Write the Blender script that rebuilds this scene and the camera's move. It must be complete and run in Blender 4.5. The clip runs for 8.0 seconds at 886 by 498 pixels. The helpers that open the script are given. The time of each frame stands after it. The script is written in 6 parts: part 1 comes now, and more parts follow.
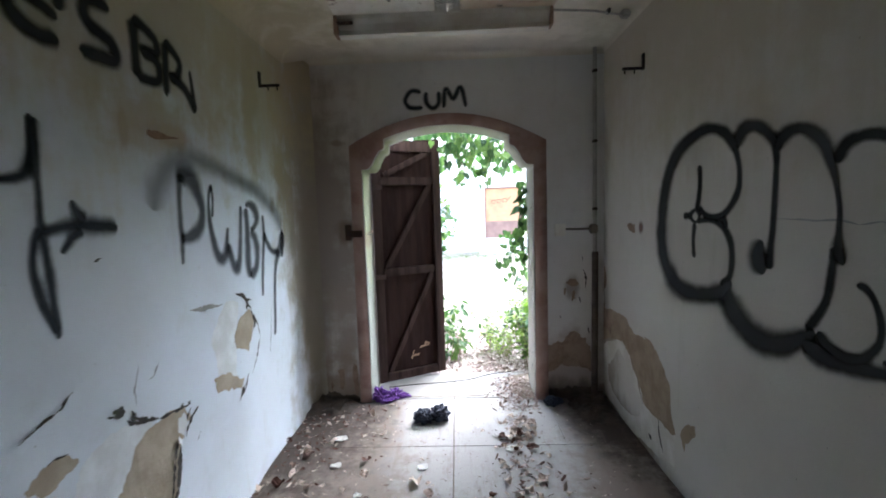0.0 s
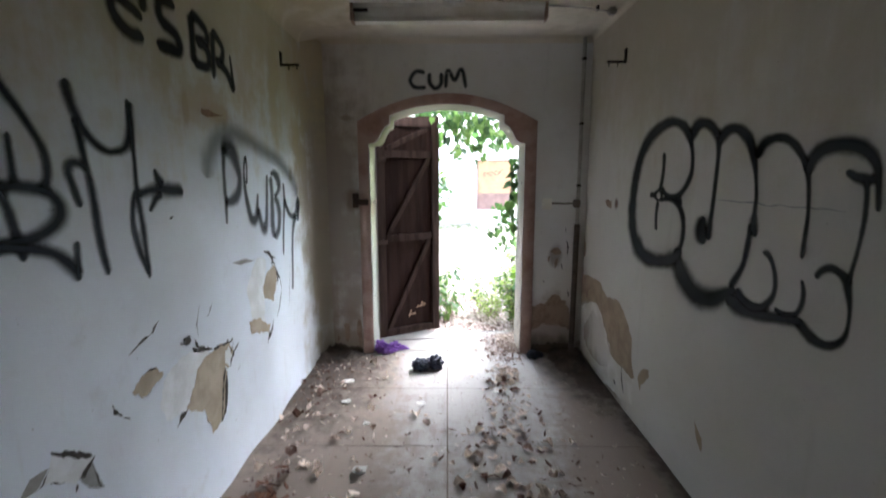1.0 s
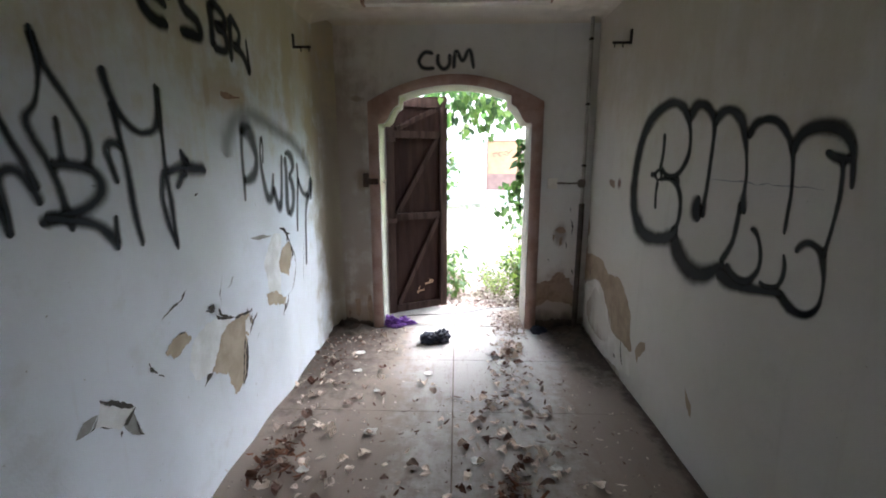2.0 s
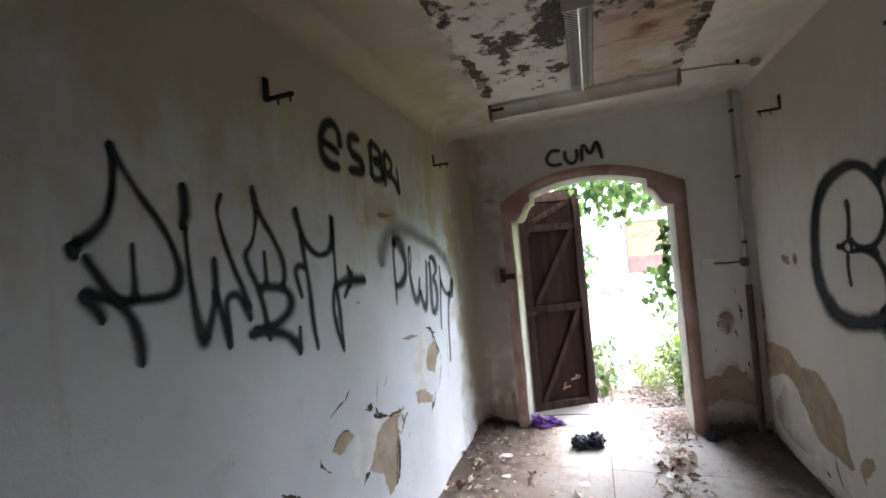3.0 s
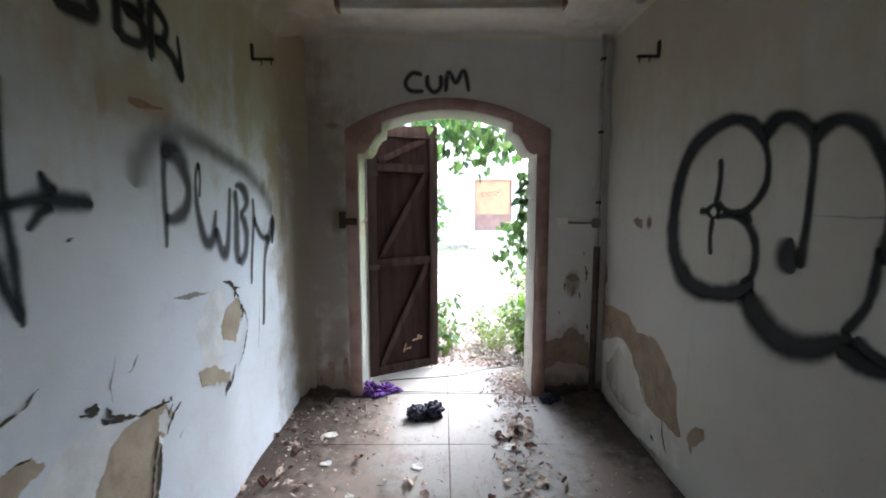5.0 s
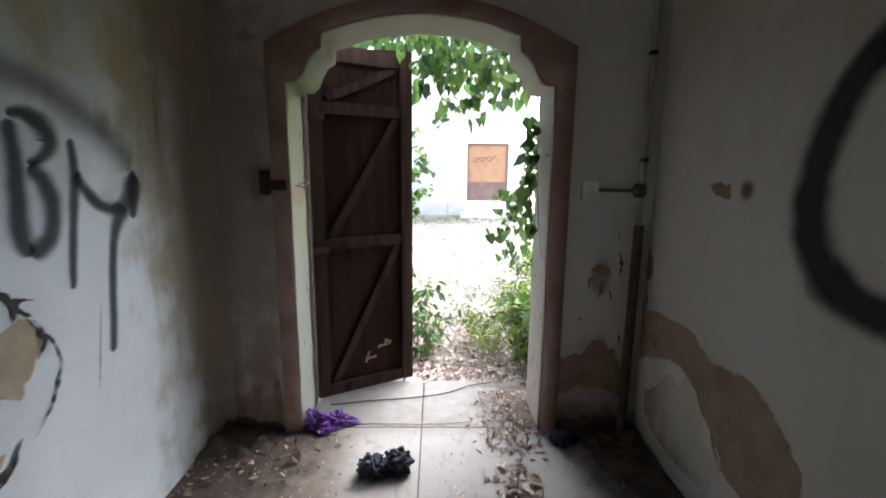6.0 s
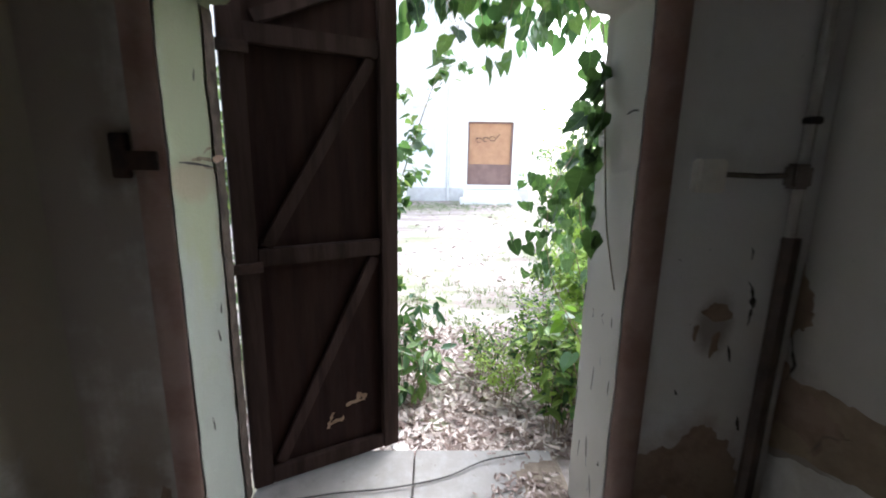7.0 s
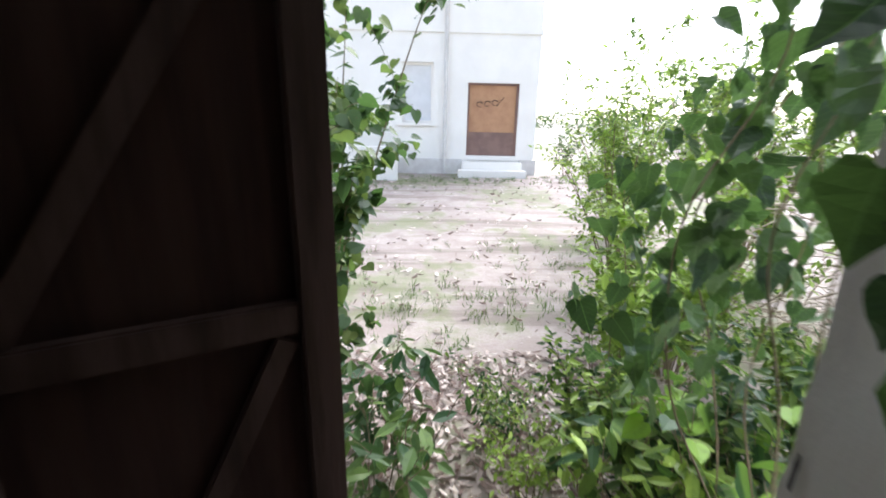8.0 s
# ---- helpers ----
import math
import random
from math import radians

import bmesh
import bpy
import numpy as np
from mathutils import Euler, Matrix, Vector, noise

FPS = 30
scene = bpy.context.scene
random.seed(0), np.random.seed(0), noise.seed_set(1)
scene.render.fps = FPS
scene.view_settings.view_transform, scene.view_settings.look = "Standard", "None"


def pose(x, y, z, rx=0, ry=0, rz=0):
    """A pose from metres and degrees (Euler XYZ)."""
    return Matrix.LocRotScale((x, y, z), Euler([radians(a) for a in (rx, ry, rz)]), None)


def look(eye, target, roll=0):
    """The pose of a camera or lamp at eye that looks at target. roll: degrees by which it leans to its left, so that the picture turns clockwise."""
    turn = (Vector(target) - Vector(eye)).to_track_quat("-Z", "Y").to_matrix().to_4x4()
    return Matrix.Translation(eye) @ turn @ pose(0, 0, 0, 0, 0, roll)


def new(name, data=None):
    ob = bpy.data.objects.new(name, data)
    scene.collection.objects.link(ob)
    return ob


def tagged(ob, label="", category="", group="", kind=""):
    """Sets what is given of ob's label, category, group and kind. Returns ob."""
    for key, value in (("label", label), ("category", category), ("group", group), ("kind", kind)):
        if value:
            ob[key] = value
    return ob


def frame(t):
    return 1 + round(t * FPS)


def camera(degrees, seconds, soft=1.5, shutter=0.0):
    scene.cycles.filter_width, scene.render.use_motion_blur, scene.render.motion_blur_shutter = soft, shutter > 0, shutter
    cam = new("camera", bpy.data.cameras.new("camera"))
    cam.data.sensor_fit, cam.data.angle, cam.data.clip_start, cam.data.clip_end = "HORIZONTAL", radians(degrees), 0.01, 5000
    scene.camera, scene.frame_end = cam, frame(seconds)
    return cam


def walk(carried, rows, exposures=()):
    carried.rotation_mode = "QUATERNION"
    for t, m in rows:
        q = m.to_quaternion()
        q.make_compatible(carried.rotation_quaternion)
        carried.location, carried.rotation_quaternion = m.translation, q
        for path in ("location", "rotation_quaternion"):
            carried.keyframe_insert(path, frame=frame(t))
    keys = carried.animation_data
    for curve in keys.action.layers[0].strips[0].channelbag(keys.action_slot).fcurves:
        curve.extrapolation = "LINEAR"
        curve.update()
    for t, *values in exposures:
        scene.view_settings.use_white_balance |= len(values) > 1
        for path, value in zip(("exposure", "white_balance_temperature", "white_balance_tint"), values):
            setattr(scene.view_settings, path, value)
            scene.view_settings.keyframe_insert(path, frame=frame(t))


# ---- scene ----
# camera and its way
cam = camera(90.0, 8.0, soft=1.8, shutter=0.3)
EXPO = [(0, 3.58, 5600, 10), (1.0, 3.7, 5850, 12), (2.3, 3.77, 5960, 12), (3.0, 3.9, 6040, 14), (3.5, 4.18, 6060, 13), (4.0, 4.12, 6000, 12), (4.5, 3.92, 5910, 11), (5.2, 3.35, 5760, 11), (6.5, 2.5, 6250, 12), (7.0, 2.42, 5850, 10), (7.5, 2.08, 5900, 10), (8.0, 1.66, 6050, 11)]
PATH = [
    (0, (0.116, -0.051, 1.631), (0.052, 1.94, 1.454), -1.8),
    (0.5, (0.014, -0.282, 1.666), (-0.062, 1.707, 1.475), -0.9),
    (1, (0.052, -0.458, 1.654), (0.034, 1.517, 1.345), -0.1),
    (1.2, (0.053, -0.515, 1.636), (0.05, 1.436, 1.198), -0.0),
    (2.3, (0.08, -0.605, 1.663), (-0.076, 1.362, 1.341), -0.0),
    (2.5, (0.064, -0.623, 1.673), (-0.283, 1.339, 1.508), -1.4),
    (3, (0.065, -0.644, 1.692), (-0.574, 1.251, 1.73), -5.1),
    (3.5, (0.071, -0.636, 1.694), (-0.583, 1.252, 1.771), -5.8),
    (4, (0.051, -0.558, 1.686), (-0.387, 1.392, 1.758), -5.4),
    (4.5, (0.011, -0.313, 1.681), (-0.126, 1.682, 1.687), -1.2),
    (5, (0.013, 0.084, 1.609), (0.015, 2.072, 1.396), -0.1),
    (5.2, (0.054, 0.301, 1.585), (0.051, 2.286, 1.337), -0.1),
    (6.5, (0.136, 1.744, 1.514), (0.188, 3.705, 1.125), 0.9),
    (7, (0.13, 2.267, 1.489), (0.179, 4.221, 1.065), 1.0),
    (7.3, (0.104, 2.597, 1.505), (0.156, 4.534, 1.01), 0.8),
    (7.5, (0.113, 2.811, 1.499), (0.168, 4.743, 0.984), 0.6),
    (8, (0.168, 3.388, 1.478), (0.234, 5.307, 0.917), 1.3),
]
walk(cam, [(t, look(eye, target, roll)) for t, eye, target, roll in PATH],
     exposures=EXPO)

# ---- daylight ----
SUN_UP, SUN_ROUND = radians(41), radians(30)
world = bpy.data.worlds.new("sky")
scene.world = world
world.use_nodes = True
sky = world.node_tree.nodes.new("ShaderNodeTexSky")
sky.sky_type, sky.sun_disc = "NISHITA", False
sky.sun_elevation, sky.sun_rotation = SUN_UP, SUN_ROUND
sky.air_density, sky.dust_density = 1.0, 2.0
back = world.node_tree.nodes["Background"]
back.inputs["Strength"].default_value = 0.15
veil = world.node_tree.nodes.new("ShaderNodeHueSaturation")
veil.inputs["Saturation"].default_value = 0.52
world.node_tree.links.new(sky.outputs[0], veil.inputs["Color"])
world.node_tree.links.new(veil.outputs[0], back.inputs[0])
sun = new("sun", bpy.data.lights.new("sun", "SUN"))
sun.data.energy, sun.data.angle, sun.data.color = 2.3, radians(80), (1.0, 0.99, 0.97)
sun.matrix_world = look((0, 0, 0), (-math.sin(SUN_ROUND) * math.cos(SUN_UP), -math.cos(SUN_ROUND) * math.cos(SUN_UP), -math.sin(SUN_UP)))

# ---- plan ----
XL, XR, YE, YO, YB, ZC = -1.152, 1.325, 3.62, 3.955, -2.6, 2.875
JL, JR, SPRING = -0.655, 0.755, 1.975
rng = random.Random(7)


# ---- material helpers ----
def shader(name):
    m = bpy.data.materials.new(name)
    m.use_nodes = True
    n = m.node_tree.nodes
    return m, n, m.node_tree.links, n["Principled BSDF"]


def noise_of(n, l, coord, scale, detail=4.0, rough=0.6, stretch=None):
    t = n.new("ShaderNodeTexNoise")
    t.inputs["Scale"].default_value, t.inputs["Detail"].default_value, t.inputs["Roughness"].default_value = scale, detail, rough
    if stretch:
        mp = n.new("ShaderNodeMapping")
        mp.inputs["Scale"].default_value = stretch
        l.new(coord, mp.inputs[0])
        coord = mp.outputs[0]
    l.new(coord, t.inputs["Vector"])
    return t.outputs["Fac"]


def ramp(n, l, fac, lo, hi, a=0.0, b=1.0):
    r = n.new("ShaderNodeMapRange")
    r.interpolation_type = "SMOOTHSTEP"
    for key, v in (("From Min", lo), ("From Max", hi), ("To Min", a), ("To Max", b)):
        r.inputs[key].default_value = v
    l.new(fac, r.inputs["Value"])
    return r.outputs[0]


def mix(n, l, fac, a, b, blend="MIX"):
    m = n.new("ShaderNodeMix")
    m.data_type, m.blend_type = "RGBA", blend
    for sock, v in ((m.inputs[0], fac), (m.inputs[6], a), (m.inputs[7], b)):
        if isinstance(v, bpy.types.NodeSocket):
            l.new(v, sock)
        else:
            sock.default_value = v if not isinstance(v, tuple) else (*v, 1)
    return m.outputs[2]


def times(n, l, a, b, op="MULTIPLY"):
    m = n.new("ShaderNodeMath")
    m.operation = op
    for sock, v in zip(m.inputs, (a, b)):
        if isinstance(v, bpy.types.NodeSocket):
            l.new(v, sock)
        else:
            sock.default_value = v
    return m.outputs[0]


def bumped(n, l, p, height, strength=0.3, distance=0.01):
    b = n.new("ShaderNodeBump")
    b.inputs["Strength"].default_value, b.inputs["Distance"].default_value = strength, distance
    l.new(height, b.inputs["Height"])
    l.new(b.outputs[0], p.inputs["Normal"])


def coords(n, kind="Object"):
    return n.new("ShaderNodeTexCoord").outputs[kind]


def plain(name, a, b, scale=8.0, rough=0.8, metal=0.0, bump=0.3, fine=60.0, vary=0.0, stretch=None, spots=None, spot_scale=5.0, spot_at=0.6):
    """Two colours mixed by broad and fine noise, with optional spots of a third colour."""
    m, n, l, p = shader(name)
    c = coords(n)
    broad = noise_of(n, l, c, scale, stretch=stretch)
    grain = noise_of(n, l, c, fine, 3.0, stretch=stretch)
    fac = times(n, l, ramp(n, l, broad, 0.3, 0.7), times(n, l, grain, 0.7, "ADD"))
    col = mix(n, l, fac, a, b)
    if spots:
        col = mix(n, l, ramp(n, l, noise_of(n, l, c, spot_scale, 6.0), spot_at, spot_at + 0.06), col, spots)
    if vary:
        info = n.new("ShaderNodeObjectInfo")
        hsv = n.new("ShaderNodeHueSaturation")
        l.new(times(n, l, times(n, l, info.outputs["Random"], vary), 1 - vary / 2, "ADD"), hsv.inputs["Value"])
        l.new(col, hsv.inputs["Color"])
        col = hsv.outputs[0]
    l.new(col, p.inputs["Base Color"])
    p.inputs["Metallic"].default_value = metal
    l.new(ramp(n, l, grain, 0.2, 0.8, max(0, rough - 0.12), min(1, rough + 0.1)), p.inputs["Roughness"])
    bumped(n, l, p, times(n, l, broad, times(n, l, grain, 0.4), "ADD"), bump)
    return m


def plaster(name, base, warm, stains):
    """Old limewash: uneven white, warm ageing, and patches of stain or painted shade: (centre, half size, colour,
    amount).
    """
    m, n, l, p = shader(name)
    c = coords(n)
    big, mid, fine = noise_of(n, l, c, 0.9, 5), noise_of(n, l, c, 5, 6), noise_of(n, l, c, 90, 3)
    col = mix(n, l, ramp(n, l, big, 0.35, 0.7), base, warm)
    col = mix(n, l, ramp(n, l, mid, 0.55, 0.75, 0, 0.24), col, (0.42, 0.41, 0.38))
    drips = noise_of(n, l, c, 7, 5, stretch=(1, 1, 0.12))
    col = mix(n, l, ramp(n, l, drips, 0.6, 0.8, 0, 0.3), col, (0.40, 0.37, 0.31))
    specks = noise_of(n, l, c, 38, 2)
    col = mix(n, l, ramp(n, l, specks, 0.74, 0.78, 0, 0.5), col, (0.2, 0.18, 0.15))
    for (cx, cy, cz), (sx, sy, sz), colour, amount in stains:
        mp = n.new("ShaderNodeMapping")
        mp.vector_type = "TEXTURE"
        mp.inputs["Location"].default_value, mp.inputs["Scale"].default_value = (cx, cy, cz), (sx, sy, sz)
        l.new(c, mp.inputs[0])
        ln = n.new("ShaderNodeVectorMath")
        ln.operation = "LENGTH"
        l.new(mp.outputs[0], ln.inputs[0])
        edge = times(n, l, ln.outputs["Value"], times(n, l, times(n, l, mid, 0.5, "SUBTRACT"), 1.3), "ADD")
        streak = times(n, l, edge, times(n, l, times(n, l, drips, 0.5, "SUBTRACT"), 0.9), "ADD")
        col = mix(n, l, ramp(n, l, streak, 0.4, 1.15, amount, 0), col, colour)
    l.new(col, p.inputs["Base Color"])
    p.inputs["Roughness"].default_value = 0.85
    bumped(n, l, p, times(n, l, mid, times(n, l, fine, 0.25), "ADD"), 0.35, 0.012)
    return m


def spray(name, colour, strength, edge=0.45):
    """Sprayed paint whose edge fades across the stroke."""
    m, n, l, p = shader(name)
    p.inputs["Base Color"].default_value, p.inputs["Roughness"].default_value = (*colour, 1), 0.95
    p.inputs["Specular IOR Level"].default_value = 0.08
    sep = n.new("ShaderNodeSeparateXYZ")
    l.new(coords(n, "UV"), sep.inputs[0])
    off = times(n, l, times(n, l, sep.outputs[0], 0.5, "SUBTRACT"), 2.0)
    off = times(n, l, off, 0.0, "ABSOLUTE")
    grain = times(n, l, times(n, l, noise_of(n, l, coords(n), 260, 2), 0.5, "SUBTRACT"), 0.35)
    blot = times(n, l, times(n, l, noise_of(n, l, coords(n), 14, 3), 0.5, "SUBTRACT"), 0.4)
    fade = ramp(n, l, times(n, l, times(n, l, off, grain, "ADD"), blot, "ADD"), edge, 1.0, strength, 0)
    clear = n.new("ShaderNodeBsdfTransparent")
    both = n.new("ShaderNodeMixShader")
    l.new(fade, both.inputs[0])
    l.new(clear.outputs[0], both.inputs[1])
    l.new(p.outputs[0], both.inputs[2])
    l.new(both.outputs[0], n["Material Output"].inputs[0])
    return m


def leafy(name, a, b, glow=0.45, dry=False, veins=False):
    """A thin leaf: gloss on top, and light shining through."""
    m, n, l, p = shader(name)
    geo = n.new("ShaderNodeNewGeometry")
    info = n.new("ShaderNodeObjectInfo")
    rand = times(n, l, times(n, l, geo.outputs["Random Per Island"], info.outputs["Random"], "ADD"), 0.5)
    rand = ramp(n, l, rand, 0.34, 0.66) if dry else ramp(n, l, rand, 0.2, 0.8)
    col = mix(n, l, rand, a, b)
    col = mix(n, l, ramp(n, l, noise_of(n, l, coords(n), 30, 3), 0.5, 0.75, 0, 0.35), col, tuple(v * 0.5 for v in a))
    if veins:
        sep = n.new("ShaderNodeSeparateXYZ")
        l.new(coords(n), sep.inputs[0])
        side = times(n, l, sep.outputs[0], 0.0, "ABSOLUTE")
        rib = times(n, l, times(n, l, times(n, l, sep.outputs[1], times(n, l, side, 0.7), "SUBTRACT"), 38.0), 0.0, "SINE")
        line = times(n, l, ramp(n, l, side, 0.008, 0.028, 0.32, 0.0), ramp(n, l, rib, 0.86, 1.0, 0.0, 0.14), "ADD")
        col = mix(n, l, line, col, tuple(min(1, v * 1.9 + 0.03) for v in b))
    l.new(col, p.inputs["Base Color"])
    p.inputs["Roughness"].default_value = 0.8 if dry else 0.42
    p.inputs["Specular IOR Level"].default_value = 0.3
    tr = n.new("ShaderNodeBsdfTranslucent")
    l.new(mix(n, l, 0.36, col, (0.16, 0.30, 0.05) if not dry else (0.3, 0.18, 0.1)), tr.inputs[0])
    both = n.new("ShaderNodeMixShader")
    both.inputs[0].default_value = glow
    l.new(p.outputs[0], both.inputs[1])
    l.new(tr.outputs[0], both.inputs[2])
    l.new(both.outputs[0], n["Material Output"].inputs[0])
    return m


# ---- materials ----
# WALL_L brighter and bluer than WALL_R: the doorway's daylight is put into the colour
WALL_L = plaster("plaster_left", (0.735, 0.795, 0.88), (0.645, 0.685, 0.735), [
    # last entry paints the weak brown bounce light along the wall top
    ((XL, 3.0, 2.35), (1, 0.6, 0.7), (0.36, 0.32, 0.19), 0.5), ((XL, 1.85, 2.02), (1, 0.35, 0.16), (0.38, 0.29, 0.2), 0.5),
    # the 3.66 entry browns the far corner: staining with the corner's shade painted in
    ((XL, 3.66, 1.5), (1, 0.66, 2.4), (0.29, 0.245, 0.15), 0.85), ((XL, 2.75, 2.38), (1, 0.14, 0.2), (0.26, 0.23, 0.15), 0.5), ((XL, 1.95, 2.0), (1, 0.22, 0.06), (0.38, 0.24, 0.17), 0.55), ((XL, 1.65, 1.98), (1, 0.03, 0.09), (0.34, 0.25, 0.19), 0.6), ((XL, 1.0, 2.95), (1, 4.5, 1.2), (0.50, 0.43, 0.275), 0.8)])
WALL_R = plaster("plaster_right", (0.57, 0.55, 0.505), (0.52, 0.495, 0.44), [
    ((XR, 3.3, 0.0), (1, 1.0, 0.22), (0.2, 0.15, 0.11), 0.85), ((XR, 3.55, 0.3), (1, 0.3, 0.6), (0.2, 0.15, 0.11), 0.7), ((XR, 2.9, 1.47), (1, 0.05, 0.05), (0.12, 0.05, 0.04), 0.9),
    # wall top tinted darker and warmer for the weak bounce light there
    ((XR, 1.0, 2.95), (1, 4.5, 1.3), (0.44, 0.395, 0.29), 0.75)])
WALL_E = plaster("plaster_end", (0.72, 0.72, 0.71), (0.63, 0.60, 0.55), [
    ((-0.98, YE, 0.05), (0.4, 1, 0.4), (0.24, 0.16, 0.11), 0.75), ((1.05, YE, 0.15), (0.4, 1, 0.5), (0.28, 0.20, 0.15), 0.75), ((1.05, YE, 0.0), (0.4, 1, 0.2), (0.07, 0.055, 0.045), 0.8),
    # first entry browns the left strip, corner shade mixed into the staining
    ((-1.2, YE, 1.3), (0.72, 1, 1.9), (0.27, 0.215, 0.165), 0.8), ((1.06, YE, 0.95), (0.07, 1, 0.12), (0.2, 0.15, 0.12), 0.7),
    ((-0.8, YE, 1.46), (0.1, 1, 0.1), (0.2, 0.15, 0.11), 0.8), ((-0.85, YE, 2.2), (0.08, 1, 0.03), (0.25, 0.2, 0.15), 0.7)])
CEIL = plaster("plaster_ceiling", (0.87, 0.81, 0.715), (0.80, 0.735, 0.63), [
    # edges coloured darker towards the walls, in place of the shade that gathers there
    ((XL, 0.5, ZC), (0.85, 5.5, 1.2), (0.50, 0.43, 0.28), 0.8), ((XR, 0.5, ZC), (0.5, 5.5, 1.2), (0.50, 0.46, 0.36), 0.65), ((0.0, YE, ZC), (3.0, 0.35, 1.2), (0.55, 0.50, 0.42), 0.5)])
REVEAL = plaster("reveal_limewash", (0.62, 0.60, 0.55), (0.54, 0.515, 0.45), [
    # first JL entry greys the whole left jamb, as if the sun missed it
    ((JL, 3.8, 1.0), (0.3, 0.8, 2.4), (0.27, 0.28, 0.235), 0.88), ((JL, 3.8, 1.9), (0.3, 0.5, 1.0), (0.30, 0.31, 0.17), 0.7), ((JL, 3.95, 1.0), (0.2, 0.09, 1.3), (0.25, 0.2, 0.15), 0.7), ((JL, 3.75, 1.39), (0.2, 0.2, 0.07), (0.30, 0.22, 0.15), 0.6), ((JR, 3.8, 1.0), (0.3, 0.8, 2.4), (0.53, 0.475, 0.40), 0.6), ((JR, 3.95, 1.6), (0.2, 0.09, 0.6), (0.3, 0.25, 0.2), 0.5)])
SURROUND = plain("red_oxide_paint", (0.31, 0.185, 0.152), (0.41, 0.285, 0.24), 6, 0.75, bump=0.3, spots=(0.45, 0.4, 0.36), spot_scale=11, spot_at=0.68)
TAN = plain("bare_plaster", (0.36, 0.30, 0.22), (0.46, 0.395, 0.305), 7, 0.95, bump=0.5)
PALE = plain("old_paint_layer", (0.80, 0.83, 0.86), (0.66, 0.68, 0.69), 6, 0.85, bump=0.4)
BROWNPLASTER = plain("brown_plaster", (0.24, 0.18, 0.12), (0.33, 0.255, 0.175), 7, 0.95, bump=0.5)
OLDWASH = plain("old_limewash", (0.64, 0.62, 0.57), (0.52, 0.49, 0.43), 6, 0.9, bump=0.5)
OCHRESTAIN = plain("ochre_stained_limewash", (0.13, 0.095, 0.06), (0.23, 0.185, 0.125), 18, 0.95, bump=0.4)
EDGEBROWN = plain("weathered_brown_edge", (0.045, 0.03, 0.022), (0.105, 0.075, 0.055), 12, 0.95, bump=0.6)
DAMP = plain("damp_plaster", (0.20, 0.135, 0.095), (0.30, 0.22, 0.16), 9, 0.9, bump=0.4)
SCUFF = plain("grey_scuff", (0.36, 0.37, 0.37), (0.27, 0.27, 0.26), 9, 0.9)
RUSTMARK = plain("rust_smear", (0.22, 0.13, 0.09), (0.32, 0.21, 0.15), 14, 0.9)
CRACK = plain("crack_shadow", (0.03, 0.028, 0.025), (0.06, 0.05, 0.045), 20, 0.95)
JOINT = plain("dirty_joint", (0.13, 0.105, 0.085), (0.2, 0.165, 0.135), 20, 0.95)
SOIL = plain("dry_dirt", (0.13, 0.095, 0.07), (0.22, 0.17, 0.125), 9, 0.95, bump=0.9)
DARKSOIL = plain("damp_dirt", (0.05, 0.038, 0.03), (0.1, 0.075, 0.055), 9, 0.95, bump=0.9)
WOOD = plain("weathered_door_wood", (0.022, 0.0115, 0.0085), (0.056, 0.033, 0.026), 3, 0.85, bump=0.3, fine=12, stretch=(4, 4, 0.5))
BOARD = plain("door_board", (0.017, 0.0072, 0.0055), (0.032, 0.0155, 0.0115), 3, 0.9, bump=0.25, fine=10, stretch=(4, 4, 0.4), vary=0.12)
for dull in (WOOD, BOARD):
    dull.node_tree.nodes["Principled BSDF"].inputs["Specular IOR Level"].default_value = 0.2
RAW = plain("splintered_wood", (0.28, 0.18, 0.11), (0.36, 0.25, 0.16), 10, 0.85)
RUST = plain("rusty_iron", (0.03, 0.021, 0.017), (0.075, 0.042, 0.03), 18, 0.75, 0.4)
BLACKIRON = plain("black_iron", (0.012, 0.011, 0.011), (0.04, 0.03, 0.026), 18, 0.6, 0.5)
CONDUIT = plain("painted_conduit", (0.44, 0.42, 0.385), (0.34, 0.315, 0.285), 9, 0.6)
PIPEDARK = plain("dirty_pipe", (0.12, 0.095, 0.078), (0.19, 0.155, 0.13), 9, 0.7)
OLDPIPE = plain("rusted_pipe", (0.045, 0.03, 0.024), (0.09, 0.065, 0.05), 9, 0.8)
PLASTIC = plain("yellowed_plastic", (0.85, 0.83, 0.77), (0.74, 0.71, 0.64), 9, 0.45, bump=0.1)
ENAMEL = plain("white_enamel", (0.84, 0.82, 0.77), (0.72, 0.67, 0.59), 5, 0.5, bump=0.1, spots=(0.16, 0.07, 0.04), spot_scale=7, spot_at=0.72)
ALU = plain("dull_aluminium", (0.86, 0.86, 0.85), (0.74, 0.73, 0.70), 14, 0.36, 0.7, bump=0.1)
INK = spray("black_spray", (0.05, 0.054, 0.057), 0.92, 0.26)
FAINT = spray("thin_black_spray", (0.05, 0.058, 0.072), 0.86, 0.25)
GRAY = spray("worn_black_spray", (0.044, 0.052, 0.062), 0.88, 0.14)
THIN = spray("thin_grey_spray", (0.06, 0.068, 0.08), 0.78, 0.2)
HAZE = spray("grey_overspray", (0.13, 0.14, 0.15), 0.5, 0.0)
PURPLE = plain("purple_cloth", (0.12, 0.04, 0.23), (0.21, 0.085, 0.36), 14, 0.8, bump=0.5)
BLACKBAG = plain("black_plastic", (0.010, 0.013, 0.028), (0.026, 0.032, 0.06), 25, 0.72, bump=0.6)
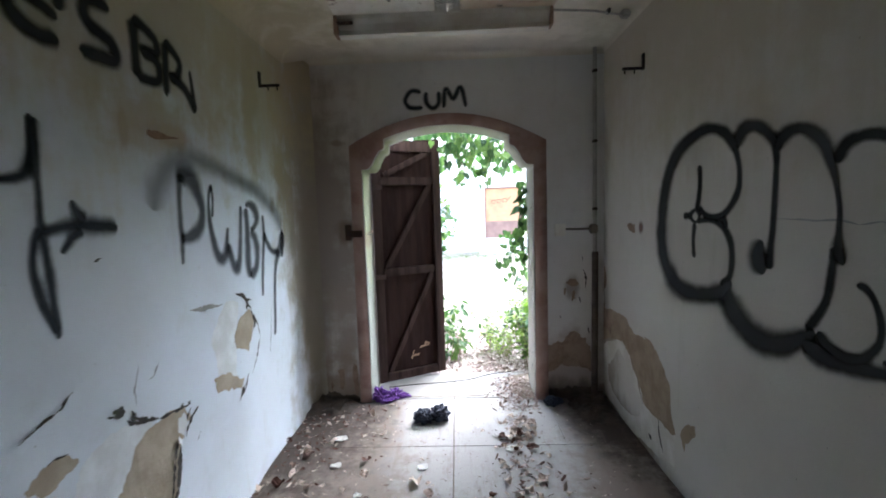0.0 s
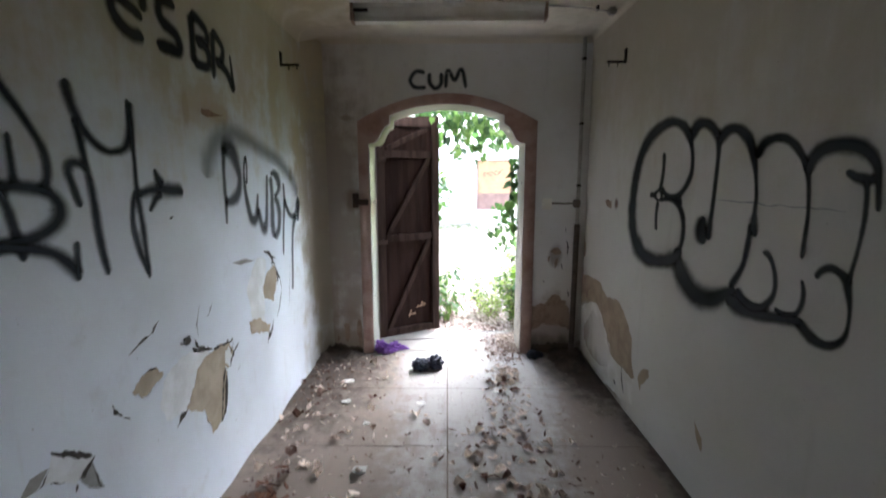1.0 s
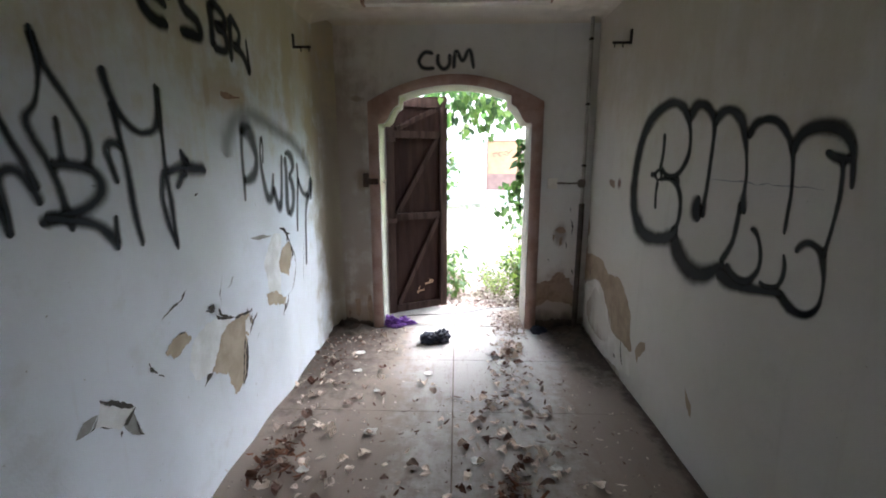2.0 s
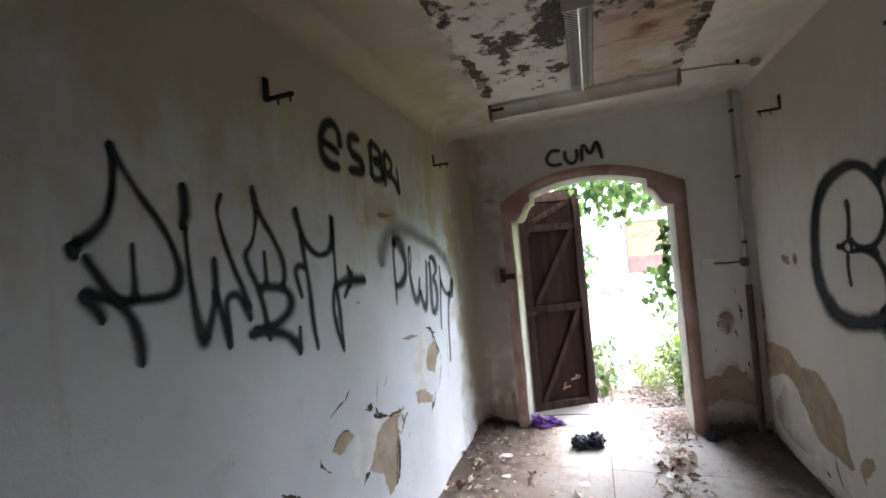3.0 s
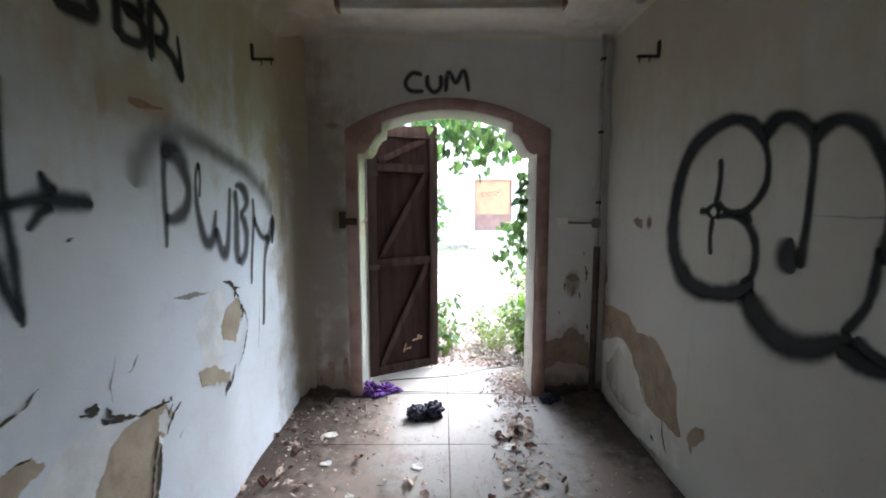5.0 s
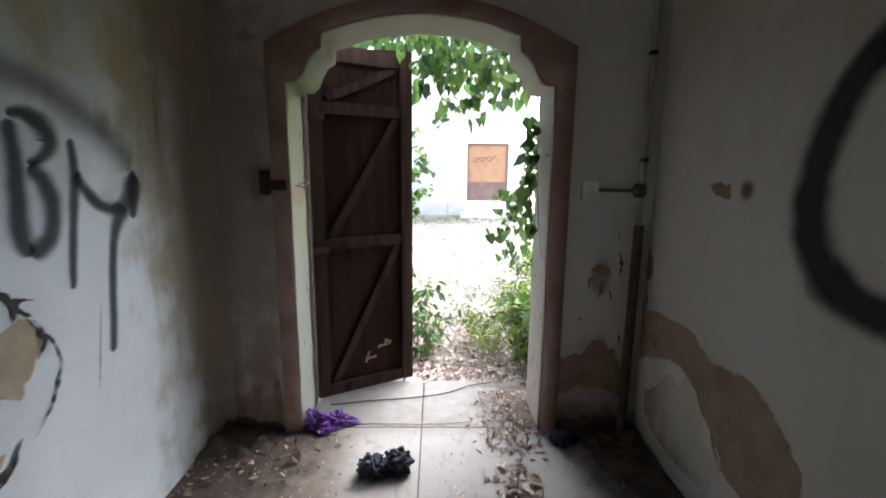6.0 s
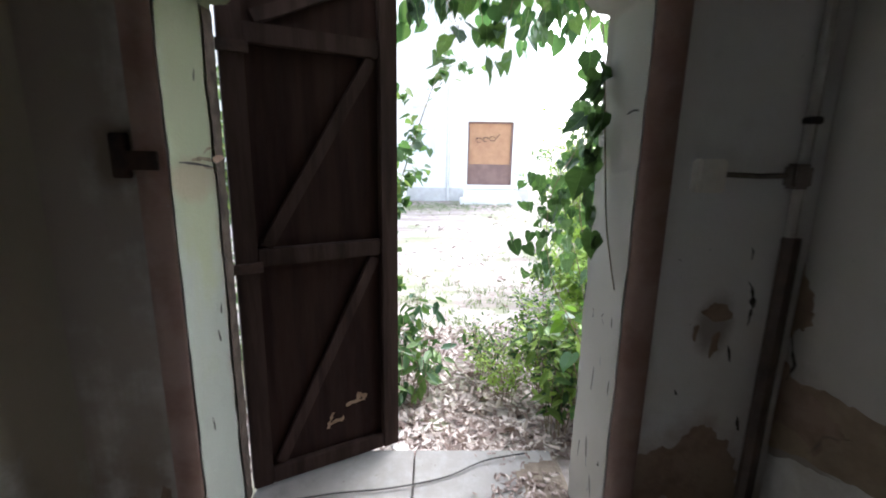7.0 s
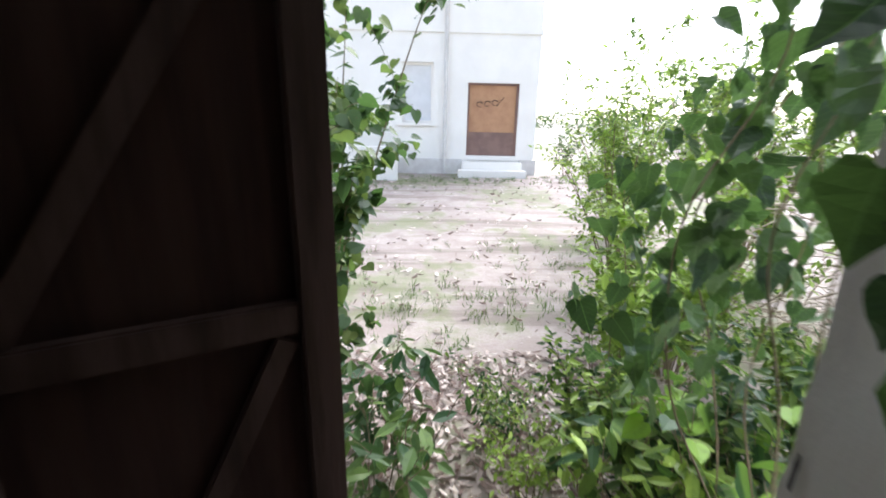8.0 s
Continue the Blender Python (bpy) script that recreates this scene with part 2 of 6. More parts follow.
PAPER = plain("scrap_paper", (0.72, 0.71, 0.68), (0.6, 0.58, 0.53), 9, 0.8)
FLAKE = plain("stained_flake", (0.66, 0.61, 0.53), (0.42, 0.35, 0.27), 14, 0.85)
CABLE = plain("black_rubber", (0.02, 0.018, 0.017), (0.05, 0.04, 0.035), 20, 0.7)
DRYLEAF = leafy("dead_leaf", (0.085, 0.033, 0.02), (0.76, 0.64, 0.54), 0.08, True)
ROTLEAF = leafy("rotten_leaf", (0.07, 0.03, 0.018), (0.20, 0.09, 0.05), 0.05, True)
LITTER = leafy("leaf_litter", (0.22, 0.155, 0.13), (0.82, 0.70, 0.63), 0.1, True)
# brighter copy of VINE: sky light behind the hanging leaves, put into their colour
VINE_LIT = leafy("backlit_vine_leaf", (0.028, 0.075, 0.036), (0.175, 0.28, 0.07), 0.43, veins=True)
VINE = leafy("vine_leaf", (0.012, 0.034, 0.024), (0.095, 0.175, 0.05), 0.25, veins=True)
SHRUB = leafy("shrub_leaf", (0.016, 0.05, 0.018), (0.33, 0.46, 0.075), 0.4)
OLIVE = leafy("olive_leaf", (0.045, 0.09, 0.035), (0.31, 0.36, 0.09), 0.44)
LIME = leafy("lime_leaf", (0.018, 0.06, 0.02), (0.20, 0.34, 0.035), 0.34, veins=True)
DARKLEAF = leafy("glossy_dark_leaf", (0.03, 0.075, 0.03), (0.16, 0.25, 0.06), 0.3)
GRASS = leafy("thin_grass", (0.12, 0.18, 0.05), (0.26, 0.32, 0.12), 0.25)
FAR = leafy("far_leaf", (0.06, 0.10, 0.04), (0.12, 0.17, 0.07), 0.35)
BARK = plain("thin_bark", (0.15, 0.13, 0.07), (0.26, 0.20, 0.13), 12, 0.9)
DRYTWIG = plain("bleached_twig", (0.42, 0.35, 0.27), (0.56, 0.48, 0.39), 12, 0.9)
HOUSE = plain("house_limewash", (0.93, 0.895, 0.84), (0.88, 0.845, 0.79), 1.2, 0.9, bump=0.3)
STONE = plain("worn_step", (0.72, 0.70, 0.67), (0.62, 0.59, 0.56), 5, 0.9)
OCHRE = plain("ochre_door", (0.5, 0.28, 0.15), (0.42, 0.22, 0.12), 4, 0.7)
BROWNDOOR = plain("brown_door", (0.2, 0.12, 0.1), (0.26, 0.16, 0.13), 4, 0.7)
GREYBOARD = plain("grey_board", (0.70, 0.70, 0.71), (0.76, 0.76, 0.77), 3, 0.8)
ROOFTILE = plain("clay_roof", (0.35, 0.16, 0.1), (0.42, 0.22, 0.15), 3, 0.9)


def tile_material():
    """Pale tiles, ground-in brown dirt away from the trodden lane."""
    m, n, l, p = shader("floor_tile")
    c = coords(n)
    sep = n.new("ShaderNodeSeparateXYZ")
    l.new(c, sep.inputs[0])
    big, mid, fine = noise_of(n, l, c, 1.7, 5), noise_of(n, l, c, 9, 7, 0.7), noise_of(n, l, c, 70, 3)
    info = n.new("ShaderNodeObjectInfo")
    col = mix(n, l, info.outputs["Random"], (0.43, 0.41, 0.392), (0.412, 0.392, 0.374))
    col = mix(n, l, ramp(n, l, fine, 0.45, 0.7, 0, 0.35), col, (0.46, 0.42, 0.375))
    lane = ramp(n, l, times(n, l, times(n, l, sep.outputs[0], 0.28, "SUBTRACT"), 0.0, "ABSOLUTE"), 0.3, 0.95, -0.12, 0.25)
    back_dirt = ramp(n, l, sep.outputs[1], 1.5, 3.3, 0.14, -0.03)
    amount = times(n, l, times(n, l, mid, 0.6), times(n, l, big, 0.4), "ADD")
    amount = times(n, l, times(n, l, amount, lane, "ADD"), back_dirt, "ADD")
    col = mix(n, l, ramp(n, l, amount, 0.40, 0.70, 0.05, 0.88), col, (0.235, 0.185, 0.15))
    for cx, cy, sx, sy in ((1.38, 3.3, 0.5, 0.85), (-1.2, 3.5, 0.85, 1.5), (1.4, 1.6, 0.16, 1.5)):
        mp = n.new("ShaderNodeMapping")
        mp.vector_type = "TEXTURE"
        mp.inputs["Location"].default_value, mp.inputs["Scale"].default_value = (cx, cy, 0), (sx, sy, 9)
        l.new(c, mp.inputs[0])
        ln = n.new("ShaderNodeVectorMath")
        ln.operation = "LENGTH"
        l.new(mp.outputs[0], ln.inputs[0])
        rim = times(n, l, ln.outputs["Value"], times(n, l, times(n, l, mid, 0.5, "SUBTRACT"), 1.6), "ADD")
        col = mix(n, l, ramp(n, l, rim, 0.5, 1.2, 0.92, 0.0), col, (0.07, 0.053, 0.043))
    wipes = noise_of(n, l, c, 6, 6, 0.7, stretch=(2.2, 0.5, 1))
    col = mix(n, l, ramp(n, l, wipes, 0.5, 0.72, 0, 0.55), col, (0.23, 0.175, 0.14))
    sill = times(n, l, ramp(n, l, sep.outputs[1], 3.5, 3.72), ramp(n, l, mid, 0.3, 0.6, 0.55, 0.92))
    col = mix(n, l, sill, col, (0.235, 0.215, 0.2))
    specks = noise_of(n, l, c, 28, 3)
    col = mix(n, l, ramp(n, l, specks, 0.66, 0.72, 0, 0.6), col, (0.14, 0.10, 0.08))
    l.new(col, p.inputs["Base Color"])
    l.new(ramp(n, l, amount, 0.4, 0.7, 0.78, 0.95), p.inputs["Roughness"])
    p.inputs["Specular IOR Level"].default_value = 0.32
    bumped(n, l, p, times(n, l, mid, times(n, l, fine, 0.4), "ADD"), 0.2, 0.006)
    return m


TILE = tile_material()


# ---- mesh helpers ----
def part(name, bm, material, parent=None, label="", smooth=False):
    me = bpy.data.meshes.new(name)
    bm.to_mesh(me)
    bm.free()
    if smooth:
        for f in me.polygons:
            f.use_smooth = True
    me.materials.append(material)
    ob = new(name, me)
    ob.parent = parent
    return tagged(ob, label)


def raw(name, verts, faces, material, parent=None, label="", smooth=False):
    me = bpy.data.meshes.new(name)
    me.from_pydata([tuple(v) for v in verts], [], [tuple(int(i) for i in f) for f in faces])
    me.materials.append(material)
    if smooth:
        me.polygons.foreach_set("use_smooth", [True] * len(me.polygons))
    ob = new(name, me)
    ob.parent = parent
    return tagged(ob, label)


def add_box(bm, lo, hi, bevel=0.0, m=None):
    made = bmesh.ops.create_cube(bm, size=1)["verts"]
    size, mid = [b - a for a, b in zip(lo, hi)], [(a + b) / 2 for a, b in zip(lo, hi)]
    bmesh.ops.transform(bm, matrix=Matrix.LocRotScale(mid, None, size), verts=made)
    if bevel:
        edges = {e for v in made for e in v.link_edges}
        made = list({v for f in bmesh.ops.bevel(bm, geom=list(edges), offset=bevel, segments=2, affect="EDGES", clamp_overlap=True)["faces"] for v in f.verts} | {v for v in made if v.is_valid})
    if m is not None:
        bmesh.ops.transform(bm, matrix=m, verts=made)
    return made


def box(lo, hi, bevel=0.0, m=None):
    bm = bmesh.new()
    add_box(bm, lo, hi, bevel, m)
    return bm


def spline(pts, steps=6, closed=False):
    """A smooth line through the points."""
    pts = [Vector(p) for p in pts]
    k, out = len(pts), []
    for i in range(k if closed else k - 1):
        a, b, c, d = (pts[j % k] if closed else pts[min(max(j, 0), k - 1)] for j in (i - 1, i, i + 1, i + 2))
        for s in range(steps):
            t = s / steps
            out.append(0.5 * (2 * b + (c - a) * t + (2 * a - 5 * b + 4 * c - d) * t * t + (3 * b - a - 3 * c + d) * t ** 3))
    if not closed:
        out.append(pts[-1])
    return out


def add_tube(bm, pts, r0, r1=None, sides=8):
    """A tapered tube along the points."""
    r1 = r0 if r1 is None else r1
    rings = []
    for i, p in enumerate(pts):
        way = (pts[min(i + 1, len(pts) - 1)] - pts[max(i - 1, 0)]).normalized()
        q = way.to_track_quat("Z", "Y")
        r = r0 + (r1 - r0) * i / max(1, len(pts) - 1)
        rings.append([bm.verts.new(p + q @ Vector((r * math.cos(a), r * math.sin(a), 0))) for a in (2 * math.pi * j / sides for j in range(sides))])
    for a, b in zip(rings, rings[1:]):
        for j in range(sides):
            bm.faces.new((a[j], a[(j + 1) % sides], b[(j + 1) % sides], b[j]))
    bm.faces.new(rings[0][::-1])
    bm.faces.new(rings[-1])


def tube(pts, r0, r1=None, sides=8):
    bm = bmesh.new()
    add_tube(bm, [Vector(p) for p in pts], r0, r1, sides)
    return bm


# ---- room surfaces ----
def sway(a, b, seed):
    return 0.006 * noise.noise(Vector((a * 1.3, b * 1.3, seed))) + 0.003 * noise.noise(Vector((a * 3.7, b * 3.7, seed + 5)))


def on_wall(wall, u, z, lift=0.0):
    """A place on a wall's uneven face: u runs along the wall, lift stands out into the room."""
    if wall == "left":
        return Vector((XL + sway(u, z, 1) + 0.012 * max(0.0, 1 - z / 0.6) ** 2 + 0.02 * max(0.0, min(1.0, 1.7 - z)) * noise.noise(Vector((u * 2.3, z * 1.8, 11))) + lift, u, z))
    if wall == "right":
        return Vector((XR - sway(u, z, 2) + 0.012 * max(0.0, 1 - z / 0.6) ** 2 - lift, u, z))
    if wall == "end":
        return Vector((u, YE - lift, z))
    return Vector((u, z, ZC + sway(u, z, 4) - lift))


def slab_wall(name, wall, u0, u1, z0, z1, thick, material, label):
    """A wall with an uneven face and a flat back."""
    nu, nz = max(2, int((u1 - u0) / 0.07)), max(2, int((z1 - z0) / 0.07))
    vs, fs = [], []
    for lift in (0.0, -thick):
        for i in range(nu + 1):
            for j in range(nz + 1):
                vs.append(on_wall(wall, u0 + (u1 - u0) * i / nu, z0 + (z1 - z0) * j / nz, lift))
    half = (nu + 1) * (nz + 1)
    for i in range(nu):
        for j in range(nz):
            a = i * (nz + 1) + j
            q = (a, a + nz + 1, a + nz + 2, a + 1)
            fs += [q, tuple(half + k for k in q[::-1])]
    rim = [i * (nz + 1) for i in range(nu)] + [nu * (nz + 1) + j for j in range(nz)] + [i * (nz + 1) + nz for i in range(nu, 0, -1)] + [j for j in range(nz, 0, -1)]
    for a, b in zip(rim, rim[1:] + rim[:1]):
        fs.append((a, b, half + b, half + a))
    bm = bmesh.new()
    new_verts = [bm.verts.new(v) for v in vs]
    for f in fs:
        bm.faces.new([new_verts[k] for k in f])
    bmesh.ops.recalc_face_normals(bm, faces=bm.faces)
    ob = part(name, bm, material, None, "", True)
    return tagged(ob, label, "wall", kind="structure")


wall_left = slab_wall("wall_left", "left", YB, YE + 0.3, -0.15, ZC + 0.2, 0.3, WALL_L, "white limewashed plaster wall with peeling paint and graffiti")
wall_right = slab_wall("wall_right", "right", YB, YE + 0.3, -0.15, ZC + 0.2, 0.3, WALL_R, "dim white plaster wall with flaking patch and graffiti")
ceiling = tagged(slab_wall("ceiling", "ceiling", XL - 0.3, XR + 0.3, YB, YE + 0.33, 0.2, CEIL, ""), "stained off-white plaster ceiling, with shade painted along its edges", "ceiling", kind="structure")


def arch_profile():
    """The opening's outline over the springing, from the left jamb to the right: corbels, steps and a flat arch."""
    left = [(0.0, 0.0), (0.055, 0.008), (0.09, 0.045), (0.115, 0.10), (0.15, 0.15), (0.19, 0.17), (0.193, 0.245)]
    mid, half, rise = (JL + JR) / 2, (JR - JL) / 2 - 0.193, 0.098
    r = (half ** 2 + rise ** 2) / (2 * rise)
    out = [(JL + a, SPRING + b) for a, b in left]
    for i in range(1, 16):
        x = -half + 2 * half * i / 16
        out.append((mid + x, SPRING + 0.245 + math.sqrt(r * r - x * x) - (r - rise)))
    return out + [(JR - a, SPRING + b) for a, b in left[::-1]]


ARCH = arch_profile()


def end_wall():
    top = ZC + 0.2
    outline = [(XL - 0.3, -0.15), (JL, -0.15)] + ARCH + [(JR, -0.15), (XR + 0.3, -0.15), (XR + 0.3, top), (XL - 0.3, top)]
    bm = bmesh.new()
    face = bm.faces.new([bm.verts.new((x, YE, z)) for x, z in outline])
    pushed = [v for v in bmesh.ops.extrude_face_region(bm, geom=[face])["geom"] if isinstance(v, bmesh.types.BMVert)]
    bmesh.ops.translate(bm, vec=(0, YO - YE, 0), verts=pushed)
    bmesh.ops.recalc_face_normals(bm, faces=bm.faces)
    return bm


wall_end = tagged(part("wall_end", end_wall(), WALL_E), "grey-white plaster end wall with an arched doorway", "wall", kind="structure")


def reveal_skin():
    """The limewashed lining of the opening, 4 mm thick, uneven along its edges."""
    line = [(JL, 0.0)] + [(JL, SPRING * i / 44) for i in range(1, 44)] + ARCH + [(JR, SPRING * i / 44) for i in range(43, 0, -1)] + [(JR, 0.0)]
    vs, fs = [], []
    k = len(line)
    mid = (JL + JR) / 2
    for ring in range(5):
        y = YE - 0.004 + (YO - YE + 0.008) * ring / 4
        for i, (x, z) in enumerate(line):
            worn = 0.006 * noise.noise(Vector((x * 9, y * 9, z * 9))) + (0.007 * noise.noise(Vector((x * 9, 3, z * 41))) if ring == 4 else 0)
            vs.append((x + (0.007 + worn) * (1 if x < mid else -1), y, z - (0.006 if z > SPRING else 0)))
    for ring in range(4):
        for i in range(k - 1):
            a = ring * k + i
            fs.append((a, a + 1, a + k + 1, a + k))
    return vs, fs


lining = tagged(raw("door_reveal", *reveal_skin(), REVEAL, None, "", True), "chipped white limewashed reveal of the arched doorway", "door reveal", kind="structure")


def surround():
    """The moulded red band round the opening, on the room side."""
    line = [(JL, 0.0), (JL, SPRING)] + ARCH[1:-1] + [(JR, SPRING), (JR, 0.0)]
    outer_top, vs, fs = 2.41, [], []
    mid, half = (JL + JR) / 2, (JR - JL) / 2 + 0.1
    for x, z in line:
        if z < SPRING + 0.001 and (abs(x - JL) < 1e-3 or abs(x - JR) < 1e-3):
            ox, oz = (x - 0.095 if x < mid else x + 0.105), z
            if z > 0.5:
                oz = 2.17
        else:
            ox = mid + (x - mid) * half / ((JR - JL) / 2)
            oz = outer_top - 0.24 * ((ox - mid) / half) ** 2
        prof = [(0.0, 0.003), (0.02, 0.016), (0.5, 0.022), (0.85, 0.018), (1.0, 0.002)]
        for f, d in prof:
            wob = 0.004 * noise.noise(Vector((x * 6, z * 6, f * 3)))
            vs.append((x + (ox - x) * f + wob, YE - d, z + (oz - z) * f))
    for i in range(len(line) - 1):
        for j in range(4):
            a = i * 5 + j
            fs.append((a, a + 1, a + 6, a + 5))
    return vs, fs


tagged(raw("door_surround", *surround(), SURROUND, None, "", True), "faded red-oxide painted moulding round the arched doorway", "trim", kind="structure")


tagged(part("wall_back", box((XL - 0.3, YB - 0.3, -0.15), (XR + 0.3, YB, ZC + 0.2)), WALL_R), "plain plaster wall closing the passage behind", "wall", kind="structure")

def cove(name, wall_a, label):
    """A rounded plaster corner between two faces; wall_a gives the corner's points for a share t along it and an angle."""
    n, k = 60, 6
    vs = [wall_a(i / n, math.pi / 2 * j / k) for i in range(n + 1) for j in range(k + 1)]
    fs = [(i * (k + 1) + j, (i + 1) * (k + 1) + j, (i + 1) * (k + 1) + j + 1, i * (k + 1) + j + 1) for i in range(n) for j in range(k)]
    return vs, fs


def rounded(a, corner, ra, rb):
    """One point of a rounded corner: a is the angle, ra and rb point along the two faces."""
    return corner + ra * (1 - math.sin(a)) + rb * (1 - math.cos(a))


R = 0.12
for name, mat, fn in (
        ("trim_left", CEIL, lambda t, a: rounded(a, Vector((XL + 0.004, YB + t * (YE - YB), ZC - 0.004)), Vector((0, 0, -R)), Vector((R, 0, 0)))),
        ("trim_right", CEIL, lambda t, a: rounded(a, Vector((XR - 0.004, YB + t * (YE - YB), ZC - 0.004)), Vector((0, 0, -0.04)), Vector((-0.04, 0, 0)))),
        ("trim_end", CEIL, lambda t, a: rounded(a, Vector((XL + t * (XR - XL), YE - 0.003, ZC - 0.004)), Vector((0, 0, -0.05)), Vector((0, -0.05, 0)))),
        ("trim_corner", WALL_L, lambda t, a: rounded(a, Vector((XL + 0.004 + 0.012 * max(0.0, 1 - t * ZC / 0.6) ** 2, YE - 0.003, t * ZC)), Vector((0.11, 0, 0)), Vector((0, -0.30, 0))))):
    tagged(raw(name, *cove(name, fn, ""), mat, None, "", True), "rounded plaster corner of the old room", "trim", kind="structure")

floor = tagged(part("floor", box((XL - 0.2, YB - 0.3, -0.15), (XR + 0.2, YO, -0.012)), JOINT), "pale worn floor tiles strewn with dead leaves", "floor", kind="structure")


# ---- door leaf ----
def door_leaf():
    """The one hanging leaf, framed and braced, with boards behind; its own x runs from the hinge."""
    w, h = 0.697, 2.295
    hinge = Vector((-0.651, 3.993, 0.012))
    turn = math.degrees(math.atan2(4.327 - 3.994, -0.042 + 0.649))
    leaf = tagged(new("door_leaf"), "weathered brown plank door leaf with diagonal braces, standing ajar", "door")
    leaf.matrix_world = Matrix.Translation(hinge) @ Matrix.Rotation(radians(turn), 4, "Z")

    def top(x):
        return h - 0.10 * (1 - x / w) ** 2

    for i in range(5):
        x0, x1 = w * i / 5, w * (i + 1) / 5
        bm = bmesh.new()
        vs = [bm.verts.new((x, y, z)) for y in (0.018, 0.036) for x, z in ((x0, 0.02), (x1, 0.02), (x1, top(x1)), (x0, top(x0)))]
        for f in ((0, 1, 2, 3), (7, 6, 5, 4), (0, 4, 5, 1), (3, 2, 6, 7), (0, 3, 7, 4), (1, 5, 6, 2)):
            bm.faces.new([vs[k] for k in f])
        bmesh.ops.recalc_face_normals(bm, faces=bm.faces)
        part("board", bm, BOARD, leaf)
    part("stile", box((0, -0.02, 0), (0.085, 0.0155, top(0.04)), 0.006), WOOD, leaf)
    part("stile", box((w - 0.085, -0.02, 0), (w, 0.0155, top(w - 0.04)), 0.006), WOOD, leaf)
    for z, hh in ((0.0, 0.08), (1.01, 0.075), (1.86, 0.075), (2.17, 0.10)):
        part("rail", box((0.083, -0.016, z), (w - 0.083, 0.0145, z + hh), 0.005), WOOD, leaf)
    for a, b in (((0.12, 0.09), (w - 0.11, 1.0)), ((0.12, 1.09), (w - 0.11, 1.86)), ((0.12, 1.95), (w - 0.11, 2.17))):
        d = Vector((b[0] - a[0], 0, b[1] - a[1]))
        m = Matrix.Translation(((a[0] + b[0]) / 2, 0, (a[1] + b[1]) / 2)) @ Matrix.Rotation(-math.atan2(d.z, d.x), 4, "Y")
        part("brace", box((-d.length / 2, -0.008, -0.027), (d.length / 2, 0.0135, 0.027), 0.005, m), WOOD, leaf)
    for z in (0.99, 1.82):
        part("hinge", box((-0.05, -0.028, z), (0.10, -0.0205, z + 0.045), 0.003), RUST, leaf, "rusty strap hinge")
    for x, z, a, n in ((0.36, 0.22, 1.2, 7), (0.39, 0.20, 0.2, 7), (0.49, 0.28, 0.1, 8), (0.52, 0.30, -0.5, 5), (0.50, 0.31, 1.3, 4)):
        bm, vs = bmesh.new(), []
        for i in range(2 * n):
            t = i if i < n else 2 * n - 1 - i
            u, v = 0.014 * (t - n / 2), (0.010 if i < n else -0.008) * (1 + 0.8 * rng.uniform(-1, 1))
            vs.append(bm.verts.new((x + u * math.cos(a) - v * math.sin(a), 0.0165, z + u * math.sin(a) + v * math.cos(a))))
        bm.faces.new(vs)
        part("splinter", bm, RAW, leaf, "pale splintered gouge")
    return leaf


door_leaf()

# ---- outside: ground and house ----
def ground_z(x, y):
    if y < YO:
        base = -0.16
    else:
        base = -0.06 - 0.06 * min(1, max(0, (y - 4.3) / 0.6)) + 0.42 * min(1, max(0, (y - 6.0) / 7.7))
    return base + 0.03 * noise.noise(Vector((x * 0.7, y * 0.7, 3))) * (y > YO + 0.3) + 0.012 * noise.noise(Vector((x * 3, y * 3, 9)))


def ground():
    xs = sorted({round(v, 3) for v in [-800, -300, -100, -50, -25, -14] + [-9 + 0.3 * i for i in range(61)] + [14, 25, 50, 100, 300, 800]})
    ys = sorted({round(v, 3) for v in [-800, -300, -100, -30, -10, 0, 3.0] + [3.96 + 0.2 * i for i in range(56)] + [16, 18, 22, 30, 50, 100, 300, 800]})
    vs = [(x, y, ground_z(x, y)) for x in xs for y in ys]
    k = len(ys)
    fs = [(i * k + j, (i + 1) * k + j, (i + 1) * k + j + 1, i * k + j + 1) for i in range(len(xs) - 1) for j in range(k - 1)]
    return vs, fs


def ground_material():
    m, n, l, p = shader("dusty_ground")
    c = coords(n)
    big, mid, fine = noise_of(n, l, c, 0.5, 5), noise_of(n, l, c, 3, 6), noise_of(n, l, c, 45, 4)
    col = mix(n, l, ramp(n, l, mid, 0.35, 0.65), (0.36, 0.295, 0.262), (0.48, 0.41, 0.375))
    col = mix(n, l, ramp(n, l, fine, 0.4, 0.7, 0, 0.3), col, (0.28, 0.22, 0.18))
    tracks = noise_of(n, l, c, 1.6, 5, stretch=(0.15, 1.6, 1))
    col = mix(n, l, ramp(n, l, tracks, 0.5, 0.62, 0, 0.8), col, (0.22, 0.18, 0.15))
    col = mix(n, l, ramp(n, l, times(n, l, times(n, l, big, 0.6), times(n, l, mid, 0.4), "ADD"), 0.485, 0.575, 0, 0.7), col, (0.19, 0.215, 0.095))
    l.new(col, p.inputs["Base Color"])
    p.inputs["Roughness"].default_value = 0.95
    bumped(n, l, p, times(n, l, mid, times(n, l, fine, 0.5), "ADD"), 0.35, 0.03)
    return m


tagged(raw("ground", *ground(), ground_material(), None, "", True), "dusty pale dirt yard with thin weeds and leaf litter", "ground", kind="structure")


